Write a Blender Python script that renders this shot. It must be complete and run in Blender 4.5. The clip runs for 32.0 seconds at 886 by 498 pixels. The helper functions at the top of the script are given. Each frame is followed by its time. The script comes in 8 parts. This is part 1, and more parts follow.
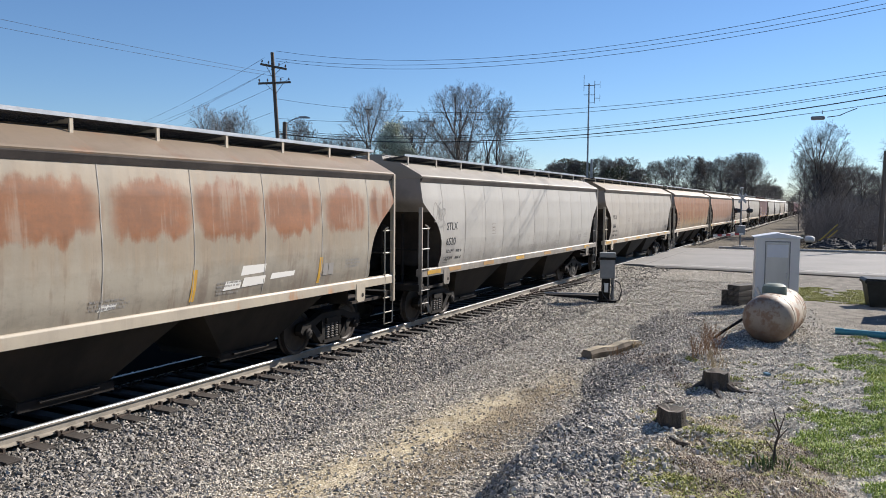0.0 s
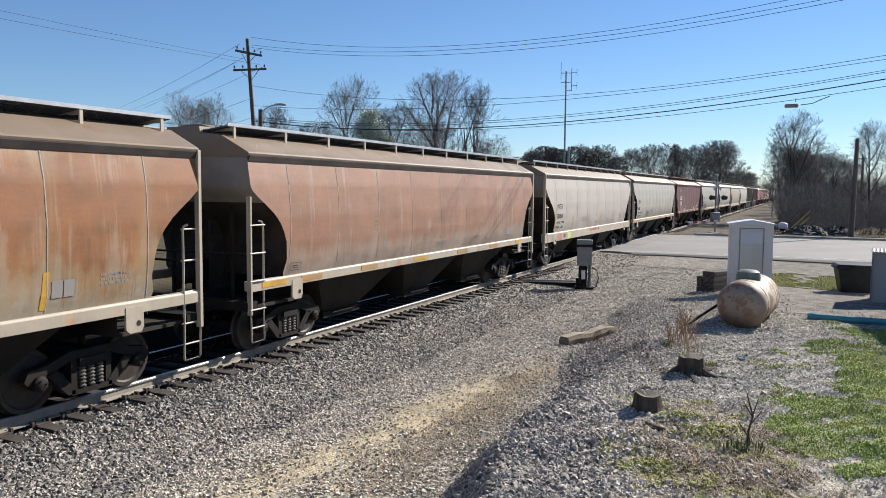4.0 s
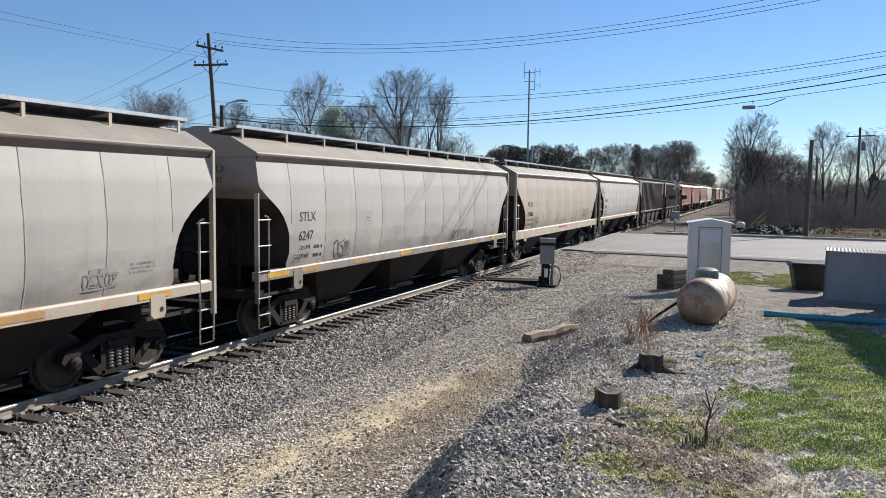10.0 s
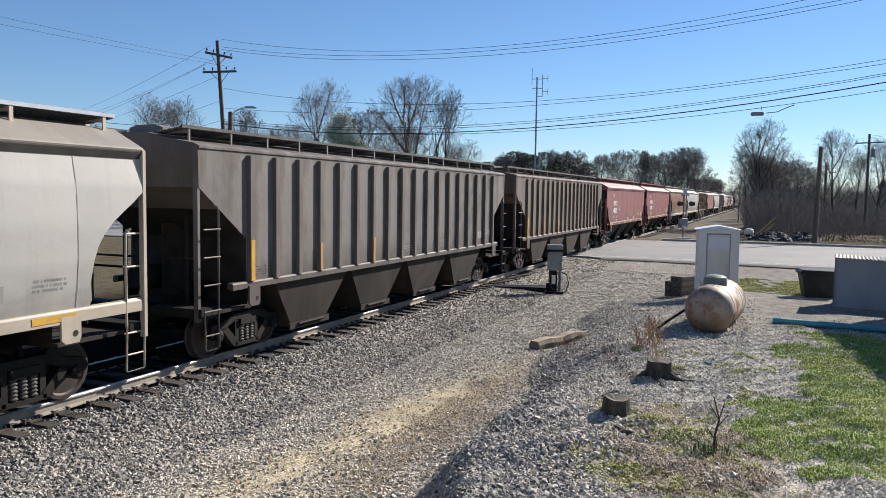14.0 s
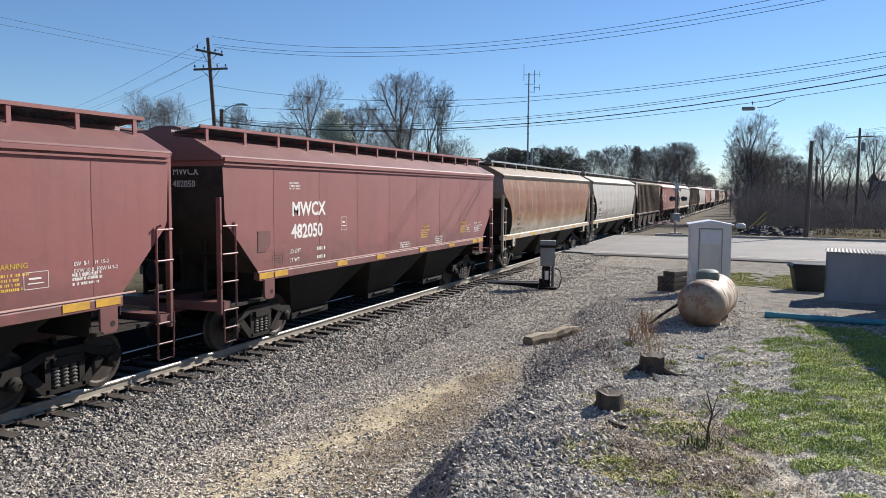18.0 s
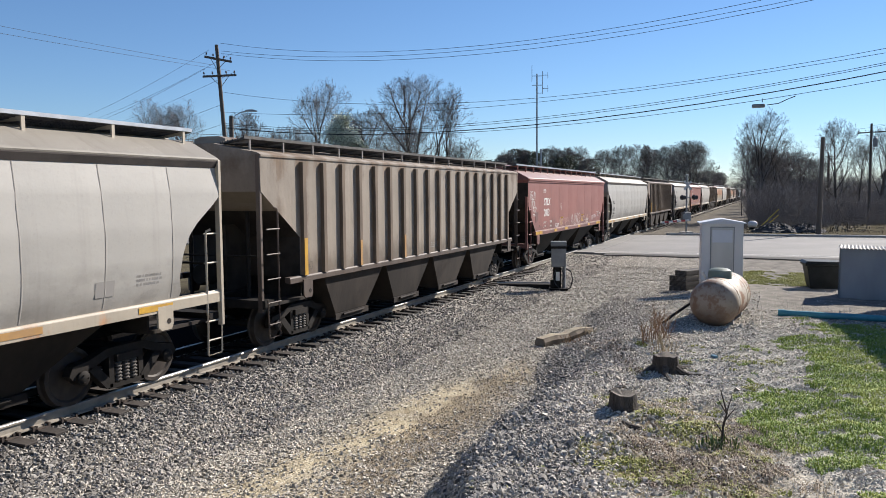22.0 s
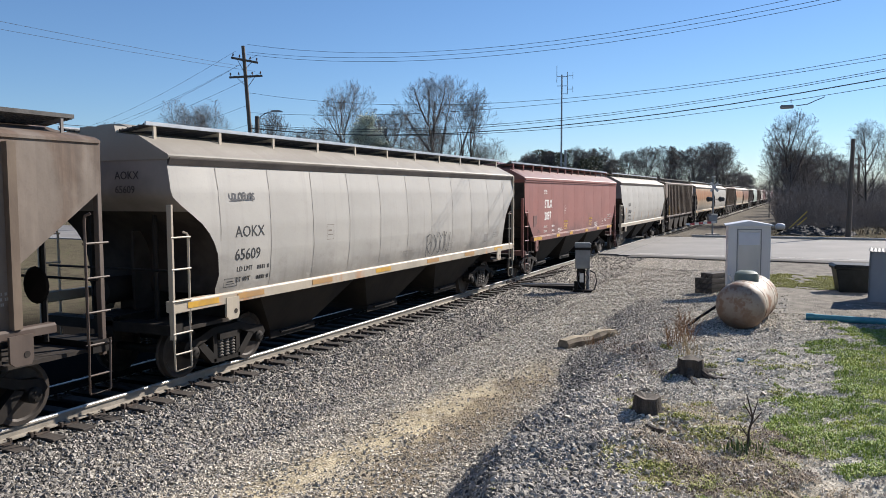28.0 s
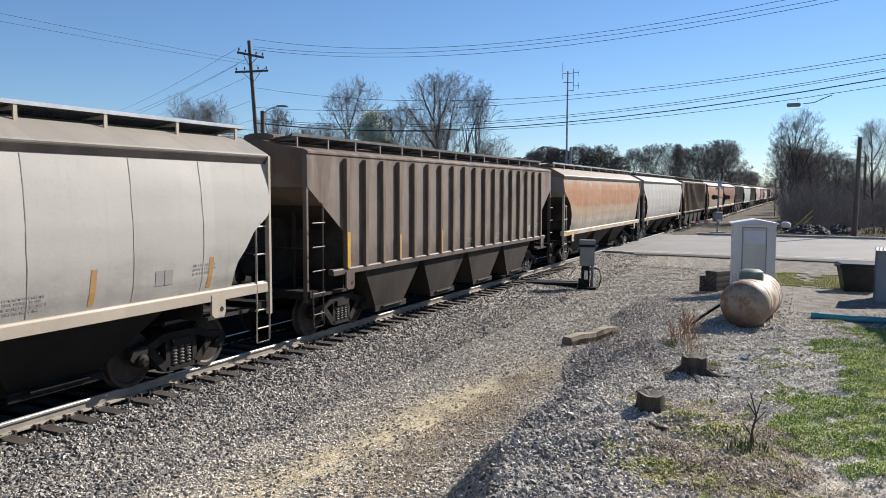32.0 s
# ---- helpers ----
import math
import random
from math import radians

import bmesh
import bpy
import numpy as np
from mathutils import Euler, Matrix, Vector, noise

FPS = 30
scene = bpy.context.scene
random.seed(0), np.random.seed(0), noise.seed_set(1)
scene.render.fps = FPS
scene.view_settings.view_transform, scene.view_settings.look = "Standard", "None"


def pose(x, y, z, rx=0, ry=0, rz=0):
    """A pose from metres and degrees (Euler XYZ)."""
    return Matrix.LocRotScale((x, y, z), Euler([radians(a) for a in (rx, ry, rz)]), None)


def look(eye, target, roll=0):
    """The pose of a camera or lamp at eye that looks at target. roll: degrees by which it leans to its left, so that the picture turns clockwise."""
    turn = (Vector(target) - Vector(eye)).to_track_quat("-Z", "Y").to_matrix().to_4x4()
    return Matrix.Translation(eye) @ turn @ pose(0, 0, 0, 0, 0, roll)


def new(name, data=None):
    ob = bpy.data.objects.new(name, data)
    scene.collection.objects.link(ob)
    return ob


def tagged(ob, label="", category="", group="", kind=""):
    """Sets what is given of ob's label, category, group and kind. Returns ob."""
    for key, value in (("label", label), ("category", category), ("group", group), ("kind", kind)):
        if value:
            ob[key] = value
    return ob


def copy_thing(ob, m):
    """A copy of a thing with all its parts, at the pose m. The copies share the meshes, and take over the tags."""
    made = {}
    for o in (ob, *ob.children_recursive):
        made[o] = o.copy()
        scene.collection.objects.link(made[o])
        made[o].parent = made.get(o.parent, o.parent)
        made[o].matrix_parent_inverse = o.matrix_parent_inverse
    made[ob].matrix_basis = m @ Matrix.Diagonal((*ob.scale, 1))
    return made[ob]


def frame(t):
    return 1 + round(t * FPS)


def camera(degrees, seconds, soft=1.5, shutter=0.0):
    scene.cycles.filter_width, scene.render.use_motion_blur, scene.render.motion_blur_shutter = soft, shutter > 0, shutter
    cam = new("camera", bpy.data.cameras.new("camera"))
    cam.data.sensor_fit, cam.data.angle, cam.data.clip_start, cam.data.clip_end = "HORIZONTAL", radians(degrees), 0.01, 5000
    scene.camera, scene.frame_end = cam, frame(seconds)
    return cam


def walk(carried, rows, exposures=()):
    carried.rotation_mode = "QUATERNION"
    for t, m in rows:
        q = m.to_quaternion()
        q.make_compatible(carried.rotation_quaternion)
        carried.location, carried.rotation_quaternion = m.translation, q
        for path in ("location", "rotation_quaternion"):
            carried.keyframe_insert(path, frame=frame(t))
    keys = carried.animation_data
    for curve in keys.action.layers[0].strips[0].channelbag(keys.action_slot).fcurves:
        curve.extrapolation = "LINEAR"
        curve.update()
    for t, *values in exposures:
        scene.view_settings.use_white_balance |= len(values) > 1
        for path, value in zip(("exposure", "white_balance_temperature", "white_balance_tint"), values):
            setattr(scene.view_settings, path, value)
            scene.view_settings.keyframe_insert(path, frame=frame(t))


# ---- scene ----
cam = camera(60.0, 32.0, soft=0.9)
EYE_Z = 3.231
LOOKS = [
    (0.0, 86.48, -0.55, -63.34), (0.5, 86.38, -0.42, -63.70), (1.0, 86.23, -0.23, -63.92),
    (1.5, 86.06, -0.12, -64.12), (2.0, 85.89, -0.14, -64.31), (2.5, 85.75, -0.20, -64.53),
    (3.0, 85.69, -0.30, -64.72), (3.5, 85.64, -0.39, -64.88), (5.5, 85.44, -0.51, -65.49),
    (6.0, 85.44, -0.60, -65.82), (6.5, 85.45, -0.73, -66.14), (7.0, 85.45, -0.78, -66.46),
    (7.5, 85.43, -0.79, -66.71), (8.0, 85.40, -0.88, -66.93), (8.5, 85.38, -0.84, -67.12),
    (9.0, 85.41, -0.78, -67.33), (9.5, 85.42, -0.78, -67.53), (10.0, 85.47, -0.75, -67.70),
    (10.5, 85.51, -0.74, -67.83), (11.0, 85.54, -0.76, -67.91), (11.5, 85.53, -0.70, -67.87),
    (12.0, 85.48, -0.69, -67.74), (12.5, 85.48, -0.67, -67.52), (13.0, 85.58, -0.66, -67.29),
    (13.5, 85.75, -0.72, -67.16), (14.0, 85.94, -0.80, -67.14), (14.5, 86.04, -0.74, -67.19),
    (16.5, 85.88, -0.55, -67.48), (17.0, 85.81, -0.56, -67.59), (17.5, 85.74, -0.49, -67.67),
    (18.0, 85.68, -0.45, -67.69), (18.5, 85.65, -0.34, -67.69), (19.0, 85.64, -0.27, -67.72),
    (19.5, 85.66, -0.12, -67.73), (20.0, 85.71, 0.06, -67.75), (20.5, 85.74, 0.26, -67.62),
    (21.0, 85.79, 0.43, -67.45), (21.5, 85.83, 0.47, -67.19), (22.0, 85.87, 0.45, -66.97),
    (22.5, 85.88, 0.43, -66.81), (23.0, 85.87, 0.45, -66.67), (23.5, 85.85, 0.51, -66.54),
    (24.0, 85.84, 0.54, -66.30), (24.5, 85.92, 0.63, -66.08), (25.0, 86.00, 0.70, -65.81),
    (25.5, 86.07, 0.73, -65.63), (27.5, 85.97, 0.32, -65.28), (28.0, 85.93, 0.22, -65.20),
    (28.5, 85.85, 0.15, -65.13), (29.0, 85.77, 0.12, -65.03), (29.5, 85.70, 0.07, -64.92),
    (30.0, 85.66, 0.00, -64.81), (30.5, 85.66, -0.03, -64.75), (31.0, 85.65, -0.08, -64.73),
    (31.5, 85.64, -0.18, -64.80), (32.0, 85.64, -0.17, -64.84),
]
walk(cam, [(t, pose(0, 0, EYE_Z, rx, ry, rz)) for t, rx, ry, rz in LOOKS], [(0, 0.86, 6060, 12), (32, 0.86, 6060, 12)])

# ---- world, sun ----
SUN_WAY = Vector((0.755, -0.376, 0.537)).normalized()   # towards the sun
world = bpy.data.worlds.new("sky")
scene.world = world
world.use_nodes = True
wn, wl = world.node_tree.nodes, world.node_tree.links
sky = wn.new("ShaderNodeTexSky")
sky.sky_type = "NISHITA"
sky.sun_disc = False
sky.sun_elevation = math.asin(SUN_WAY.z)
sky.sun_rotation = math.atan2(SUN_WAY.x, SUN_WAY.y)
sky.air_density, sky.dust_density, sky.ozone_density = 1.0, 0.0, 6.0
wl.new(sky.outputs[0], wn["Background"].inputs[0])
wn["Background"].inputs[1].default_value = 0.0615
sun = new("sun", bpy.data.lights.new("sun", "SUN"))
sun.data.energy, sun.data.angle, sun.data.color = 5.0, radians(0.53), (1.0, 0.90, 0.765)
sun.matrix_world = look((0, 0, 60), Vector((0, 0, 60)) - SUN_WAY)

# ---- materials ----
def mat(name, col, rough=0.7, metal=0.0):
    m = bpy.data.materials.new(name)
    m.use_nodes = True
    b = m.node_tree.nodes["Principled BSDF"]
    b.inputs["Base Color"].default_value = (*col, 1)
    b.inputs["Roughness"].default_value = rough
    b.inputs["Metallic"].default_value = metal
    return m


class Nodes:
    """A short hand for building node trees."""

    def __init__(self, m):
        self.t, self.b = m.node_tree, m.node_tree.nodes["Principled BSDF"]

    def add(self, kind, **kw):
        n = self.t.nodes.new("ShaderNode" + kind)
        for k, v in kw.items():
            if k in n.inputs:
                n.inputs[k].default_value = v
        return n

    def link(self, a, b):
        self.t.links.new(a, b)

    def coords(self, scale=(1, 1, 1), world=False, seed=0.0):
        src = self.t.nodes.new("ShaderNodeNewGeometry").outputs["Position"] if world else self.t.nodes.new("ShaderNodeTexCoord").outputs["Object"]
        mp = self.t.nodes.new("ShaderNodeMapping")
        mp.inputs["Scale"].default_value = scale
        mp.inputs["Location"].default_value = (seed * 7.3, seed * 3.1, seed * 1.7)
        self.link(src, mp.inputs[0])
        return mp.outputs[0]

    def noise(self, at, scale=1.0, detail=4.0, rough=0.55):
        n = self.add("TexNoise", Scale=scale, Detail=detail, Roughness=rough)
        self.link(at, n.inputs["Vector"])
        return n.outputs[0]

    def ramp(self, value, stops):
        r = self.t.nodes.new("ShaderNodeValToRGB")
        e = r.color_ramp.elements
        while len(e) < len(stops):
            e.new(0.5)
        for el, (p, c) in zip(e, stops):
            el.position = p
            el.color = (*c, 1) if len(c) == 3 else c
        self.link(value, r.inputs[0])
        return r.outputs[0]

    def step(self, value, lo, hi):
        n = self.t.nodes.new("ShaderNodeMapRange")
        n.interpolation_type = "SMOOTHSTEP"
        n.inputs[1].default_value, n.inputs[2].default_value = lo, hi
        self.link(value, n.inputs[0])
        return n.outputs[0]

    def math(self, op, a, b=0.5):
        n = self.t.nodes.new("ShaderNodeMath")
        n.operation = op
        for i, v in enumerate((a, b)):
            if isinstance(v, (int, float)):
                n.inputs[i].default_value = v
            else:
                self.link(v, n.inputs[i])
        return n.outputs[0]

    def mix(self, f, a, b, blend="MIX"):
        n = self.t.nodes.new("ShaderNodeMix")
        n.data_type, n.blend_type = "RGBA", blend
        for sock, v in ((n.inputs[0], f), (n.inputs[6], a), (n.inputs[7], b)):
            if isinstance(v, tuple):
                sock.default_value = (*v, 1)
            elif isinstance(v, (int, float)):
                sock.default_value = v
            else:
                self.link(v, sock)
        return n.outputs[2]

    def bump(self, height, strength=0.3, distance=0.02):
        n = self.add("Bump", Strength=strength, Distance=distance)
        self.link(height, n.inputs["Height"])
        self.link(n.outputs[0], self.b.inputs["Normal"])

    def axis(self, which, world=False):
        sep = self.t.nodes.new("ShaderNodeSeparateXYZ")
        src = self.t.nodes.new("ShaderNodeNewGeometry").outputs["Position"] if world else self.t.nodes.new("ShaderNodeTexCoord").outputs["Object"]
        self.link(src, sep.inputs[0])
        return sep.outputs["XYZ".index(which)]

    def random(self):
        return self.t.nodes.new("ShaderNodeObjectInfo").outputs["Random"]

    def island(self):
        return self.t.nodes.new("ShaderNodeNewGeometry").outputs["Random Per Island"]

    def colour(self, c):
        self.link(c, self.b.inputs["Base Color"])

    def rough(self, c):
        self.link(c, self.b.inputs["Roughness"])


def rough_mat(name, a, b, scale=4.0, rough=0.8, metal=0.0, bump=0.2, stretch=(1, 1, 1), tone=0.0):
    """Two tones mixed by noise at two scales, with fine relief."""
    m = mat(name, a, rough, metal)
    n = Nodes(m)
    at = n.coords(stretch)
    big, fine = n.noise(at, scale), n.noise(at, scale * 9, 3)
    f = n.math("ADD", n.math("MULTIPLY", n.step(big, 0.35, 0.65), 0.7), n.math("MULTIPLY", fine, 0.3))
    c = n.mix(f, a, b)
    if tone:
        c = n.mix(n.math("MULTIPLY", n.random(), tone), c, tuple(x * 0.45 for x in a))
    n.colour(c)
    if bump:
        n.bump(fine, bump, 0.01)
    return m


def rust_layers(n, c, base, seed, pitch, odd, fine, core=(0.23, 0.10, 0.045), core_w=0.85, core_z=3.0, core_h=0.5, core_amt=0.9, stain=(0.42, 0.27, 0.12), stain_w=1.3, stain_z=2.9, stain_h=1.1, stain_amt=0.5, pale=0.4, drip=0.5, ragged=0.5):
    """Rust that spreads from the middle of each side sheet: an ochre stain, a brown core, pale washed runs and dark drips."""
    x, z = n.axis("X"), n.axis("Z")
    warp = n.noise(n.coords((0.8, 1, 0.9), seed=seed + 3), 1.1, 5, 0.6)
    teeth = n.noise(n.coords((3.4, 1, 0.30), seed=seed + 5), 1.0, 5, 0.62)
    runs = n.noise(n.coords((4.2, 1, 0.22), seed=seed + 17), 1.0, 6, 0.66)
    mottle = n.noise(n.coords((1.6, 1, 1.3), seed=seed + 11), 1.5, 6, 0.66)
    bands = n.noise(n.coords((0.5, 1, 4.0), seed=seed + 19), 1.6, 4, 0.6)
    sheet = n.noise(n.coords((0.42, 0, 0), seed=seed + 23), 1.0, 2, 0.5)
    xw = n.math("ADD", x, n.math("MULTIPLY", n.math("SUBTRACT", warp, 0.5), 0.9 * ragged))
    across = n.math("ABSOLUTE", n.math("SUBTRACT", n.math("FRACT", n.math("ADD", n.math("DIVIDE", xw, pitch), 50.0 if odd else 50.5)), 0.5), 0)
    across = n.math("MULTIPLY", across, 2.0)
    zw = n.math("ADD", z, n.math("ADD", n.math("MULTIPLY", n.math("SUBTRACT", teeth, 0.5), 1.1 * ragged), n.math("MULTIPLY", n.math("SUBTRACT", mottle, 0.5), 0.9 * ragged)))

    def lobe(w, zc, h, soft):
        up = n.math("DIVIDE", n.math("ABSOLUTE", n.math("SUBTRACT", zw, zc), 0), h)
        d = n.math("ADD", n.math("POWER", up, 3.0), n.math("POWER", n.math("DIVIDE", across, w), 3.0))
        d = n.math("ADD", d, n.math("MULTIPLY", n.math("SUBTRACT", sheet, 0.5), -1.6 * ragged))
        return n.step(d, 1.0 + soft, 1.0 - soft)

    wide = n.math("MULTIPLY", lobe(stain_w, stain_z, stain_h, 0.75), n.math("ADD", 0.45, n.math("MULTIPLY", mottle, 1.1)))
    c = n.mix(n.math("MULTIPLY", wide, stain_amt), c, n.mix(n.step(runs, 0.4, 0.65), stain, tuple(0.62 * v for v in stain)))
    mid = lobe(core_w, core_z, core_h, 0.55)
    tone = n.math("ADD", n.math("MULTIPLY", mottle, 0.5), n.math("ADD", n.math("MULTIPLY", bands, 0.25), n.math("MULTIPLY", runs, 0.25)))
    shade = n.ramp(tone, [(0.36, tuple(0.66 * v for v in core)), (0.48, core), (0.60, tuple(min(1, 1.28 * v) for v in core)), (0.70, tuple(0.55 * u + 0.5 * v for u, v in zip(core, stain)))])
    shade = n.mix(n.math("MULTIPLY", n.step(fine, 0.42, 0.7), 0.25), shade, tuple(0.65 * v for v in core))
    c = n.mix(n.math("MULTIPLY", mid, core_amt), c, shade)
    # pale runs where the paint still holds, dark drips under the rust
    wash = n.math("MULTIPLY", n.step(n.math("ADD", runs, n.math("MULTIPLY", n.math("SUBTRACT", warp, 0.5), 0.5)), 0.54, 0.68), pale)
    c = n.mix(wash, c, tuple(0.80 * u + 0.12 * v for u, v in zip(base, stain)))
    low = n.math("MULTIPLY", n.step(n.math("ADD", runs, n.math("MULTIPLY", n.math("SUBTRACT", mottle, 0.5), 0.6)), 0.50, 0.36), n.step(z, core_z, core_z - core_h - 0.5))
    return n.mix(n.math("MULTIPLY", low, drip), c, tuple(0.5 * v for v in core))


def paint(name, base, grime=0.5, rust=0.0, rust_low=2.2, rust_high=3.6, rust_col=(0.30, 0.095, 0.035), seed=0.0, streaks=0.5, gloss=0.5, soot=(0.10, 0.085, 0.07), pitch=1.412, odd=True):
    """Weathered car paint: broad fading, vertical streaks, road grime on the lower sides, rust blooms."""
    m = mat(name, base, gloss)
    n = Nodes(m)
    broad = n.noise(n.coords((0.55, 1, 0.8), seed=seed), 1.1, 5)
    runs = n.noise(n.coords((5.5, 1, 0.32), seed=seed + 1), 1.0, 5, 0.6)
    fine = n.noise(n.coords((1, 1, 1), seed=seed), 22, 4)
    z = n.axis("Z")
    c = n.mix(n.math("MULTIPLY", n.step(broad, 0.35, 0.7), 0.45), base, tuple(x * 0.78 for x in base))
    c = n.mix(n.math("MULTIPLY", n.step(runs, 0.5, 0.78), 0.55 * streaks), c, tuple(0.45 * x + 0.5 * s for x, s in zip(base, soot)))
    low = n.math("MULTIPLY", n.step(n.math("ADD", z, n.math("MULTIPLY", broad, -1.3)), 1.6, 0.5), grime)
    c = n.mix(n.math("MULTIPLY", low, n.math("ADD", 0.35, runs)), c, soot)
    # scuffs and smears along the lower sides
    smear = n.noise(n.coords((1.5, 1, 2.6), seed=seed + 7), 1.2, 6, 0.65)
    belt = n.step(n.math("ADD", z, n.math("MULTIPLY", broad, -1.0)), 2.0, 1.0)
    c = n.mix(n.math("MULTIPLY", n.math("MULTIPLY", n.step(smear, 0.48, 0.66), belt), 0.95 * grime), c, tuple(0.42 * u + 0.3 * v for u, v in zip(base, soot)))
    c = n.mix(n.math("MULTIPLY", n.math("MULTIPLY", n.step(smear, 0.42, 0.30), belt), 0.7 * grime), c, tuple(min(1, 1.18 * u) for u in base))
    if isinstance(rust, dict):
        c = rust_layers(n, c, base, seed, pitch, odd, fine, **rust)
    elif rust:
        # loose patches of rust with dark blooms
        spots = n.noise(n.coords((0.75, 1, 0.7), seed=seed + 3), 1.3, 6, 0.62)
        drips = n.noise(n.coords((3.0, 1, 0.22), seed=seed + 5), 1.0, 5, 0.66)
        jag = n.math("ADD", z, n.math("MULTIPLY", n.math("SUBTRACT", spots, 0.5), 2.2))
        band = n.math("MULTIPLY", n.step(jag, rust_low - 0.45, rust_low + 0.45), n.step(jag, rust_high + 0.45, rust_high - 0.1))
        cover = n.step(n.math("ADD", n.math("ADD", spots, n.math("MULTIPLY", drips, 0.5)), rust - 1.25), -0.12, 0.22)
        shade = n.ramp(drips, [(0.36, tuple(u * 0.6 for u in rust_col)), (0.5, rust_col), (0.64, tuple(min(1, u * 1.35) for u in rust_col))])
        c = n.mix(n.step(n.math("MULTIPLY", band, cover), 0.1, 0.8), c, shade)
    c = n.mix(n.math("MULTIPLY", n.step(fine, 0.55, 0.75), 0.10), c, soot)
    n.colour(c)
    n.rough(n.math("ADD", n.math("MULTIPLY", broad, 0.3), gloss - 0.1))
    pillow = n.math("ABSOLUTE", n.math("SINE" if odd else "COSINE", n.math("MULTIPLY", n.axis("X"), math.pi / pitch)), 0)
    n.bump(n.math("ADD", n.math("ADD", n.math("MULTIPLY", broad, 0.45), n.math("MULTIPLY", fine, 0.025)), n.math("MULTIPLY", pillow, 0.4)), 0.5, 0.06)
    return m


STEEL_DARK = rough_mat("sooty_steel", (0.008, 0.007, 0.006), (0.022, 0.018, 0.015), 2.0, 0.75, 0.1, 0.3)
# Hopper bay colours: sooty, and made darker for the shade beneath the cars.
UNDER = rough_mat("grimy_shaded_hopper", (0.007, 0.006, 0.0055), (0.024, 0.019, 0.015), 1.2, 0.8, 0.0, 0.3, (1, 1, 0.4))
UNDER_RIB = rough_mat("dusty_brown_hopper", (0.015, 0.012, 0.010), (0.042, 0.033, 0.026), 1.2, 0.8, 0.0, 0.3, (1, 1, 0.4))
UNDER_DARK = rough_mat("black_shaded_hopper", (0.004, 0.0038, 0.0038), (0.013, 0.011, 0.010), 1.2, 0.8, 0.0, 0.3, (1, 1, 0.4))
RAIL_TOP = mat("polished_rail_steel", (0.44, 0.435, 0.42), 0.36, 0.45)
RAIL_SIDE = rough_mat("dusty_rail_side", (0.20, 0.178, 0.143), (0.29, 0.258, 0.21), 5.0, 0.8, 0.0, 0.2)
TIE = rough_mat("creosoted_wood", (0.030, 0.024, 0.020), (0.075, 0.062, 0.052), 6.0, 0.85, 0, 0.6, (0.3, 0.3, 2.0), 0.5)
PLATE = rough_mat("rusty_plate", (0.045, 0.034, 0.028), (0.085, 0.064, 0.05), 12.0, 0.8, 0.2, 0.4)
BLACK = mat("black_lettering", (0.025, 0.025, 0.027), 0.6)
WHITE_INK = mat("white_lettering", (0.68, 0.66, 0.62), 0.6)
YELLOW_INK = mat("yellow_lettering", (0.62, 0.40, 0.06), 0.6)
RED_INK = mat("red_lettering", (0.50, 0.06, 0.05), 0.6)
GREY_INK = mat("grey_lettering", (0.26, 0.245, 0.225), 0.7)
FADED_INK = mat("faded_lettering", (0.16, 0.13, 0.11), 0.7)
REFLECT = rough_mat("yellow_reflector", (0.62, 0.36, 0.035), (0.42, 0.24, 0.05), 3.0, 0.45, 0, 0.0)
AMBER = rough_mat("faded_amber_strip", (0.42, 0.23, 0.06), (0.33, 0.20, 0.09), 3.0, 0.55, 0, 0.0)
SEAM = rough_mat("grimy_weld", (0.25, 0.233, 0.205), (0.36, 0.335, 0.30), 3.0, 0.8, 0, 0.1)
SEAM_RED = rough_mat("dark_red_weld", (0.19, 0.07, 0.06), (0.25, 0.092, 0.078), 3.0, 0.8, 0, 0.1)
GRATE = rough_mat("sooty_grating", (0.045, 0.042, 0.040), (0.10, 0.095, 0.09), 6.0, 0.7, 0.3, 0.3)
GALV = rough_mat("galvanised_steel", (0.52, 0.53, 0.54), (0.40, 0.41, 0.42), 4.0, 0.42, 0.7, 0.1)
# Car end colour: grime, with the shade of the ends put into it.
END_SHADE_GRIME = rough_mat("black_end_shade_grime", (0.016, 0.013, 0.011), (0.045, 0.037, 0.031), 1.6, 0.85, 0, 0.2)
# Eave rail colour, with soot and the roof edge's shadow put into it.
EAVE = rough_mat("sooty_shaded_eave", (0.034, 0.028, 0.025), (0.075, 0.062, 0.054), 1.6, 0.9, 0, 0.2)
# Upper car ends: dusty grey, their shade put into the colour as well.
END_SHADE_DUST = rough_mat("dusty_shaded_end", (0.17, 0.157, 0.148), (0.25, 0.232, 0.215), 1.2, 0.8, 0, 0.1)
for m in (UNDER, UNDER_RIB, UNDER_DARK, STEEL_DARK, END_SHADE_GRIME):
    m.node_tree.nodes["Principled BSDF"].inputs["Specular IOR Level"].default_value = 0.25


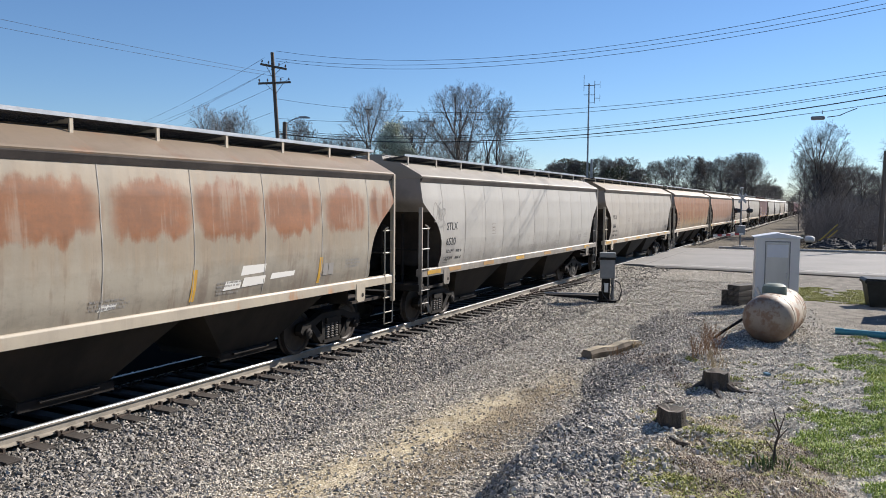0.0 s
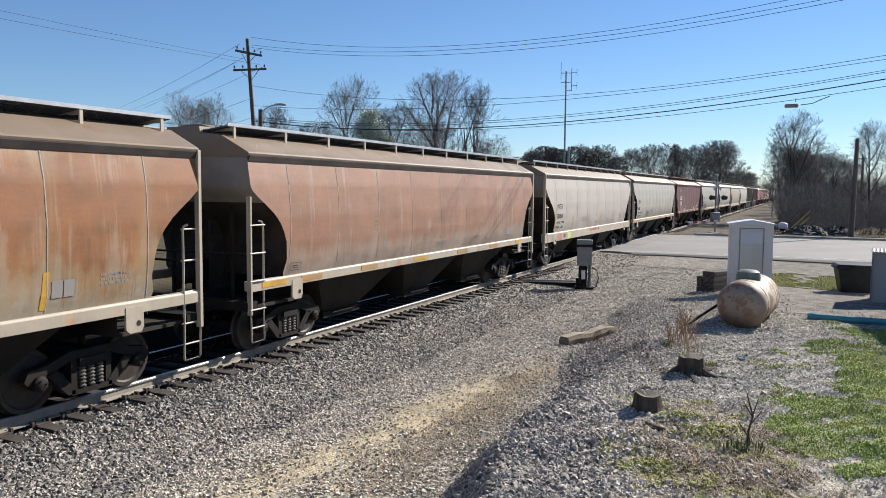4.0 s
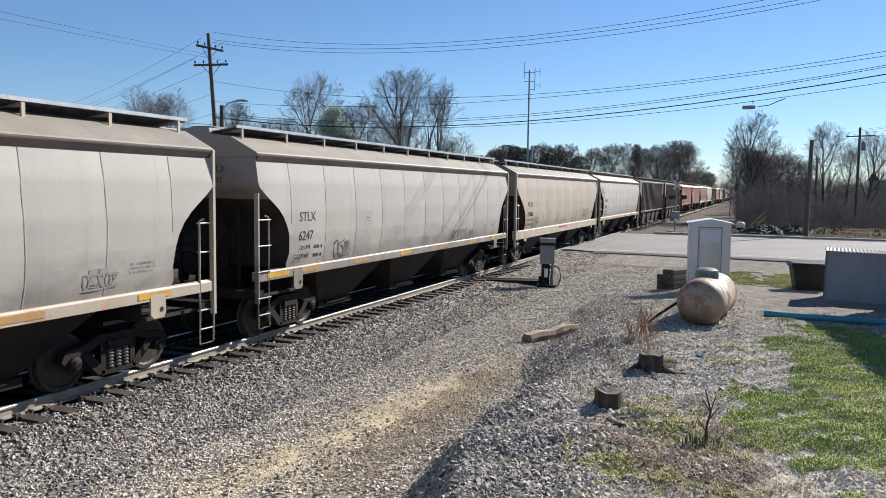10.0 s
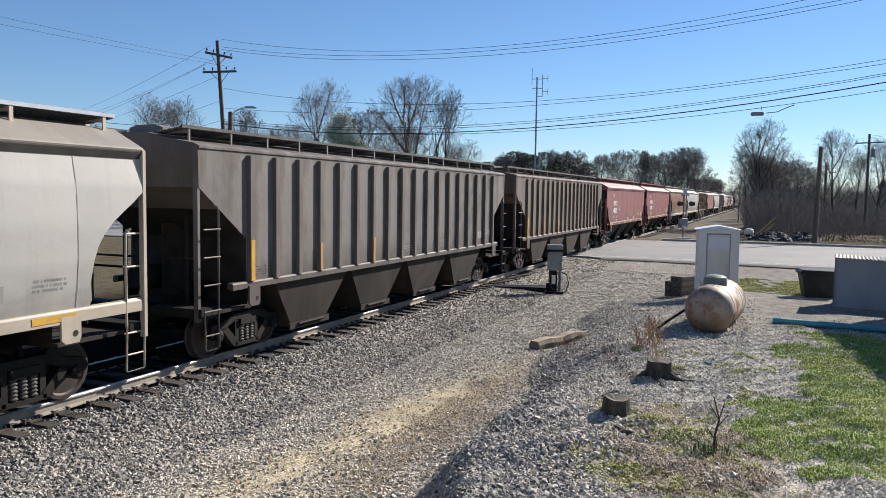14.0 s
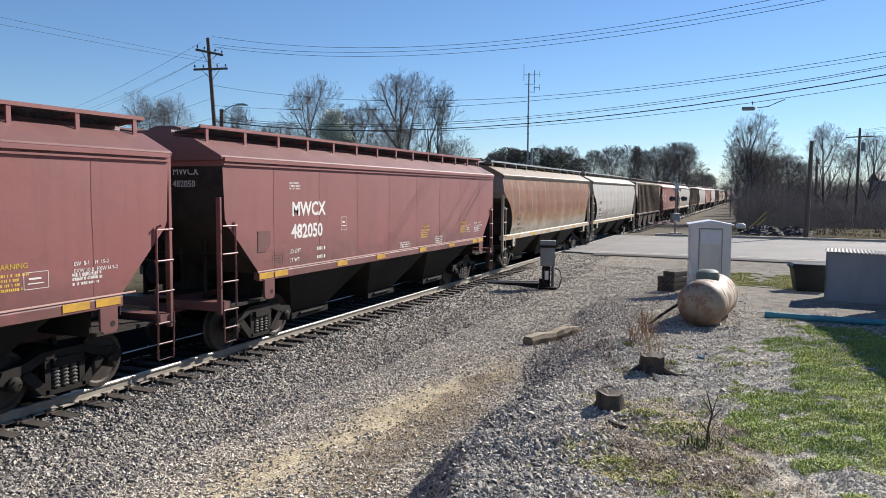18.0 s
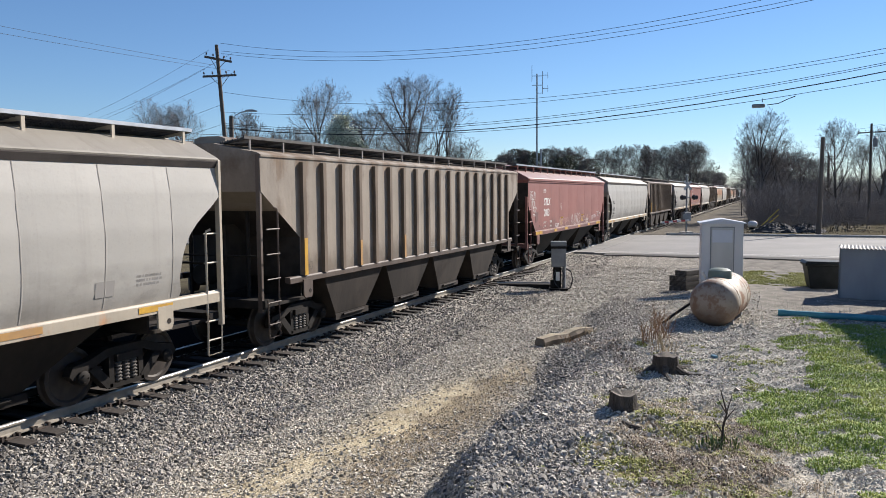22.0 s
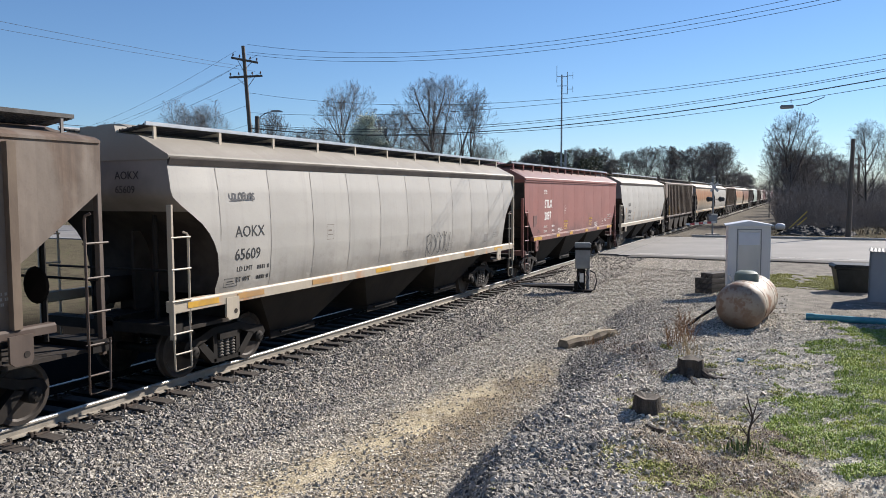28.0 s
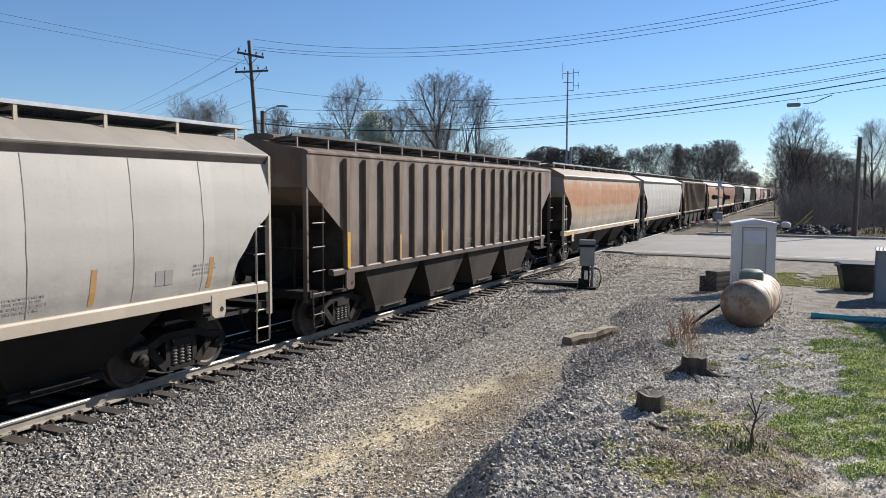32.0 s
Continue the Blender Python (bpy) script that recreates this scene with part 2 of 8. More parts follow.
# ---- building blocks ----
class Shape:
    """Vertices and faces, gathered for one mesh."""

    def __init__(self):
        self.v, self.f, self.smooth = [], [], False

    def box(self, x0, x1, y0, y1, z0, z1, taper=0.0):
        n = len(self.v)
        t = taper
        self.v += [(x0, y0, z0), (x1, y0, z0), (x1, y1, z0), (x0, y1, z0), (x0 + t, y0 + t, z1), (x1 - t, y0 + t, z1), (x1 - t, y1 - t, z1), (x0 + t, y1 - t, z1)]
        self.f += [tuple(n + i for i in q) for q in ((3, 2, 1, 0), (4, 5, 6, 7), (0, 1, 5, 4), (1, 2, 6, 5), (2, 3, 7, 6), (3, 0, 4, 7))]
        return self

    def tube(self, path, radii, sides=6, closed=True):
        path = [Vector(p) for p in path]
        if isinstance(radii, (int, float)):
            radii = [radii] * len(path)
        start = len(self.v)
        ref = None
        for i, p in enumerate(path):
            d = (path[min(i + 1, len(path) - 1)] - path[max(i - 1, 0)]).normalized()
            if ref is None:
                ref = Vector((0, 0, 1)) if abs(d.z) < 0.9 else Vector((1, 0, 0))
            u = d.cross(ref)
            u = u.normalized() if u.length > 1e-6 else d.orthogonal().normalized()
            w = u.cross(d)
            for k in range(sides):
                a = 2 * math.pi * k / sides
                self.v.append(tuple(p + (u * math.cos(a) + w * math.sin(a)) * radii[i]))
        for i in range(len(path) - 1):
            for k in range(sides):
                a, b = start + i * sides + k, start + i * sides + (k + 1) % sides
                self.f.append((a, b, b + sides, a + sides))
        if closed:
            self.f.append(tuple(start + k for k in reversed(range(sides))))
            self.f.append(tuple(start + (len(path) - 1) * sides + k for k in range(sides)))
        return self

    def prism(self, outline, axis, lo, hi):
        """An outline in the two other axes, drawn out along an axis."""
        n, k = len(self.v), len(outline)
        for h in (lo, hi):
            for a, b in outline:
                self.v.append({"x": (h, a, b), "y": (a, h, b), "z": (a, b, h)}[axis])
        self.f.append(tuple(range(n, n + k)))
        self.f.append(tuple(reversed(range(n + k, n + 2 * k))))
        for i in range(k):
            j = (i + 1) % k
            self.f.append((n + i, n + k + i, n + k + j, n + j))
        return self

    def lathe(self, profile, axis="z", at=(0, 0, 0), sides=20):
        """A profile of (radius, height) turned about an axis through a place."""
        n = len(self.v)
        for r, h in profile:
            for k in range(sides):
                c, s = r * math.cos(2 * math.pi * k / sides), r * math.sin(2 * math.pi * k / sides)
                p = {"z": (c, s, h), "y": (c, h, s), "x": (h, c, s)}[axis]
                self.v.append((p[0] + at[0], p[1] + at[1], p[2] + at[2]))
        for i in range(len(profile) - 1):
            for k in range(sides):
                a, b = n + i * sides + k, n + i * sides + (k + 1) % sides
                self.f.append((a, b, b + sides, a + sides))
        self.f.append(tuple(n + k for k in reversed(range(sides))))
        self.f.append(tuple(n + (len(profile) - 1) * sides + k for k in range(sides)))
        return self

    def sheet(self, rows):
        """A grid of points, joined by quads."""
        n, w = len(self.v), len(rows[0])
        for r in rows:
            self.v += [tuple(p) for p in r]
        for i in range(len(rows) - 1):
            for j in range(w - 1):
                a = n + i * w + j
                self.f.append((a, a + 1, a + w + 1, a + w))
        return self

    def mesh(self, name, smooth=None, bevel=0.0, recalc=True):
        me = bpy.data.meshes.new(name)
        me.from_pydata(self.v, [], self.f)
        if recalc or bevel:
            bm = bmesh.new()
            bm.from_mesh(me)
            if bevel:
                bmesh.ops.bevel(bm, geom=[e for e in bm.edges], offset=bevel, segments=1, affect="EDGES", clamp_overlap=True)
            bmesh.ops.recalc_face_normals(bm, faces=bm.faces)
            bm.to_mesh(me)
            bm.free()
        if self.smooth if smooth is None else smooth:
            me.shade_smooth()
            me.set_sharp_from_angle(angle=radians(40))
        me.update()
        return me


def place(name, me, material, parent=None, at=None, label=""):
    """Links a mesh as one object, with a material of its own."""
    ob = new(name, me)
    if material:
        if not me.materials:
            me.materials.append(None)
        ob.material_slots[0].link = "OBJECT"
        ob.material_slots[0].material = material
    if parent:
        ob.parent = parent
    if at is not None:
        ob.matrix_basis = at if isinstance(at, Matrix) else Matrix.Translation(at)
    if label:
        tagged(ob, label)
    return ob


def part(name, shape, material, parent, label="", at=None, smooth=None, bevel=0.0):
    return place(name, shape.mesh(name, smooth, bevel), material, parent, at, label)


def thing(name, label, category, at=None, group="", kind=""):
    ob = new(name)
    ob.empty_display_size = 0.2
    if at is not None:
        ob.matrix_basis = at if isinstance(at, Matrix) else Matrix.Translation(at)
    return tagged(ob, label, category, group, kind)


def words(text, size):
    """The mesh of a line of writing, in its own x and z, facing -y."""
    cu = bpy.data.curves.new("writing", "FONT")
    cu.body, cu.size, cu.resolution_u, cu.extrude = text, size, 2, 0.002
    if size >= 0.42:
        cu.offset = 0.011   # bold stencil
    ob = bpy.data.objects.new("writing", cu)
    me = bpy.data.meshes.new_from_object(ob)
    bpy.data.objects.remove(ob)
    me.transform(Matrix.Rotation(radians(90), 4, "X"))
    return me


# ---- ground ----
TRACK_Y = 10.70   # centre line of the track, rail tops at z = 0


def smooth_step(lo, hi, v):
    q = np.clip((np.asarray(v, float) - lo) / (hi - lo), 0, 1)
    return q * q * (3 - 2 * q)


def ripple(x, y, s):
    return (np.sin(1.7 * x / s + 1.3 * np.sin(0.9 * y / s + 0.4)) + np.sin(1.9 * y / s + 1.1 * np.sin(1.3 * x / s)) + 0.6 * np.sin(3.7 * (x + y) / s + 2.0 * np.sin(y / s))) / 2.6


def bank(x, y):
    toe = 3.45 + 0.105 * (x - 7) + 0.22 * np.sin(0.9 * x)
    return (1 - smooth_step(toe - 0.85 - 1.1 * smooth_step(10.5, 14, x), toe, y)) * (1 - smooth_step(17, 30, x))


def ground_z(x, y):
    x, y = np.asarray(x, float), np.asarray(y, float)
    d = np.abs(y - TRACK_Y)
    shoulder = 1 - smooth_step(1.35, 3.3, d)
    z = -0.36 + 0.115 * shoulder + (0.66 + 0.05 * ripple(x + 2, y, 0.35)) * bank(x, y)
    right = 1 - smooth_step(0.5, 4.0, y)
    z = z + 0.34 * right * smooth_step(17, 30, x)
    near_road = smooth_step(31, 39.5, x) * (1 - smooth_step(61, 70, x))
    z = z * (1 - near_road) - 0.10 * near_road
    fine = (1 - smooth_step(40, 60, np.hypot(x, y))) * (1 - 0.8 * near_road)
    rub = 0.035 * ripple(x, y, 1.3) + 0.018 * ripple(x + 7, y - 3, 0.45)
    return z + rub * fine * smooth_step(1.3, 2.2, d) + 0.25 * ripple(x, y, 40) * smooth_step(60, 160, np.hypot(x, y)) * smooth_step(4, 20, d)


def stops(*runs):
    out = []
    for lo, hi, step in runs:
        k = max(1, round((hi - lo) / step))
        out += [lo + (hi - lo) * i / k for i in range(k)]
    return out + [runs[-1][1]]


def build_ground():
    xs = stops((-1500, -300, 300), (-300, -60, 40), (-60, -5, 5), (-5, 30, 0.22), (30, 70, 0.8), (70, 200, 8), (200, 600, 50), (600, 3000, 400))
    ys = stops((-2500, -500, 400), (-500, -80, 40), (-80, -12, 4), (-12, 14, 0.22), (14, 40, 2), (40, 120, 8), (120, 600, 60), (600, 2500, 400))
    X, Y = np.meshgrid(xs, ys)
    Z = ground_z(X, Y)
    v = np.stack([X, Y, Z], -1).reshape(-1, 3)
    w, h = len(xs), len(ys)
    i = (np.arange(h - 1)[:, None] * w + np.arange(w - 1)).ravel()
    me = bpy.data.meshes.new("ground")
    me.from_pydata(v.tolist(), [], np.stack([i, i + 1, i + w + 1, i + w], 1).tolist())
    me.shade_smooth()
    m = mat("yard_ground", (0.25, 0.24, 0.22), 0.9)
    n = Nodes(m)
    at = n.coords(world=True)
    x, y = n.axis("X", True), n.axis("Y", True)
    wob = n.noise(at, 0.55, 5)
    wob2 = n.noise(at, 2.3, 5, 0.65)
    vor = n.add("TexVoronoi", Scale=26.0)
    n.link(at, vor.inputs["Vector"])
    vor2 = n.add("TexVoronoi", Scale=60.0)
    n.link(at, vor2.inputs["Vector"])
    vor3 = n.add("TexVoronoi", Scale=11.0)
    n.link(at, vor3.inputs["Vector"])
    parts = []
    for v in (vor, vor2, vor3):
        sep = n.add("SeparateColor")
        n.link(v.outputs["Color"], sep.inputs[0])
        parts.append(sep.outputs[0])
    chip = n.math("ADD", n.math("ADD", n.math("MULTIPLY", parts[0], 0.5), n.math("MULTIPLY", parts[1], 0.2)), n.math("MULTIPLY", parts[2], 0.3))
    grey = n.ramp(chip, [(0.2, (0.12, 0.110, 0.093)), (0.5, (0.39, 0.361, 0.310)), (0.8, (0.68, 0.642, 0.565))])
    gap = n.math("MULTIPLY", n.step(vor.outputs["Distance"], 0.42, 0.62), 0.7)
    grey = n.mix(gap, grey, (0.05, 0.047, 0.042))
    # beaten sandy wheel track beside the bank
    lane = n.math("SUBTRACT", n.math("ADD", y, n.math("MULTIPLY", x, 0.09)), n.math("ADD", 5.86, n.math("MULTIPLY", wob, 0.9)))
    lane = n.math("MULTIPLY", n.step(n.math("ABSOLUTE", n.math("ADD", lane, n.math("MULTIPLY", n.math("SUBTRACT", wob2, 0.5), 1.2)), 0), 1.15, 0.05), n.step(x, 17.5, 11.0))
    # brown soil between the wheel track and the bank
    soil = n.math("SUBTRACT", y, n.math("ADD", 4.12, n.math("MULTIPLY", wob, 0.8)))
    soil = n.math("MULTIPLY", n.math("MULTIPLY", n.step(n.math("ABSOLUTE", soil, 0), 0.8, 0.2), n.step(x, 17.0, 13.5)), n.step(wob2, 0.30, 0.52))
    c = n.mix(n.math("MULTIPLY", lane, n.math("ADD", -0.05, n.math("MULTIPLY", wob2, 1.35))), n.mix(n.math("MULTIPLY", soil, 0.7), grey, (0.235, 0.190, 0.125)), n.mix(n.step(wob2, 0.35, 0.6), (0.36, 0.29, 0.16), (0.56, 0.47, 0.30)))
    fines = n.math("MULTIPLY", n.step(wob, 0.5, 0.75), 0.3)
    c = n.mix(fines, c, (0.40, 0.36, 0.285))
    # soil and turf on the side away from the track
    turf = n.math("MULTIPLY", n.step(n.math("ADD", n.math("ADD", y, n.math("MULTIPLY", wob, 1.4)), n.math("MULTIPLY", x, 0.13)), 1.75, 1.15), n.math("MULTIPLY", n.step(n.math("ADD", x, n.math("MULTIPLY", wob, 6.0)), 25.0, 19.0), n.step(n.math("ADD", n.math("ADD", x, n.math("MULTIPLY", y, 0.41)), wob2), 9.9, 10.5)))
    c = n.mix(n.math("MULTIPLY", turf, n.step(wob2, 0.46, 0.62)), c, (0.23, 0.25, 0.10))
    weeds = n.math("MULTIPLY", n.step(n.math("ADD", x, n.math("MULTIPLY", wob, 4.0)), 14.0, 11.5), n.math("MULTIPLY", n.step(n.math("ADD", y, n.math("MULTIPLY", wob, 1.6)), 3.1, 2.5), n.step(n.math("ADD", y, wob2), 0.0, 0.8)))
    c = n.mix(n.math("MULTIPLY", weeds, n.math("MULTIPLY", n.step(wob2, 0.34, 0.52), 0.9)), c, (0.19, 0.152, 0.085))
    # pale fine stone of the drive, then shade painted dark on the bank slope
    drive = n.math("MULTIPLY", n.step(n.math("ADD", y, n.math("MULTIPLY", wob, 1.2)), 2.4, 1.6), n.math("MULTIPLY", n.step(x, 9.0, 12.0), n.step(x, 19.0, 14.0)))
    c = n.mix(n.math("MULTIPLY", n.math("MULTIPLY", drive, 0.25), n.step(turf, 0.6, 0.1)), c, (0.56, 0.53, 0.46))
    near = n.math("MULTIPLY", n.step(n.math("ADD", y, n.math("MULTIPLY", wob, 1.0)), 0.6, 0.0), n.step(n.math("ADD", x, n.math("MULTIPLY", y, 0.41)), 9.6, 9.0))
    c = n.mix(n.math("MULTIPLY", near, n.math("MULTIPLY", n.step(wob2, 0.25, 0.5), 0.7)), c, (0.47, 0.435, 0.36))
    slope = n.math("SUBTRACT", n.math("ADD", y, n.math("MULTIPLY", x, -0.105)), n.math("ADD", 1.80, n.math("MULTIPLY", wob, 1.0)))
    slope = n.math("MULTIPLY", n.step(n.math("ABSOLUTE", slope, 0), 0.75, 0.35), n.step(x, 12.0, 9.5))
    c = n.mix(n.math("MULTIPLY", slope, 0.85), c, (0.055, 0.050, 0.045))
    # packed dirt and old asphalt between the yard and the road
    packed = n.math("MULTIPLY", n.step(n.math("ADD", x, n.math("MULTIPLY", wob2, 5.0)), 21.0, 25.0), n.step(n.math("ADD", y, n.math("MULTIPLY", wob, 1.6)), 2.4, 1.4))
    c = n.mix(n.math("MULTIPLY", packed, n.step(x, 42.0, 41.0)), c, n.ramp(wob2, [(0.3, (0.175, 0.162, 0.142)), (0.5, (0.25, 0.234, 0.206)), (0.7, (0.33, 0.308, 0.268))]))
    # grass and scrub beyond the road and on the other side of the line
    far = n.math("MAXIMUM", n.math("MULTIPLY", n.step(x, 60.2, 61.0), n.step(n.math("ADD", y, n.math("MULTIPLY", wob, 2.0)), 4.5, 2.5)), n.step(y, 14.5, 17.0))
    c = n.mix(far, c, n.ramp(wob2, [(0.3, (0.075, 0.065, 0.045)), (0.55, (0.125, 0.108, 0.075)), (0.75, (0.085, 0.098, 0.042))]))
    # dark cinders beside the line beyond the road
    cinder = n.math("MULTIPLY", n.step(x, 60.2, 61.2), n.step(n.math("ABSOLUTE", n.math("SUBTRACT", y, 6.5), 0), 5.0, 3.5))
    c = n.mix(n.math("MULTIPLY", cinder, 0.8), c, n.ramp(wob2, [(0.3, (0.085, 0.078, 0.068)), (0.6, (0.17, 0.155, 0.13)), (0.75, (0.115, 0.115, 0.06))]))
    # oil-dark stone between rails; the train's shade put into colour here and behind
    oil_and_shade = n.math("MULTIPLY", n.step(y, TRACK_Y - 0.85, TRACK_Y - 0.62), n.step(n.math("ADD", y, n.math("MULTIPLY", wob, 1.5)), 24.0, 19.0))
    c = n.mix(n.math("MULTIPLY", oil_and_shade, n.step(n.math("ABSOLUTE", n.math("SUBTRACT", x, 50.3), 0), 9.0, 9.6)), c, (0.012, 0.011, 0.010))
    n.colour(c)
    n.bump(n.math("ADD", n.math("MULTIPLY", vor.outputs["Distance"], -1.0), n.math("MULTIPLY", vor2.outputs["Distance"], -0.4)), 0.6, 0.03)
    n.b.inputs["Specular IOR Level"].default_value = 0.0
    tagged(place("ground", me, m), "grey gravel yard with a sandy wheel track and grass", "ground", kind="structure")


build_ground()


# ---- road across the track ----
def build_road():
    m = mat("worn_asphalt", (0.2, 0.2, 0.195), 0.85)
    n = Nodes(m)
    at = n.coords(world=True)
    big, fine = n.noise(at, 0.35, 5), n.noise(at, 30, 3)
    c = n.ramp(big, [(0.3, (0.158, 0.152, 0.142)), (0.7, (0.225, 0.216, 0.200))])
    n.colour(n.mix(n.math("MULTIPLY", fine, 0.35), c, (0.17, 0.165, 0.16)))
    n.bump(fine, 0.5, 0.008)
    s = Shape()
    ys = stops((-90, -10, 10), (-10, 8.7, 1.0))
    s.sheet([[(41.0 + 0.12 * math.sin(y * 1.7), y, 0.0) for y in ys], [(59.5 + 0.15 * math.sin(y), y, 0.0) for y in ys]])
    s.sheet([[(41.0 + 0.12 * math.sin(y * 1.7), y, -0.25) for y in ys], [(41.0 + 0.12 * math.sin(y * 1.7), y, 0.0) for y in ys]])
    s.sheet([[(59.5 + 0.15 * math.sin(y), y, 0.0) for y in ys], [(59.5 + 0.15 * math.sin(y), y, -0.25) for y in ys]])
    road = place("road", s.mesh("road"), m, None, (0, 0, -0.02))
    tagged(road, "pale worn asphalt road over the level crossing", "road", kind="structure")
    far = Shape().box(41.3, 59.5, 12.8, 90, -0.3, -0.02)
    tagged(place("road_beyond", far.mesh("road_beyond"), m), "pale asphalt road beyond the track", "road", kind="structure")
    line = rough_mat("worn_road_paint", (0.62, 0.60, 0.55), (0.42, 0.41, 0.38), 3.0, 0.8, 0, 0.1)
    for x in (42.2, 58.4):
        part("road_line", Shape().box(x - 0.07, x + 0.07, -60, 8.0, -0.014, -0.010), line, road, "worn white edge line", (0, 0, 0.02))
    conc = rough_mat("pale_concrete", (0.42, 0.40, 0.36), (0.33, 0.31, 0.28), 2.0, 0.85, 0, 0.3)
    kerb = Shape()
    kerb.prism([(60.0, -0.2), (60.0, 0.10), (60.05, 0.13), (60.3, 0.13), (60.3, -0.2)], "y", -40, 7.2)
    tagged(place("kerb", kerb.mesh("kerb"), conc), "low concrete kerb along the far road edge", "kerb", kind="structure")
    tar_and_shade = rough_mat("black_tar_and_shade", (0.018, 0.017, 0.016), (0.045, 0.042, 0.038), 2.0, 0.9, 0, 0.4)
    # flat strip before the kerb; the kerb face's shade is put into its colour
    gutter = Shape().sheet([[(59.35 + 0.10 * math.sin(y * 0.9), y, -0.008) for y in range(-40, 8)], [(60.0, y, -0.008) for y in range(-40, 8)]])
    tagged(place("gutter", gutter.mesh("gutter"), tar_and_shade), "dark strip along the kerb, carrying the shade of its face", "gutter", kind="structure")
    edge = Shape().sheet([[(40.35 + 0.16 * math.sin(y * 1.3) + 0.08 * math.sin(y * 3.1), y, -0.045) for y in range(-60, 9)], [(41.15, y, -0.012) for y in range(-60, 9)]])
    tagged(place("road_shoulder", edge.mesh("road_shoulder"), tar_and_shade), "dark crumbling shoulder of the asphalt road", "road shoulder", kind="structure")
    # crossing panels between and beside the rails
    pan = tagged(thing("crossing_panels", "rubber and asphalt crossing panels between the rails", "crossing panel"), kind="structure")
    for y0, y1 in ((8.72, 9.84), (10.06, 11.34), (11.56, 12.75)):
        for k in range(6):
            x0 = 41.4 + k * 3.0
            part("panel", Shape().box(x0, x0 + 2.97, y0, y1, -0.2, -0.012), m, pan)


build_road()


# ---- track ----
def build_track():
    track = thing("railway_track", "single railway track with steel rails on dark ties in gravel ballast", "railway track", kind="structure")
    prof = [(-0.075, -0.17), (0.075, -0.17), (0.075, -0.155), (0.012, -0.135), (0.010, -0.045), (0.037, -0.036), (0.037, -0.006), (0.028, 0.0), (-0.028, 0.0), (-0.037, -0.006), (-0.037, -0.036), (-0.010, -0.045), (-0.012, -0.135), (-0.075, -0.155)]
    for y in (TRACK_Y - 0.755, TRACK_Y + 0.755):
        # far rail: shade put into black sides, sky glint into a bright foot strip
        far_rail = y > TRACK_Y
        r = part("rail", Shape().prism([(y + a, b) for a, b in prof], "x", -300, 860), STEEL_DARK if far_rail else RAIL_SIDE, track, "steel rail with sides blackened for the shade under the train" if far_rail else "steel rail with dusty tan sides")
        if far_rail:
            part("rail_foot", Shape().box(-300, 860, y - 0.080, y - 0.040, -0.156, -0.1405), RAIL_TOP, r, "bright strip on the rail foot, standing for sky glint")
        part("rail_head", Shape().prism([(y - 0.038, -0.010), (y - 0.030, 0.0025), (y + 0.030, 0.0025), (y + 0.038, -0.010), (y + 0.02, -0.02), (y - 0.02, -0.02)], "x", -300, 860), RAIL_TOP, r, "polished shiny rail head")
    # bolted joint bar on the near rail
    for x in (27.6,):
        s = Shape().box(x - 0.45, x + 0.45, TRACK_Y - 0.755 - 0.045, TRACK_Y - 0.755 - 0.012, -0.14, -0.045)
        for k in range(6):
            s.lathe([(0.018, -0.03), (0.018, 0.0)], "y", (x - 0.36 + 0.144 * k, TRACK_Y - 0.755 - 0.045, -0.09), 6)
        part("joint_bar", s, PLATE, track, "dark bolted joint bar")
    tie_me = Shape().box(-0.115, 0.115, -1.3, 1.3, -0.36, -0.185).mesh("tie", bevel=0.012)
    s = Shape()
    for y in (-0.755, 0.755):
        s.box(-0.095, 0.095, y - 0.18, y + 0.18, -0.187, -0.168)
        for dx in (-0.06, 0.06):
            for dy in (-0.095, 0.095):
                s.box(dx - 0.012, dx + 0.012, y + dy - 0.02, y + dy + 0.02, -0.17, -0.135)
        for dx in (-0.13, 0.13):
            s.box(dx - 0.018, dx + 0.018, y - 0.14, y - 0.06, -0.2, -0.125)
    plate_me = s.mesh("tie_plate")
    rng = random.Random(5)
    for k in range(170):
        x = -6.0 + 0.535 * k + rng.uniform(-0.03, 0.03)
        if 40.9 < x < 59.7:
            continue
        tie = place("tie", tie_me, TIE, track, pose(x, TRACK_Y + rng.uniform(-0.05, 0.05), rng.uniform(-0.012, 0.006), 0, 0, rng.uniform(-1, 1)))
        place("tie_plate", plate_me, PLATE, tie)
    s = Shape()
    for k in range(420):
        x = 85.0 + 0.55 * k
        s.box(x - 0.115, x + 0.115, TRACK_Y - 1.3, TRACK_Y + 1.3, -0.36, -0.185)
    far = part("far_ties", s, TIE, track)
    tagged(far, kind="stuff")


build_track()


# ---- hopper cars ----
HALVES = {"round": 8.22, "plain": 8.30, "flat": 7.91, "ribbed": 8.43}   # half the length over the end posts
HALF = 8.22
CACHE = {}


def cached(key, make, **kw):
    sized = (key, HALF)
    if sized not in CACHE:
        CACHE[sized] = make().mesh(key, **kw)
    return CACHE[sized]


def lerp_table(table, v):
    return float(np.interp(v, [a for a, _ in table], [b for _, b in table]))


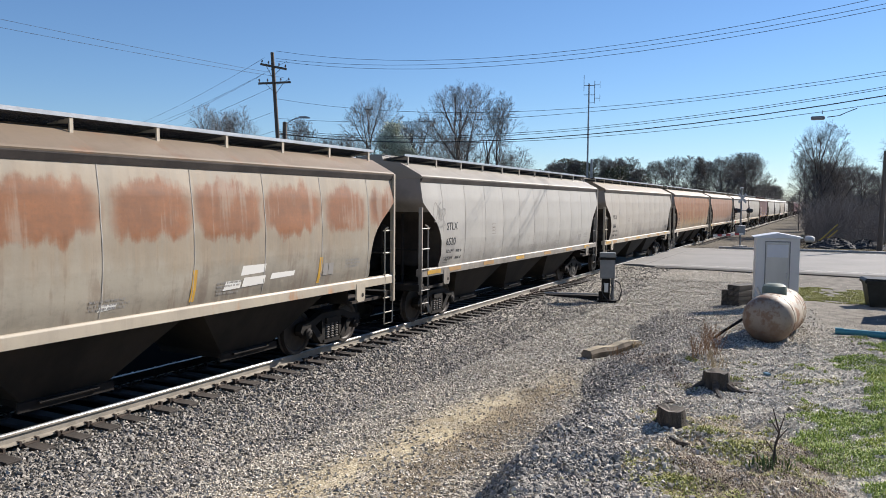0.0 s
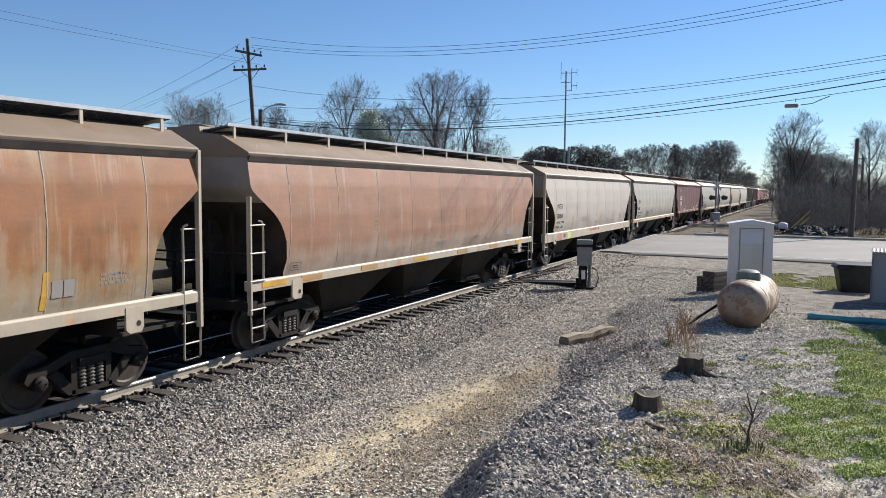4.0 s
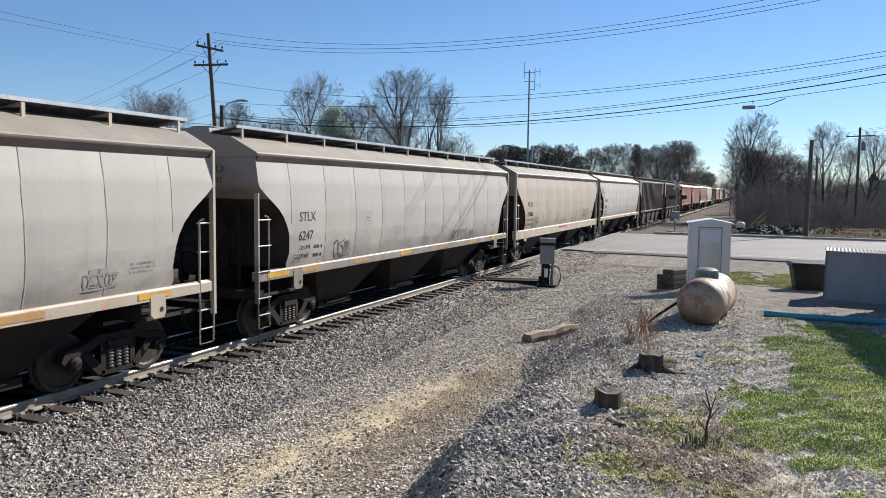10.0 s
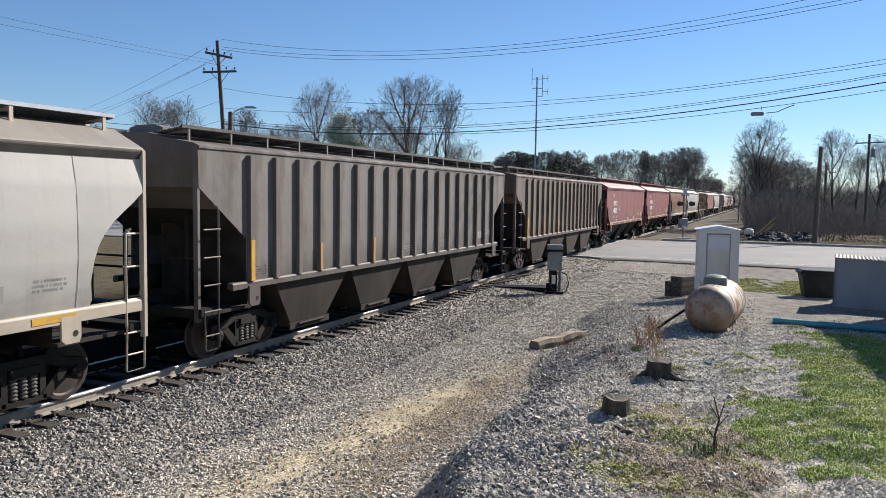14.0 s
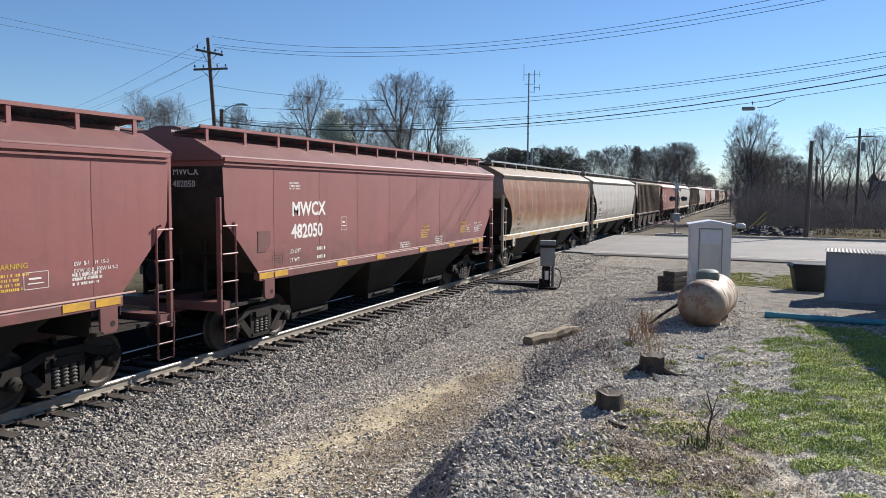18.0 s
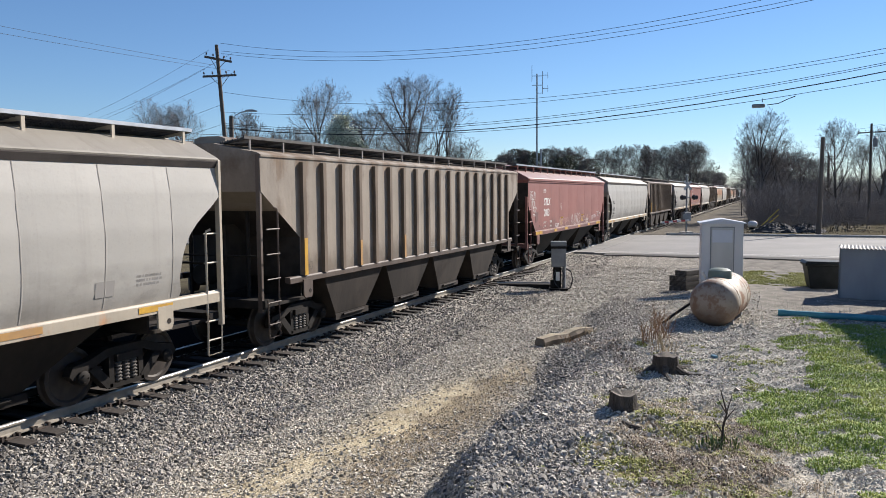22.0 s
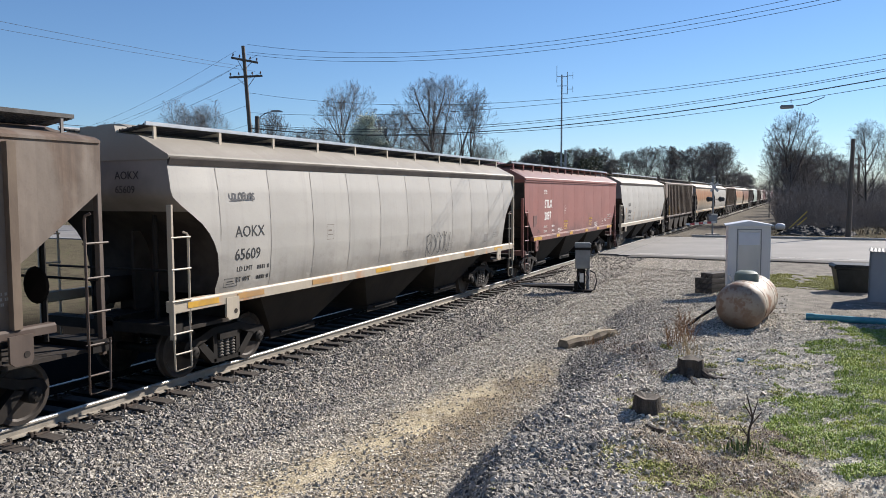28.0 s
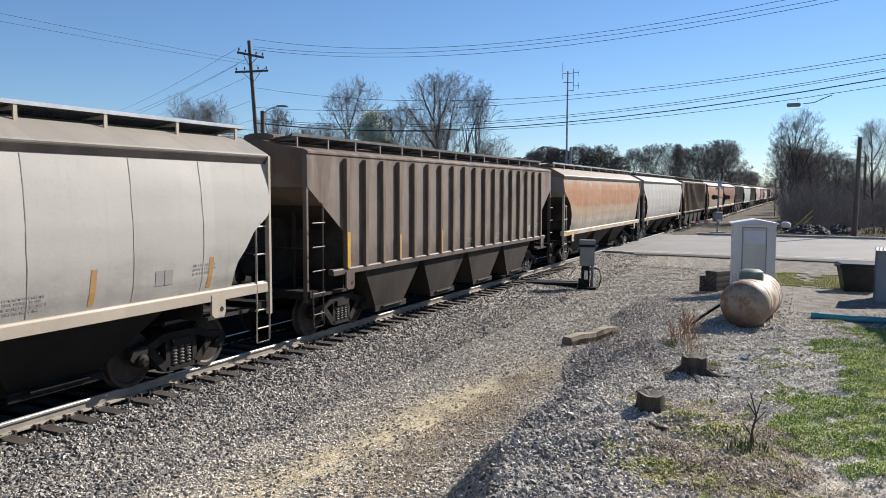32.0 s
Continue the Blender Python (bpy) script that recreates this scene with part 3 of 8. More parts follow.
# half width by height, and how far the side ends before the car's end by height
ROUND_SIDE = [(1.50, 1.50), (1.75, 1.56), (2.2, 1.605), (2.7, 1.61), (3.3, 1.57), (3.84, 1.49)]
FLAT_SIDE = [(1.50, 1.52), (3.80, 1.52)]
END_CUT = {
    "round": [(1.50, 1.10), (1.60, 1.07), (1.85, 1.13), (2.2, 1.08), (2.4, 1.0), (2.58, 0.88), (2.75, 0.71), (2.9, 0.50), (3.05, 0.28), (3.2, 0.09), (3.3, 0.05), (3.84, 0.05)],
    "plain": [(1.48, 1.46), (1.65, 1.43), (1.97, 1.38), (2.14, 1.27), (2.35, 1.13), (2.51, 0.98), (2.73, 0.68), (2.85, 0.54), (3.05, 0.32), (3.2, 0.18), (3.35, 0.08), (3.84, 0.08)],
    "flat": [(1.55, 1.20), (1.62, 1.14), (2.58, 0.20), (2.68, 0.15), (3.80, 0.09)],
    "ribbed": [(1.46, 1.37), (2.33, 1.37), (3.30, 0.04), (4.02, 0.02)],
}
LOW_CUT = [(1.50, 1.08), (1.75, 1.06), (1.96, 0.97), (2.12, 0.82), (2.46, 0.56), (2.75, 0.15), (2.90, 0.06), (3.84, 0.05)]
TOP_Z = {"round": 3.84, "plain": 3.84, "flat": 3.80, "ribbed": 4.02}


def end_cut(kind):
    """The cut of the present car's ends; one short car is cut lower."""
    return LOW_CUT if HALF == 7.74 else END_CUT[kind]


def side_width(kind, z):
    return lerp_table(ROUND_SIDE if kind in ("round", "plain") else FLAT_SIDE, z) if kind != "ribbed" else 1.44


def body_shape(kind):
    s = Shape()
    cut, top = end_cut(kind), TOP_Z[kind]
    low = cut[0][0]
    levels = sorted({round(low + (top - low) * i / 16, 3) for i in range(17)} | {z for z, _ in cut})
    rings = []
    for z in levels:
        xe, w = HALF - lerp_table(cut, z), side_width(kind, z)
        rings.append([(-xe + 2 * xe * i / 20, -w, z) for i in range(21)] + [(xe - 2 * xe * i / 20, w, z) for i in range(21)])
    s.sheet([r + [r[0]] for r in rings])
    n, k = len(s.v), 43
    s.f.append(tuple(reversed(range(0, 42))))
    s.f.append(tuple(range(n - k, n - 1)))
    s.smooth = True
    return s


def body_mesh(kind):
    """The body, its sloping end sheets coloured black for shade and grime below the walkway."""
    key = ("body_" + kind, HALF)
    if key not in CACHE:
        me = body_shape(kind).mesh("body_" + kind)
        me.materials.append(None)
        me.materials.append(END_SHADE_GRIME)
        me.materials.append(END_SHADE_DUST)
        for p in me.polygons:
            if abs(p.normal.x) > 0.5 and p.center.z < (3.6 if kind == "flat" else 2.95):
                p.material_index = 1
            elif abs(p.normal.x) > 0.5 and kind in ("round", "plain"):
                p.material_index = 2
        CACHE[key] = me
    return CACHE[key]


def roof_shape(kind):
    """Pitched roof with an eave bead, closed at both ends."""
    top = TOP_Z[kind]
    if kind == "ribbed":
        half = [(1.462, top - 0.03), (1.462, top + 0.01), (1.36, top + 0.06), (0.9, top + 0.14), (0.55, top + 0.20), (0.30, top + 0.27)]
    else:
        half = [(1.49, top - 0.03), (1.545, top - 0.02), (1.56, top + 0.03), (1.53, top + 0.06), (0.93, top + 0.37), (0.42, top + 0.43), (0.40, top + 0.55)]
    outline = [(-a, b) for a, b in half] + [(a, b) for a, b in reversed(half)]
    return Shape().prism(outline, "x", -HALF + 0.03, HALF - 0.03)


def eave_shape(kind):
    """The rail under the roof's edge: a deep channel, dark for its shade, two thin ledges on the flat-sided cars."""
    w, top = side_width(kind, TOP_Z[kind]), TOP_Z[kind]
    s = Shape()
    if kind == "flat":
        s.box(-HALF + 0.1, HALF - 0.1, -w - 0.035, -w + 0.02, top - 0.12, top - 0.09)
        return s.box(-HALF + 0.1, HALF - 0.1, -w - 0.06, -w + 0.02, top - 0.05, top + 0.02)
    s.prism([(-w + 0.03, top - 0.13), (-w - 0.03, top - 0.12), (-w - 0.075, top - 0.015), (-w - 0.075, top + 0.005), (-w + 0.03, top + 0.005)], "x", -HALF + 0.06, HALF - 0.06)
    return s


def hopper_shape(x0, x1, top, kind):
    """One discharge bay: sloped sheets down to a narrow outlet."""
    s = Shape()
    mid, bw = (x0 + x1) / 2, 0.75
    w = side_width(kind, top) - 0.03
    low = 1.26 if kind == "ribbed" else 0.80
    lv = [(top, x0, x1, w), (top - 0.02, x0, x1, w), (0.42, mid - bw, mid + bw, low), (0.30, mid - bw + 0.05, mid + bw - 0.05, low - 0.04)]
    rings = [[(a, -b2, z), (b, -b2, z), (b, b2, z), (a, b2, z), (a, -b2, z)] for z, a, b, b2 in lv]
    s.sheet(rings)
    k = len(s.v)
    s.f.append((k - 2, k - 3, k - 4, k - 5))
    s.box(mid - bw - 0.05, mid + bw + 0.05, -low - 0.04, -low, 0.26, 0.40)
    s.tube([(mid - 0.5, -low - 0.07, 0.36), (mid + 0.5, -low - 0.07, 0.36)], 0.03, 6)
    return s


def sill_shape(kind):
    s = Shape()
    lo, hi = {"round": (1.31, 1.51), "plain": (1.14, 1.50), "flat": (1.40, 1.58), "ribbed": (1.36, 1.50)}[kind]
    reach = {"flat": 1.17, "ribbed": 0.9}.get(kind, 0.02)
    w = {"round": 1.56, "plain": 1.56, "flat": 1.545, "ribbed": 1.50}[kind]
    prof = [(-w, lo), (-w, hi - 0.03), (-w + 0.025, hi), (-w + 0.14, hi), (-w + 0.14, lo + 0.03), (-w + 0.03, lo)]
    s.prism(prof, "x", -HALF + reach, HALF - reach)
    return s


def post_shape(kind, top):
    """Upright end post at a corner."""
    w = 0.026 if top < 3.5 else 0.038
    return Shape().box(-w, w, -0.05, 0.05, 0.88, top)


def ladder_shape(kind):
    """Side ladder with four rungs, and the stirrup steps under it; x runs inwards from the end."""
    s = Shape()
    top = {"ribbed": 2.95}.get(kind, 2.60)
    s.tube([(0.43, 0, 1.10), (0.43, 0, top - 0.06), (0.42, 0.01, top), (0.37, 0.06, top + 0.03)], 0.021, 6)
    for z in (0.98, 1.51, 2.03, 2.55) if kind != "ribbed" else (1.08, 1.55, 2.05, 2.55):
        s.tube([(0.0, -0.035, z), (0.44, -0.035, z)], 0.016, 6)
    s.tube([(0.05, 0, 1.15), (0.05, -0.02, 0.40), (0.07, -0.02, 0.37), (0.40, -0.02, 0.37), (0.42, -0.02, 0.40), (0.42, 0, 1.15)], 0.017, 6)
    s.tube([(0.05, -0.02, 0.64), (0.42, -0.02, 0.64)], 0.015, 6)
    return s


def side_frame_shape():
    """Cast truck side frame with its bolster opening, on the side y = -1.0."""
    s = Shape()
    y0, y1 = -1.08, -0.92
    s.prism([(-1.12, 0.52), (-1.05, 0.66), (-0.75, 0.70), (-0.40, 0.82), (0.40, 0.82), (0.75, 0.70), (1.05, 0.66), (1.12, 0.52), (1.05, 0.44), (0.72, 0.55), (0.34, 0.70), (-0.34, 0.70), (-0.72, 0.55), (-1.05, 0.44)], "y", y0, y1)
    for k in (-1, 1):
        s.prism([(k * 0.78, 0.56), (k * 0.62, 0.60), (k * 0.30, 0.28), (k * 0.30, 0.18), (k * 0.42, 0.18)], "y", y0, y1)
        s.box(min(k * 0.26, k * 0.36), max(k * 0.26, k * 0.36), y0 + 0.01, y1 - 0.01, 0.2, 0.76)
    s.box(-0.36, 0.36, y0, y1, 0.16, 0.24)
    s.box(-0.24, 0.24, y0 - 0.04, y1, 0.58, 0.70)
    return s


def spring_shape():
    prof = []
    for i in range(6):
        z = 0.25 + i * 0.055
        prof += [(0.045, z), (0.068, z + 0.014), (0.068, z + 0.03), (0.045, z + 0.046)]
    return Shape().lathe(prof, "z", (0, 0, 0), 8)


def wheel_shape():
    r = 0.457
    prof = [(0.10, -0.80), (r - 0.09, -0.79), (r - 0.06, -0.82), (r, -0.82), (r + 0.005, -0.72), (r + 0.03, -0.70), (r + 0.03, -0.675), (r - 0.06, -0.67), (r - 0.10, -0.72), (0.14, -0.70)]
    return Shape().lathe(prof, "y", (0, 0, 0), 22)


def axle_shape():
    s = Shape().lathe([(0.08, -1.1), (0.08, 1.1)], "y", (0, 0, 0), 10)
    for k in (-1, 1):
        s.lathe(sorted([(0.115, 0.93 * k), (0.115, 1.12 * k), (0.07, 1.15 * k)], key=lambda p: p[1]), "y", (0, 0, 0), 12)
        for a in range(3):
            s.lathe(sorted([(0.014, 1.14 * k), (0.014, 1.165 * k)], key=lambda p: p[1]), "y", (0.06 * math.cos(a * 2.1), 0, 0.06 * math.sin(a * 2.1)), 5)
    return s


def truck_thing(car, x, full=True):
    truck = place("truck", cached("bolster", lambda: Shape().box(-0.2, 0.2, -0.95, 0.95, 0.46, 0.80), bevel=0.02), STEEL_DARK, car, (x, 0, 0), "black cast steel truck")
    for k in (-1, 1):
        flip = pose(0, 0, 0, 0, 0, 0 if k < 0 else 180)
        place("side_frame", cached("side_frame", side_frame_shape), STEEL_DARK, truck, flip)
        if full:
            for sx in (-0.16, 0.0, 0.16):
                place("spring", cached("spring", spring_shape, smooth=True), SPRING, truck, (sx, k * 1.04, 0))
    for dx in (-0.89, 0.89):
        place("axle", cached("axle", axle_shape, smooth=True), STEEL_DARK, truck, (dx, 0, 0.457))
        for k in (0, 180):
            place("wheel", cached("wheel", wheel_shape, smooth=True), WHEEL, truck, pose(dx, 0, 0.457, 0, 0, k))


SPRING = rough_mat("dusty_spring_steel", (0.05, 0.045, 0.040), (0.11, 0.10, 0.088), 8.0, 0.7, 0.3, 0.1)
WHEEL = rough_mat("brown_wheel", (0.028, 0.022, 0.018), (0.055, 0.043, 0.034), 5.0, 0.6, 0.2, 0.2)


def seams_shape(kind, spots, width=0.028, sides=(-1, 1)):
    """Thin vertical weld lines standing just proud of the curved side."""
    s = Shape()
    low = end_cut(kind)[0][0] + 0.03
    for x in spots:
        for sy in sides:
            rows = []
            for i in range(11):
                z = low + (TOP_Z[kind] - 0.04 - low) * i / 10
                w = side_width(kind, z) + 0.004
                dx = 0.008 * math.sin(i * 0.7 + 3 * x) + 0.003 * math.sin(i * 1.9 + x)
                if abs(x) > HALF - lerp_table(end_cut(kind), z) - 0.1:
                    continue
                rows.append([(x - width / 2 + dx, sy * w, z), (x + dx, sy * (w + 0.002), z), (x + width / 2 + dx, sy * w, z)])
            if len(rows) > 1:
                s.sheet(rows)
    return s


def seam_places(kind, body):
    """Where the side sheets are welded, along the car."""
    pitch, count = {"round": (1.412, 11), "plain": (1.79, 7), "flat": (1.771, 8)}[kind]
    if body in RUSTY:
        pitch, count = 1.75, 9
    elif body is CREAM_D:
        pitch, count = 1.27, 12
    elif body is PLAIN_C:
        pitch, count = 1.76, 6
    out = [(i - (count - 1) / 2) * pitch for i in range(count)]
    if kind == "plain" or body is PLAIN_C:
        out = [out[0] - 1.48] + out + [out[-1] + 1.48]
    return out


def board_shape():
    """Running board of open grating on one side of the hatch line."""
    s = Shape()
    for y in (-0.98, -0.86, -0.74, -0.62, -0.50, -0.44):
        z = 4.40 + 0.14 * (-0.98 - y)
        s.box(-HALF + 0.1, HALF - 0.1, y - 0.014, y + 0.014, z - 0.03, z + 0.01)
    x = -HALF + 0.12
    while x < HALF - 0.1:
        s.prism([(-0.98, 4.37), (-0.98, 4.40), (-0.44, 4.324), (-0.44, 4.294)], "x", x, x + 0.02)
        x += 0.06
    return s


def bracket_shape(kind, base, wide):
    """Upright under the board's edge, its arm, and its foot plate on the roof."""
    s = Shape().box(-wide, wide, -1.02, -0.99, base - 0.16, 4.40)
    s.box(-0.012, 0.012, -1.0, -0.45, 4.30, 4.37)
    if kind != "ribbed":
        s.prism([(-1.22, base - 0.245), (-1.22, base - 0.225), (-0.95, base - 0.07), (-0.95, base - 0.09)], "x", -wide * 1.6, wide * 1.6)
    return s


def hatch_shape(x, length):
    s = Shape()
    s.prism([(-0.40, 4.30), (-0.40, 4.40), (-0.22, 4.45), (0.22, 4.45), (0.40, 4.40), (0.40, 4.30)], "x", x - length / 2, x + length / 2)
    return s


def squiggle(seed, width, height, thick=0.035):
    """Spray-painted loops and strokes with no reading, as smooth ribbons."""
    rng = random.Random(seed)
    s = Shape()
    strokes = max(2, min(8, round(width / (height * 0.55))))
    cell = width / strokes
    depth = [0.0]

    def ribbon(pts, w):
        knots = [pts[0]] + pts + [pts[-1]]
        line = []
        for a, b, c, d in zip(knots, knots[1:], knots[2:], knots[3:]):
            for q in range(5):
                u = q / 5
                line.append(0.5 * (2 * b + (c - a) * u + (2 * a - 5 * b + 4 * c - d) * u * u + (3 * b - a - 3 * c + d) * u ** 3))
        line.append(pts[-1])
        rows = []
        for i, p in enumerate(line):
            d = line[min(i + 1, len(line) - 1)] - line[max(i - 1, 0)]
            side = Vector((-d.z, 0, d.x)).normalized() * w * (0.35 + 0.15 * math.sin(i * 0.7 + seed))
            depth[0] -= 0.00006
            lift = Vector((0, depth[0], 0))
            rows.append([tuple(p - side + lift), tuple(p + side + lift)])
        s.sheet(rows)

    for k in range(strokes):
        x0 = cell * k - 0.08 * cell
        point = lambda u, v: Vector((x0 + u * cell * 1.15, 0, v * height))
        form = rng.choice(("loop", "mast", "wave", "bowl", "hook", "loop"))
        j = lambda a: a + rng.uniform(-0.10, 0.10)
        if form == "loop":
            ribbon([point(j(0.9), j(0.75)), point(j(0.4), j(0.97)), point(j(0.1), j(0.5)), point(j(0.4), j(0.05)), point(j(0.9), j(0.3)), point(j(0.75), j(0.8))], thick)
        elif form == "mast":
            ribbon([point(j(0.2), j(0.95)), point(j(0.28), j(0.5)), point(j(0.15), j(0.02))], thick)
            ribbon([point(j(0.1), j(0.9)), point(j(0.7), j(0.95)), point(j(0.85), j(0.7)), point(j(0.3), j(0.45)), point(j(0.95), j(0.05))], thick)
        elif form == "wave":
            ribbon([point(j(0.05), j(0.1)), point(j(0.25), j(0.9)), point(j(0.45), j(0.2)), point(j(0.65), j(0.9)), point(j(0.95), j(0.1))], thick)
        elif form == "bowl":
            ribbon([point(j(0.1), j(0.95)), point(j(0.15), j(0.3)), point(j(0.5), j(0.02)), point(j(0.85), j(0.3)), point(j(0.9), j(0.95))], thick)
        else:
            ribbon([point(j(0.9), j(0.9)), point(j(0.3), j(0.85)), point(j(0.2), j(0.6)), point(j(0.8), j(0.4)), point(j(0.7), j(0.08)), point(j(0.05), j(0.1))], thick)
    if rng.random() < 0.6:
        ribbon([Vector((width * 0.05, 0, -0.05 * height)), Vector((width * 0.5, 0, rng.uniform(-0.12, 0.02) * height)), Vector((width * 0.98, 0, 0.05 * height))], thick * 0.8)
    return s


def tape_shape(kind, tall):
    """A strip of reflecting tape that follows the curve of the side, leaning a little."""
    s = Shape()
    for off, turn in ((0.004, False), (0.001, True)):
        rows = []
        for i in range(9):
            z = 1.57 + tall * i / 8
            w, lean = side_width(kind, z) + off, 0.07 * (z - 1.57)
            rows.append([(lean, -w, z), (lean + 0.10, -w, z)])
        s.sheet(rows[::-1] if turn else rows)
    return s


def bars_shape(rows, width, height, seed=0):
    """Small unreadable print: short bars in lines."""
    rng = random.Random(seed)
    s = Shape()
    for r in range(rows):
        x = 0.0
        z = -r * height * 1.7
        end = width * rng.uniform(0.7, 1.0)
        while x < end:
            w = rng.uniform(0.25, 0.8) * height
            n = len(s.v)
            s.v += [(x, 0, z), (x + w, 0, z), (x + w, 0, z + height), (x, 0, z + height)]
            s.f.append((n, n + 1, n + 2, n + 3))
            x += w + height * rng.choice((0.25, 0.25, 0.3, 0.9))
    return s


def frame_box(w, h, bands=2):
    """A stencilled square with print in it."""
    s = Shape()
    t = 0.008
    for x0, x1, z0, z1 in ((0, w, 0, t), (0, w, h - t, h), (0, t, 0, h), (w - t, w, 0, h), (0.15 * w, 0.8 * w, 0.3 * h, 0.36 * h), (0.2 * w, 0.7 * w, 0.55 * h, 0.66 * h)):
        n = len(s.v)
        s.v += [(x0, 0, z0), (x1, 0, z0), (x1, 0, z1), (x0, 0, z1)]
        s.f.append((n, n + 1, n + 2, n + 3))
    return s


def plate_pair(w, h):
    """Two black stencil panels side by side."""
    s = Shape()
    for x in (0, w + 0.02):
        n = len(s.v)
        s.v += [(x, 0, 0), (x + w, 0, 0), (x + w, 0, h), (x, 0, h)]
        s.f.append((n, n + 1, n + 2, n + 3))
    return s


def on_side(car, name, me, kind, x, z, material, label="", parent=None):
    """Lays flat writing on the side that faces the yard."""
    hs = [v.co.z for v in me.vertices]
    lo, hi = min(hs), max(max(hs), min(hs) + 0.01)
    if z < 1.5:
        w, slope, gap = {"flat": 1.545, "ribbed": 1.50}.get(kind, 1.56), 0.0, 0.0025
    else:
        w = side_width(kind, z + lo)
        slope = (side_width(kind, z + hi) - w) / (hi - lo)
        gap = 0.003 + max(side_width(kind, z + lo + f * (hi - lo) / 8) - w - slope * f * (hi - lo) / 8 for f in range(9))
        w -= slope * lo
    ob = place(name, me, material, parent or car, pose(x, -(w + gap), z, math.degrees(math.atan(slope)), 0, 0), label)
    if name in ("small_print", "spray_paint", "stencil"):
        tagged(ob, kind="stuff")


def letters(text, size):
    key = f"letters_{text}_{size}"
    if key not in CACHE:
        CACHE[key] = words(text, size)
    return CACHE[key]


def letter_row(car, text, size, kind, x, z, material):
    """Large stencilled letters, each one a part."""
    for i, ch in enumerate(text):
        if ("step", text[:i], size) not in CACHE:
            wide = [v.co.x for v in letters(text[:i] + "I", size).vertices]
            one = [v.co.x for v in letters("I", size).vertices]
            CACHE[("step", text[:i], size)] = max(wide) - max(one)
        on_side(car, "letter", letters(ch, size), kind, x + CACHE[("step", text[:i], size)], z, material)


def hopper_car(kind, body, trim, seam, label, x, marks=None, ink=BLACK, extras=(), full=True, roof=None, half=None, spot=0):
    global HALF
    HALF = half or HALVES[kind]
    car = thing("hopper_car", label, "freight car", pose(x, TRACK_Y, 0), "cars of the train")
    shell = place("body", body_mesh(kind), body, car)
    place("roof", cached("roof_" + kind, lambda: roof_shape(kind)), roof or body, car)
    if kind == "ribbed":
        for k in range(18):
            rx = (HALF - 1.48) * (2 * k / 17 - 1)
            for turn in (0, 180):
                place("rib", cached("rib", lambda: Shape().prism([(-0.072, -1.43), (-0.062, -1.525), (0.062, -1.525), (0.072, -1.43)], "z", 1.49, 3.93)), GREY_RIB_EDGE if body is GREY_RIB else RUSTY_RIB, shell, pose(rx, 0, 0, 0, 0, turn))
    else:
        spots = seam_places(kind, body)
        if full:
            for sx in spots:
                for sy in (-1, 1):
                    place("weld_seam", cached(f"seam_{kind}_{sx:.2f}_{sy}", lambda: seams_shape(kind, [sx], 0.020 if kind != "flat" else 0.009, (sy,)), recalc=False), seam, shell)
    for turn in (0, 180):
        if kind != "ribbed":
            place("eave_seam", cached("eave_seam_" + kind, lambda: eave_shape(kind)), EAVE if kind != "flat" else trim, shell, pose(0, 0, 0, 0, 0, turn), "eave rail, on most cars dark for roof shade and grime")
        place("side_sill", cached("sill_" + kind, lambda: sill_shape(kind), bevel=0.006), trim, car, pose(0, 0, 0, 0, 0, turn))
    n = 4 if kind == "ribbed" else 3
    span = (2 * HALF - 4.6) / n
    for i in range(n):
        a = -HALF + 2.3 + i * span
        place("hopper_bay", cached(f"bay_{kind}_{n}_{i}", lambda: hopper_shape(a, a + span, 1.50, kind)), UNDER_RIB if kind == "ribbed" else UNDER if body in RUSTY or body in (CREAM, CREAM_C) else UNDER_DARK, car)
    for k in (-1, 1):
        truck_thing(car, k * (HALF - 1.87), full)
        place("coupler", cached("coupler", lambda: Shape().box(-0.35, 0.42, -0.09, 0.09, 0.72, 0.90).box(0.30, 0.56, -0.14, 0.14, 0.68, 0.94), bevel=0.02), STEEL_DARK, car, pose(k * (HALF + 0.0), 0, 0, 0, 0, 0 if k > 0 else 180))
        place("end_sill", cached("end_sill", lambda: Shape().box(-1.9, -0.02, -0.22, 0.22, 0.82, 1.18).box(-0.32, -0.02, -1.5, 1.5, 0.95, 1.12)), STEEL_DARK if kind != "flat" else trim, car, pose(k * HALF, 0, 0, 0, 0, 0 if k > 0 else 180))
        if full:
            place("end_platform_frame", cached("end_frame", lambda: Shape().tube([(-0.5, -0.75, 1.1), (-0.5, -0.75, 2.9)], 0.045, 6).tube([(-0.5, 0.75, 1.1), (-0.5, 0.75, 2.9)], 0.045, 6).tube([(-0.12, -1.4, 2.0), (-0.12, 1.4, 2.0)], 0.022, 6).box(-1.6, -0.1, -0.3, 0.3, 1.16, 1.2)), STEEL_DARK, car, pose(k * HALF, 0, 0, 0, 0, 0 if k > 0 else 180))
    for k in (-1, 1):
        place("end_web", cached("end_web", lambda: Shape().box(-1.62, -1.58, -1.30, 1.30, 0.95, 2.35).box(-1.6, -0.1, -1.40, 1.40, 0.96, 1.02).box(-1.6, -0.7, -0.03, 0.03, 1.0, 2.6)), END_SHADE_GRIME, car, pose(k * HALF, 0, 0, 0, 0, 0 if k > 0 else 180))
    if full:
        wheel = Shape().lathe([(0.24, -0.02), (0.275, 0.0), (0.24, 0.02)], "x", (0, 0, 0), 16)
        for a in range(4):
            wheel.tube([(0, 0, 0), (0, 0.26 * math.cos(a * 1.57), 0.26 * math.sin(a * 1.57))], 0.014, 5)
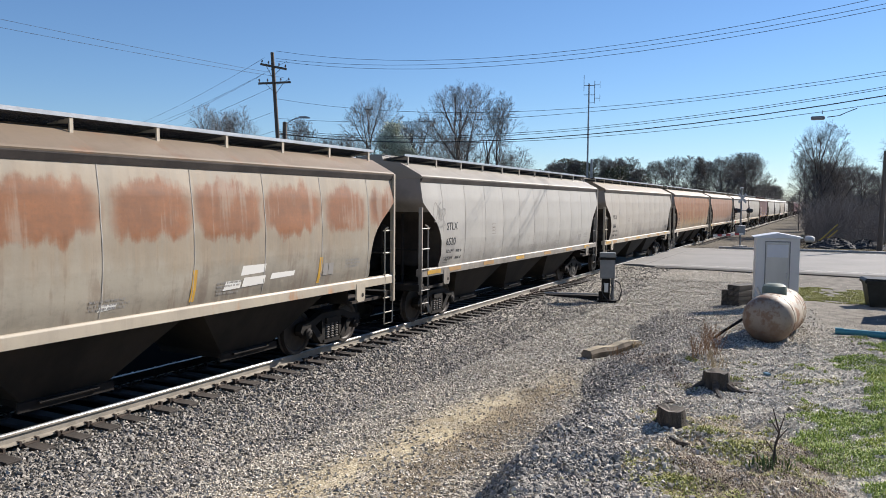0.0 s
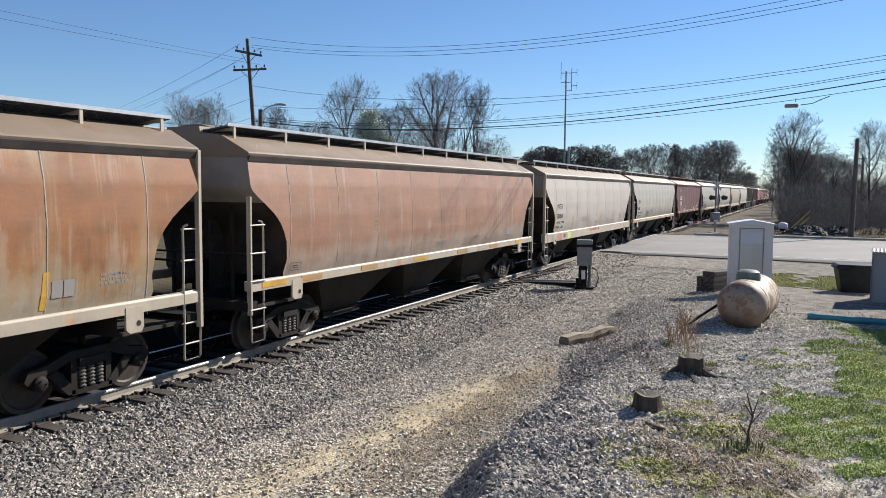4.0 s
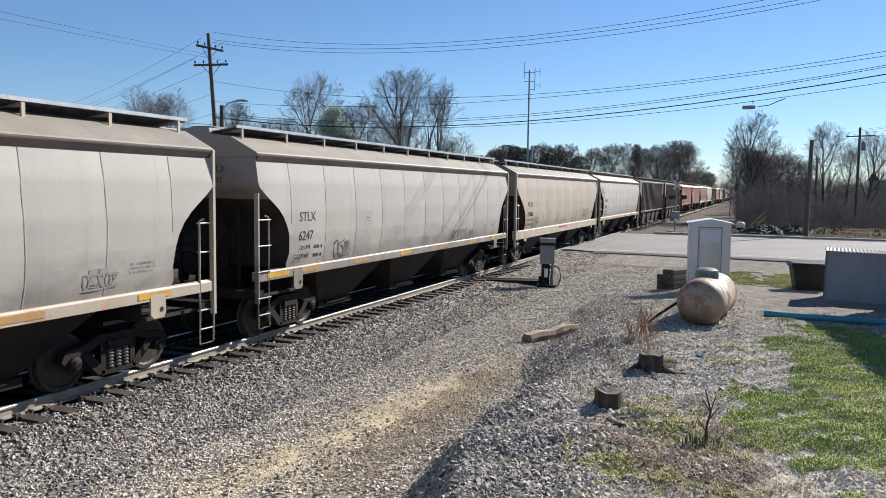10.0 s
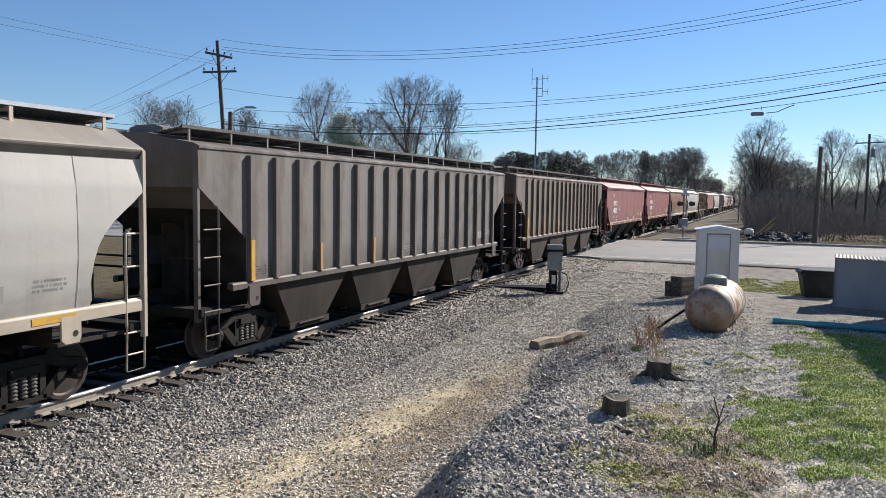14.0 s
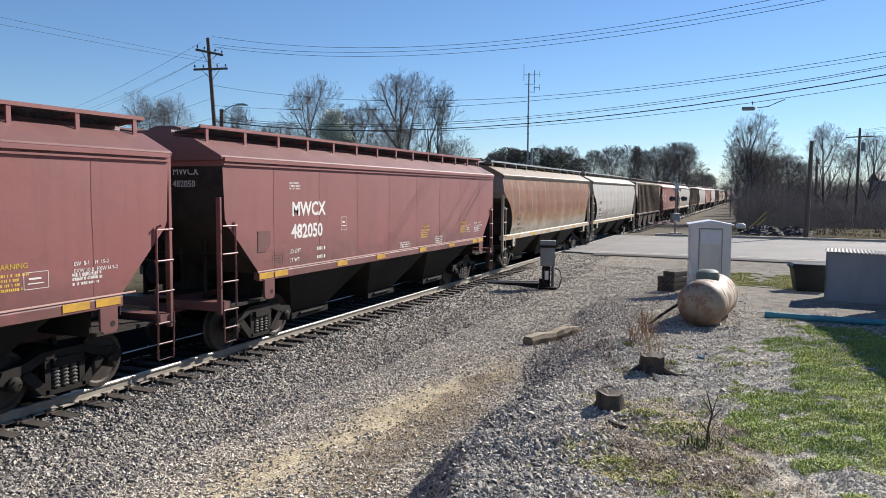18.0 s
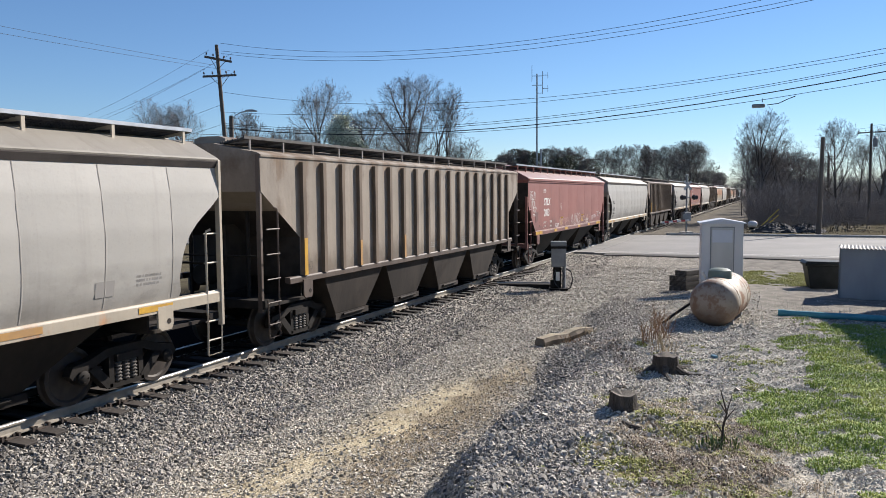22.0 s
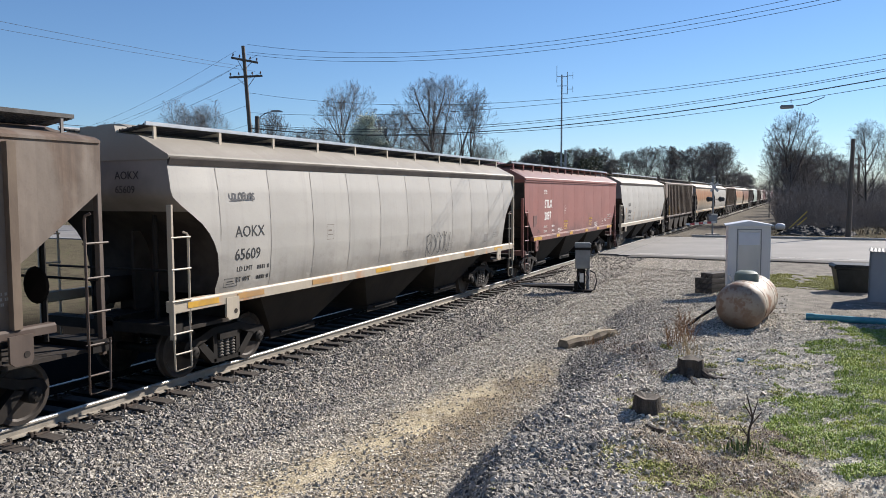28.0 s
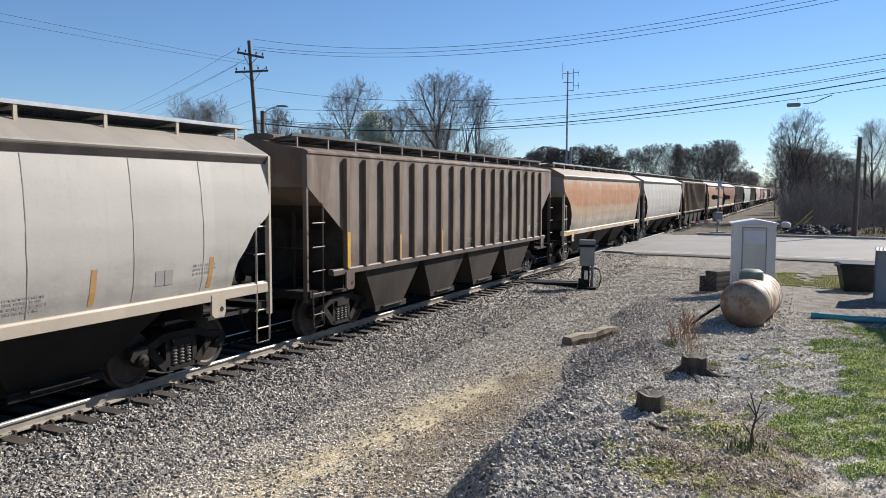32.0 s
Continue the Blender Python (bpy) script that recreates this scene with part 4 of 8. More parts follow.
        place("brake_wheel", cached("brake_wheel", lambda: wheel), STEEL_DARK, car, (HALF - 0.62, -0.75, 1.95), "black spoked brake wheel")
        cyl = lambda: Shape().lathe([(0.2, -0.55), (0.24, -0.5), (0.24, 0.5), (0.2, 0.55)], "x", (-HALF + 0.95, 0.45, 1.55), 14)
        place("air_reservoir", cached("reservoir_" + kind, cyl, smooth=True), STEEL_DARK, car)
    for turn in (0, 180):
        flip = pose(0, 0, 0, 0, 0, turn)
        if kind == "ribbed":
            lift = pose(0, 0, -0.02, 0, 0, turn)
        else:
            lift = flip
        place("running_board", cached("board_" + kind, board_shape), GRATE, car, lift, "dark open steel grating")
        edge = place("board_edge", cached("board_edge_" + kind, lambda: Shape().box(-HALF + 0.1, HALF - 0.1, -1.03, -1.0, 4.38, 4.44)), GRATE if kind == "ribbed" else GALV if kind != "flat" or body is RED else trim, car, lift)
        if full:
            base = TOP_Z[kind] + (0.30 if kind != "ribbed" else 0.10)
            many, wide = {"flat": (14, 0.038), "ribbed": (15, 0.022)}.get(kind, (11, 0.030))
            for i in range(many):
                px = -HALF + 0.30 + i * (2 * HALF - 0.6) / (many - 1)
                place("board_bracket", cached("bracket_" + kind, lambda: bracket_shape(kind, base, wide)), trim if kind != "ribbed" else END_SHADE_DUST, edge, (px, 0, 0))
    if full:
        for i in range(4):
            hx = -HALF + 2.1 + i * (2 * HALF - 4.2) / 3
            place("roof_hatch", cached(f"hatch_{kind}_{i}", lambda: hatch_shape(hx, 3.6)), roof or body, car)
        for kx in (-1, 1):
            for ky in (-1, 1):
                high = 2.6 if HALF == 7.74 and kx < 0 else 3.08 if kx < 0 and kind in ("round", "flat") else TOP_Z[kind] + 0.02
                place("end_post", cached(f"post_{kind}_{high}", lambda: post_shape(kind, high), bevel=0.008), trim, car, (kx * (HALF - 0.05), ky * (side_width(kind, 3.0) - 0.06), 0))
                if kx > 0:
                    m = Matrix.Translation((kx * HALF, ky * 1.545, 0)) @ Matrix.Rotation(math.pi, 4, "Z")
                else:
                    m = Matrix.Translation((kx * HALF, ky * 1.545, 0))
                place("ladder", cached("ladder_" + kind, lambda: ladder_shape(kind), smooth=True), trim, car, m, "steel ladder with stirrup step")
                pad = lambda: Shape().prism([(-0.17, 1.42), (-0.17, 1.08), (-0.10, 1.02), (0.13, 1.02), (0.17, 1.10), (0.17, 1.42)], "y", -0.02, 0.02)
                jack = place("jacking_pad", cached("pad", pad, bevel=0.0), trim, car, (kx * (HALF - 1.48), ky * 1.55, 0.0))
                place("pad_hole", cached("pad_hole", lambda: Shape().lathe([(0.045, -0.004), (0.045, 0.004)], "y", (0, 0, 0), 12)), END_SHADE_GRIME, jack, (0.07, -0.021 if ky < 0 else 0.021, 1.16), "round dark hole")
    worn = marks is not None and kind == "flat" and marks[0] == "STLX"   # its stencils sit further back
    if marks:
        big, number = marks
        red = kind == "flat"
        tx = TEXT_AT.get(number, -5.57 if red else -6.84)
        z1, z2, size = (2.68 if number != "2035" else 2.55, 2.20 if number != "2035" else 2.08, 0.45 if worn else 0.42) if red else (2.48, 2.07, 0.29)
        letter_row(car, big, size, kind, tx, z1, ink)
        letter_row(car, number, size, kind, tx - 0.02, z2, ink)
        for k, line in enumerate(("LD LMT", "LT WT")):
            on_side(car, "lettering", letters(line, 0.13), kind, tx + (-0.1 if red else 0.05), (1.88 if red else 1.86) - 0.19 * k, ink)
            if number in LOADS:
                on_side(car, "lettering", letters(LOADS[number][k], 0.13), kind, tx + (0.95 if red else 0.68), (1.88 if red else 1.86) - 0.19 * k, ink)
                continue
            on_side(car, "small_print", cached("figures", lambda: bars_shape(1, 0.40, 0.075, 5), recalc=False), kind, tx + (1.0 if red else 0.62), (1.88 if red else 1.86) - 0.19 * k, ink)
        place("end_lettering", letters(big, 0.19), ink, car, pose(-HALF + lerp_table(end_cut(kind), 3.45) - 0.006, -0.35, 3.50, 0, 0, -90))
        place("end_lettering", letters(number, 0.18), ink, car, pose(-HALF + lerp_table(end_cut(kind), 3.45) - 0.008, -0.35, 3.27, 0, 0, -90))
    if full:
        on_side(car, "stencil", cached("stencil", lambda: frame_box(0.27, 0.32), recalc=False), kind, -3.75 if kind != "flat" else (-3.2 if marks[1] == "2035" else -2.47) if worn else -3.45, 2.40 if worn else 2.28, ink if kind == "flat" else FADED_INK)
        on_side(car, "stencil", cached("stencil_b" if kind != "flat" else "stencil_d", lambda: plate_pair(0.17, 0.24) if kind != "flat" else frame_box(0.40, 0.24), recalc=False), kind, 4.45 if worn else HALF - 2.9, 1.72 if kind != "flat" else 1.70 if worn else 1.84, ink if kind == "flat" else GREY_INK)
        on_side(car, "stencil", cached("stencil_c", lambda: frame_box(0.36, 0.16), recalc=False), kind, -6.95 if kind != "flat" else -6.25, 1.60 if kind != "flat" else 1.72, BLACK)
        on_side(car, "small_print", cached("print_b", lambda: bars_shape(3, 0.8, 0.035, 8), recalc=False), kind, -3.44 if worn else -0.2, 1.76, GREY_INK if kind != "flat" else ink)
        on_side(car, "small_print", cached("print_c", lambda: bars_shape(4, 0.7, 0.035, 9), recalc=False), kind, 2.95 if worn else 2.3, 1.80, GREY_INK if kind != "flat" else ink)
        on_side(car, "small_print", cached("print_d", lambda: bars_shape(3, 0.6, 0.04, 12), recalc=False), kind, 5.05 if worn else HALF - 2.1, 1.95, GREY_INK if kind != "flat" else ink)
    if full and kind == "flat":
        on_side(car, "small_print", cached("print_e", lambda: bars_shape(3, 0.52, 0.035, 14), recalc=False), kind, tx - 0.08, 3.36, ink)
        for wx in ((-2.46, 1.92) if worn else (1.32, 4.55)):
            on_side(car, "lettering", letters("WARNING", 0.11), kind, wx, 2.01 if worn else 2.14, YELLOW_INK)
            on_side(car, "small_print", cached("print_f", lambda: bars_shape(4, 0.62, 0.038, 15), recalc=False), kind, wx - 0.08, 1.91 if worn else 2.04, YELLOW_INK)
        for k, line in enumerate(("EW  8-1    H  15-0", "EXW 10-8  EXW H 9-2", "CU FT 5188")):
            on_side(car, "lettering", letters(line, 0.085), kind, 5.84, 2.10 - 0.105 * k, ink)
        place("sill_stripe", cached("stripe", lambda: Shape().box(-6.8, 7.0, -0.004, 0.0, 0, 0.025)), PALE_STRIPE, car, (0, -1.548, 1.585))
        place("side_plate", cached("side_plate", lambda: Shape().prism([(0, 0.0), (0.28, 0.0), (0.42, 0.14), (0.42, 0.42), (0, 0.42)], "y", -0.006, 0.0)), body, car, (-6.75, -1.524, 1.98), "riveted red side plate")
    tag = cached("reflector", lambda: Shape().box(0, 0.75, -0.006, 0.0, 0, 0.10))
    strips = kind == "plain" or spot in (0, 3) or marks is not None and marks[1] == "520120"
    if full and kind == "round" and not strips:
        for i, rx in enumerate((-7.85, -6.6, -4.25, -1.6, 1.2, 3.8, 6.3)):
            place("reflector", tag, (REFLECT, AMBER, AMBER)[(i + len(label)) % 3], car, (rx, -1.562, 1.36))
    if full and kind == "flat":
        for rx in (-6.75, -6.22, -3.68, -1.64, 1.1, 3.4, 5.6, 6.2):
            place("reflector", cached("reflector_b", lambda: Shape().box(0, 0.48, -0.006, 0.0, 0, 0.12)), REFLECT, car, (rx, -1.548, 1.44))
    if full and (strips or kind == "ribbed"):
        up = cached("reflector_up", lambda: Shape().box(0, 0.10, -0.006, 0.0, 0, 0.62))
        for rx in ((-7.0, -4.25, -1.45, 0.9, 3.6, 6.2) if kind == "plain" else (-6.5, -4.0, -1.45, 1.1, 3.6, 6.0) if marks and marks[1] == "520120" else (-5.25, -1.8, 1.70, 5.15) if strips else [(HALF - 1.48) * (2 * k / 17 - 1) for k in (0, 3, 6)]):
            if strips:
                tall = 0.85 if rx < -6 else 0.52
                strip = cached(f"strip_{kind}_{tall}", lambda: tape_shape(kind, tall))
                place("reflector", strip, AMBER if spot not in (0, 3) else REFLECT, car, (rx, 0, 0))
            else:
                place("reflector", cached("reflector_rib", lambda: Shape().box(0, 0.12, -0.006, 0.0, 0, 0.80)) if rx < -HALF + 2 else up, REFLECT if rx < -HALF + 2 else AMBER, car, (rx - 0.06, -1.529, 1.5))
    for seed, gx, gz, gw, gh, gm in extras:
        if seed == "white":
            patch = Shape()
            for px0, pz0, pw, ph in ((0, 0, 0.42, 0.16), (0.46, 0.02, 0.60, 0.17), (0.42, 0.23, 0.64, 0.17), (1.22, 0.1, 0.7, 0.11), (-2.5, -0.06, 0.3, 0.1)):
                k = len(patch.v)
                patch.v += [(px0, 0, pz0), (px0 + pw, 0, pz0 + 0.02), (px0 + pw + 0.03, 0, pz0 + ph), (px0 + 0.05, 0, pz0 + ph)]
                patch.f.append((k, k + 1, k + 2, k + 3))
                on_side(car, "paint_patch", patch.mesh("paint_patch", recalc=False), kind, gx, gz, gm, "brushed white paint patch")
                patch = Shape()
        elif seed == "block":
            on_side(car, "paint_block", cached(f"block_{gw}", lambda: Shape().sheet([[(0, 0, 0), (gw, 0, 0.02)], [(0.03, 0, gh), (gw - 0.02, 0, gh * 0.95)]]), recalc=False), kind, gx, gz, gm, "solid spray-painted block")
        elif isinstance(seed, str):
            on_side(car, "lettering", words(seed, gh), kind, gx, gz, gm)
        else:
            on_side(car, "spray_paint", squiggle(seed, gw, gh).mesh("spray_paint", recalc=False), kind, gx, gz, gm, "spray-painted scrawl")
    return car


CREAM = paint("cream_paint", (0.374, 0.356, 0.320), 0.55, seed=1)
CREAM_B = paint("cream_paint_worn", (0.352, 0.316, 0.265), 0.7, seed=5)
CREAM_D = paint("cream_paint_close_sheets", (0.356, 0.331, 0.287), 0.6, seed=51, pitch=1.27, odd=False)
CREAM_C = paint("cream_paint_pale", (0.401, 0.383, 0.345), 0.4, seed=9, streaks=0.3)
PLAIN_A = paint("smooth_pinkish_cream_paint", (0.405, 0.367, 0.319), 0.45, seed=31, streaks=0.3, pitch=1.79)
PLAIN_B = paint("smooth_tan_cream_paint", (0.369, 0.322, 0.263), 0.6, seed=33, streaks=0.5, pitch=1.79)
PLAIN_C = paint("smooth_pale_cream_paint", (0.396, 0.376, 0.336), 0.4, seed=35, streaks=0.3, pitch=1.76, odd=False)
CREAM_OLD = paint("stained_cream_paint", (0.445, 0.387, 0.298), 0.15, rust=0.42, rust_low=1.0, rust_high=1.7, rust_col=(0.338, 0.178, 0.089), seed=12)
WARM_TRIM = paint("warm_cream_sill_paint", (0.417, 0.360, 0.278), 0.1, seed=15, streaks=0.2)
CREAM_ROOF = paint("dusty_cream_roof", (0.254, 0.230, 0.189), 0.1, seed=16, streaks=1.0)
GREY_ROOF = paint("sooty_grey_roof", (0.165, 0.150, 0.126), 0.1, seed=26, streaks=0.8)
TAN_ROOF = paint("dusty_tan_roof", (0.200, 0.156, 0.102), 0.1, seed=17, streaks=1.0)
RUST_PATCH = paint("cream_paint_rust_patches", (0.343, 0.307, 0.242), 0.75, rust=dict(core=(0.188, 0.068, 0.019), core_w=0.92, core_z=3.06, core_h=0.46, core_amt=0.95, stain=(0.267, 0.187, 0.107), stain_w=1.25, stain_z=3.0, stain_h=0.85, stain_amt=0.5, pale=0.45, drip=0.3, ragged=0.58), seed=2.4, pitch=1.75)
RUST_FULL = paint("heavy_rust_over_cream", (0.365, 0.325, 0.258), 0.45, rust=dict(core=(0.152, 0.048, 0.0105), core_w=1.0, core_z=2.98, core_h=0.76, core_amt=0.95, stain=(0.235, 0.108, 0.026), stain_w=2.0, stain_z=2.98, stain_h=1.12, stain_amt=1.0, pale=0.3, drip=0.35, ragged=0.5), seed=6.2, pitch=1.75)
RUST_OCHRE = paint("ochre_rust_over_cream", (0.392, 0.334, 0.245), 0.5, rust=dict(core=(0.212, 0.078, 0.021), core_w=1.02, core_z=3.0, core_h=0.92, core_amt=0.85, stain=(0.325, 0.178, 0.062), stain_w=1.8, stain_z=2.9, stain_h=1.15, stain_amt=0.8, pale=0.5, drip=0.45, ragged=0.85), seed=41.7, pitch=1.75)
RUST_PINK = paint("pinkish_rust_paint", (0.356, 0.280, 0.227), 0.5, rust=dict(core=(0.245, 0.112, 0.060), core_w=1.2, core_z=2.95, core_h=0.95, core_amt=0.7, stain=(0.320, 0.196, 0.116), stain_w=1.8, stain_z=2.9, stain_h=1.1, stain_amt=0.7, pale=0.6, drip=0.25, ragged=0.6), seed=8.8, pitch=1.75)
RUST_ORANGE = paint("orange_rust_over_grey", (0.374, 0.334, 0.267), 0.5, rust=dict(core=(0.294, 0.120, 0.036), core_w=1.1, core_z=3.05, core_h=0.55, core_amt=0.92, stain=(0.374, 0.223, 0.089), stain_w=1.6, stain_z=2.95, stain_h=0.95, stain_amt=0.6, pale=0.35, drip=0.3, ragged=0.5), seed=14.1, pitch=1.75)
RUST_ROOF = paint("rusty_brown_roof", (0.200, 0.152, 0.104), 0.1, rust=0.42, rust_low=2.0, rust_high=6.0, rust_col=(0.165, 0.100, 0.059), seed=18, streaks=0.8)
RUSTY = (RUST_OCHRE, RUST_PATCH, RUST_FULL, RUST_PINK, RUST_ORANGE)
RED = paint("faded_red_paint", (0.254, 0.094, 0.074), 0.75, seed=3, pitch=1.771, odd=False, soot=(0.071, 0.040, 0.036), streaks=0.7)
MAROON = paint("maroon_paint", (0.111, 0.042, 0.042), 0.4, seed=7, pitch=1.771, odd=False, soot=(0.053, 0.031, 0.029), streaks=0.35)
ROSE = paint("faded_rose_red_paint", (0.233, 0.083, 0.076), 0.7, seed=11, pitch=1.771, odd=False, soot=(0.071, 0.040, 0.036), streaks=0.6)
MAROON_TAN = paint("dusty_maroon_roof", (0.240, 0.156, 0.102), 0.1, seed=19)
RED_ROOF = paint("dusty_red_roof", (0.169, 0.076, 0.068), 0.1, seed=29, streaks=0.8)
def rib_paint(name, base, brown, seed, amount):
    """Paint between the ribs: pale mid panels, brown weathering that creeps in from the ribs and down from the eave."""
    m = mat(name, base, 0.6)
    n = Nodes(m)
    x, z = n.axis("X"), n.axis("Z")
    pitch = 2 * (HALVES["ribbed"] - 1.48) / 17
    broad = n.noise(n.coords((0.45, 1, 0.6), seed=seed), 1.2, 5, 0.6)
    runs = n.noise(n.coords((4.5, 1, 0.28), seed=seed + 1), 1.0, 6, 0.64)
    cloud = n.noise(n.coords((1.5, 1, 0.9), seed=seed + 3), 1.4, 6, 0.66)
    sheet = n.noise(n.coords((0.55, 0, 0), seed=seed + 5), 1.0, 3, 0.6)
    fine = n.noise(n.coords(seed=seed), 24, 4)
    across = n.math("MULTIPLY", n.math("ABSOLUTE", n.math("SUBTRACT", n.math("FRACT", n.math("ADD", n.math("DIVIDE", x, pitch), 50.5)), 0.5), 0), 2.0)
    creep = n.math("ADD", across, n.math("MULTIPLY", n.math("SUBTRACT", cloud, 0.5), 1.8))
    creep = n.math("ADD", creep, n.math("MULTIPLY", n.math("SUBTRACT", sheet, 0.5), 2.2))
    creep = n.math("ADD", creep, n.math("MULTIPLY", n.step(n.math("ADD", z, n.math("MULTIPLY", runs, 0.9)), 3.7, 4.5), 0.5))
    c = n.mix(n.math("MULTIPLY", n.step(broad, 0.35, 0.68), 0.6), base, tuple(0.74 * v for v in base))
    c = n.mix(n.math("MULTIPLY", n.step(creep, 0.45, 1.15), amount), c, n.mix(n.step(runs, 0.38, 0.64), brown, tuple(0.55 * v for v in brown)))
    c = n.mix(n.math("MULTIPLY", n.step(runs, 0.52, 0.70), 0.38), c, tuple(0.52 * u + 0.25 * v for u, v in zip(base, brown)))
    c = n.mix(n.math("MULTIPLY", n.step(runs, 0.44, 0.32), 0.3), c, tuple(min(1, 1.22 * v) for v in base))
    c = n.mix(n.math("MULTIPLY", n.step(n.math("ADD", z, n.math("MULTIPLY", cloud, -1.2)), 1.55, 0.9), 0.6), c, tuple(0.45 * v for v in brown))
    c = n.mix(n.math("MULTIPLY", n.step(fine, 0.52, 0.75), 0.16), c, tuple(0.4 * v for v in brown))
    n.colour(c)
    n.rough(n.math("ADD", n.math("MULTIPLY", broad, 0.3), 0.5))
    dent = n.noise(n.coords((1.1, 1, 0.7), seed=seed + 9), 1.3, 3, 0.5)
    n.bump(n.math("ADD", n.math("ADD", n.math("MULTIPLY", dent, 0.9), n.math("MULTIPLY", fine, 0.03)), n.math("MULTIPLY", across, 0.25)), 0.55, 0.07)
    return m


GREY_RIB = rib_paint("weathered_grey_paint", (0.153, 0.137, 0.123), (0.093, 0.069, 0.052), 4, 0.75)
BROWN_RIB = rib_paint("brown_grey_paint", (0.138, 0.107, 0.085), (0.093, 0.053, 0.034), 13, 0.8)
TAN_RIB = rib_paint("tan_brown_paint", (0.268, 0.226, 0.178), (0.172, 0.108, 0.060), 21, 0.85)
RUST_RIB = rib_paint("rusty_brown_paint", (0.169, 0.134, 0.104), (0.120, 0.075, 0.046), 27, 0.85)
# rib colours made darker: rust, and the shade on their left faces
RUSTY_RIB = rough_mat("rusty_rib_steel", (0.093, 0.065, 0.045), (0.165, 0.123, 0.085), 1.6, 0.8, 0, 0.3, (1, 1, 0.5))
GREY_RIB_EDGE = rough_mat("shaded_grey_rib_steel", (0.093, 0.078, 0.066), (0.138, 0.121, 0.105), 1.6, 0.8, 0, 0.3, (1, 1, 0.5))
PALE_GREEN = paint("pale_green_paint", (0.320, 0.383, 0.329), 0.4, seed=23)
PALE_STRIPE = mat("pale_pink_stripe", (0.52, 0.34, 0.29), 0.6)

BLACK_SPRAY = mat("black_spray", (0.06, 0.06, 0.065), 0.6)
WHITE_SPRAY = mat("pale_spray", (0.60, 0.57, 0.53), 0.6)
GREEN_SPRAY = mat("green_spray", (0.36, 0.62, 0.05), 0.6)
PINK_SPRAY = mat("pink_spray", (0.72, 0.25, 0.20), 0.6)
BROWN_SPRAY = mat("brown_spray", (0.26, 0.20, 0.17), 0.6)
PURPLE_SPRAY = mat("faded_plum_spray", (0.24, 0.165, 0.16), 0.6)
TEAL_SPRAY = mat("teal_spray", (0.16, 0.24, 0.23), 0.6)
LIME_SPRAY = mat("lime_spray", (0.42, 0.55, 0.12), 0.6)
ROSE_SPRAY = mat("faded_pale_spray", (0.42, 0.27, 0.23), 0.6)
WHITE_PATCH = mat("white_paint_over", (0.70, 0.68, 0.63), 0.6)

# the couplings' places along the track at the start
GAPS = [-1.4, 16.33, 34.07, 51.78, 69.51, 87.08, 105.0, 122.58, 139.86, 157.54, 175.18, 193.11, 210.73, 229.74, 247.35, 265.08, 282.41, 299.86, 317.72, 335.87, 352.73, 370.15, 388.19, 405.78, 422.92, 439.95, 457.75, 475.57, 493.4]
while len(GAPS) < 47:
    GAPS.append(GAPS[-1] + 17.75)

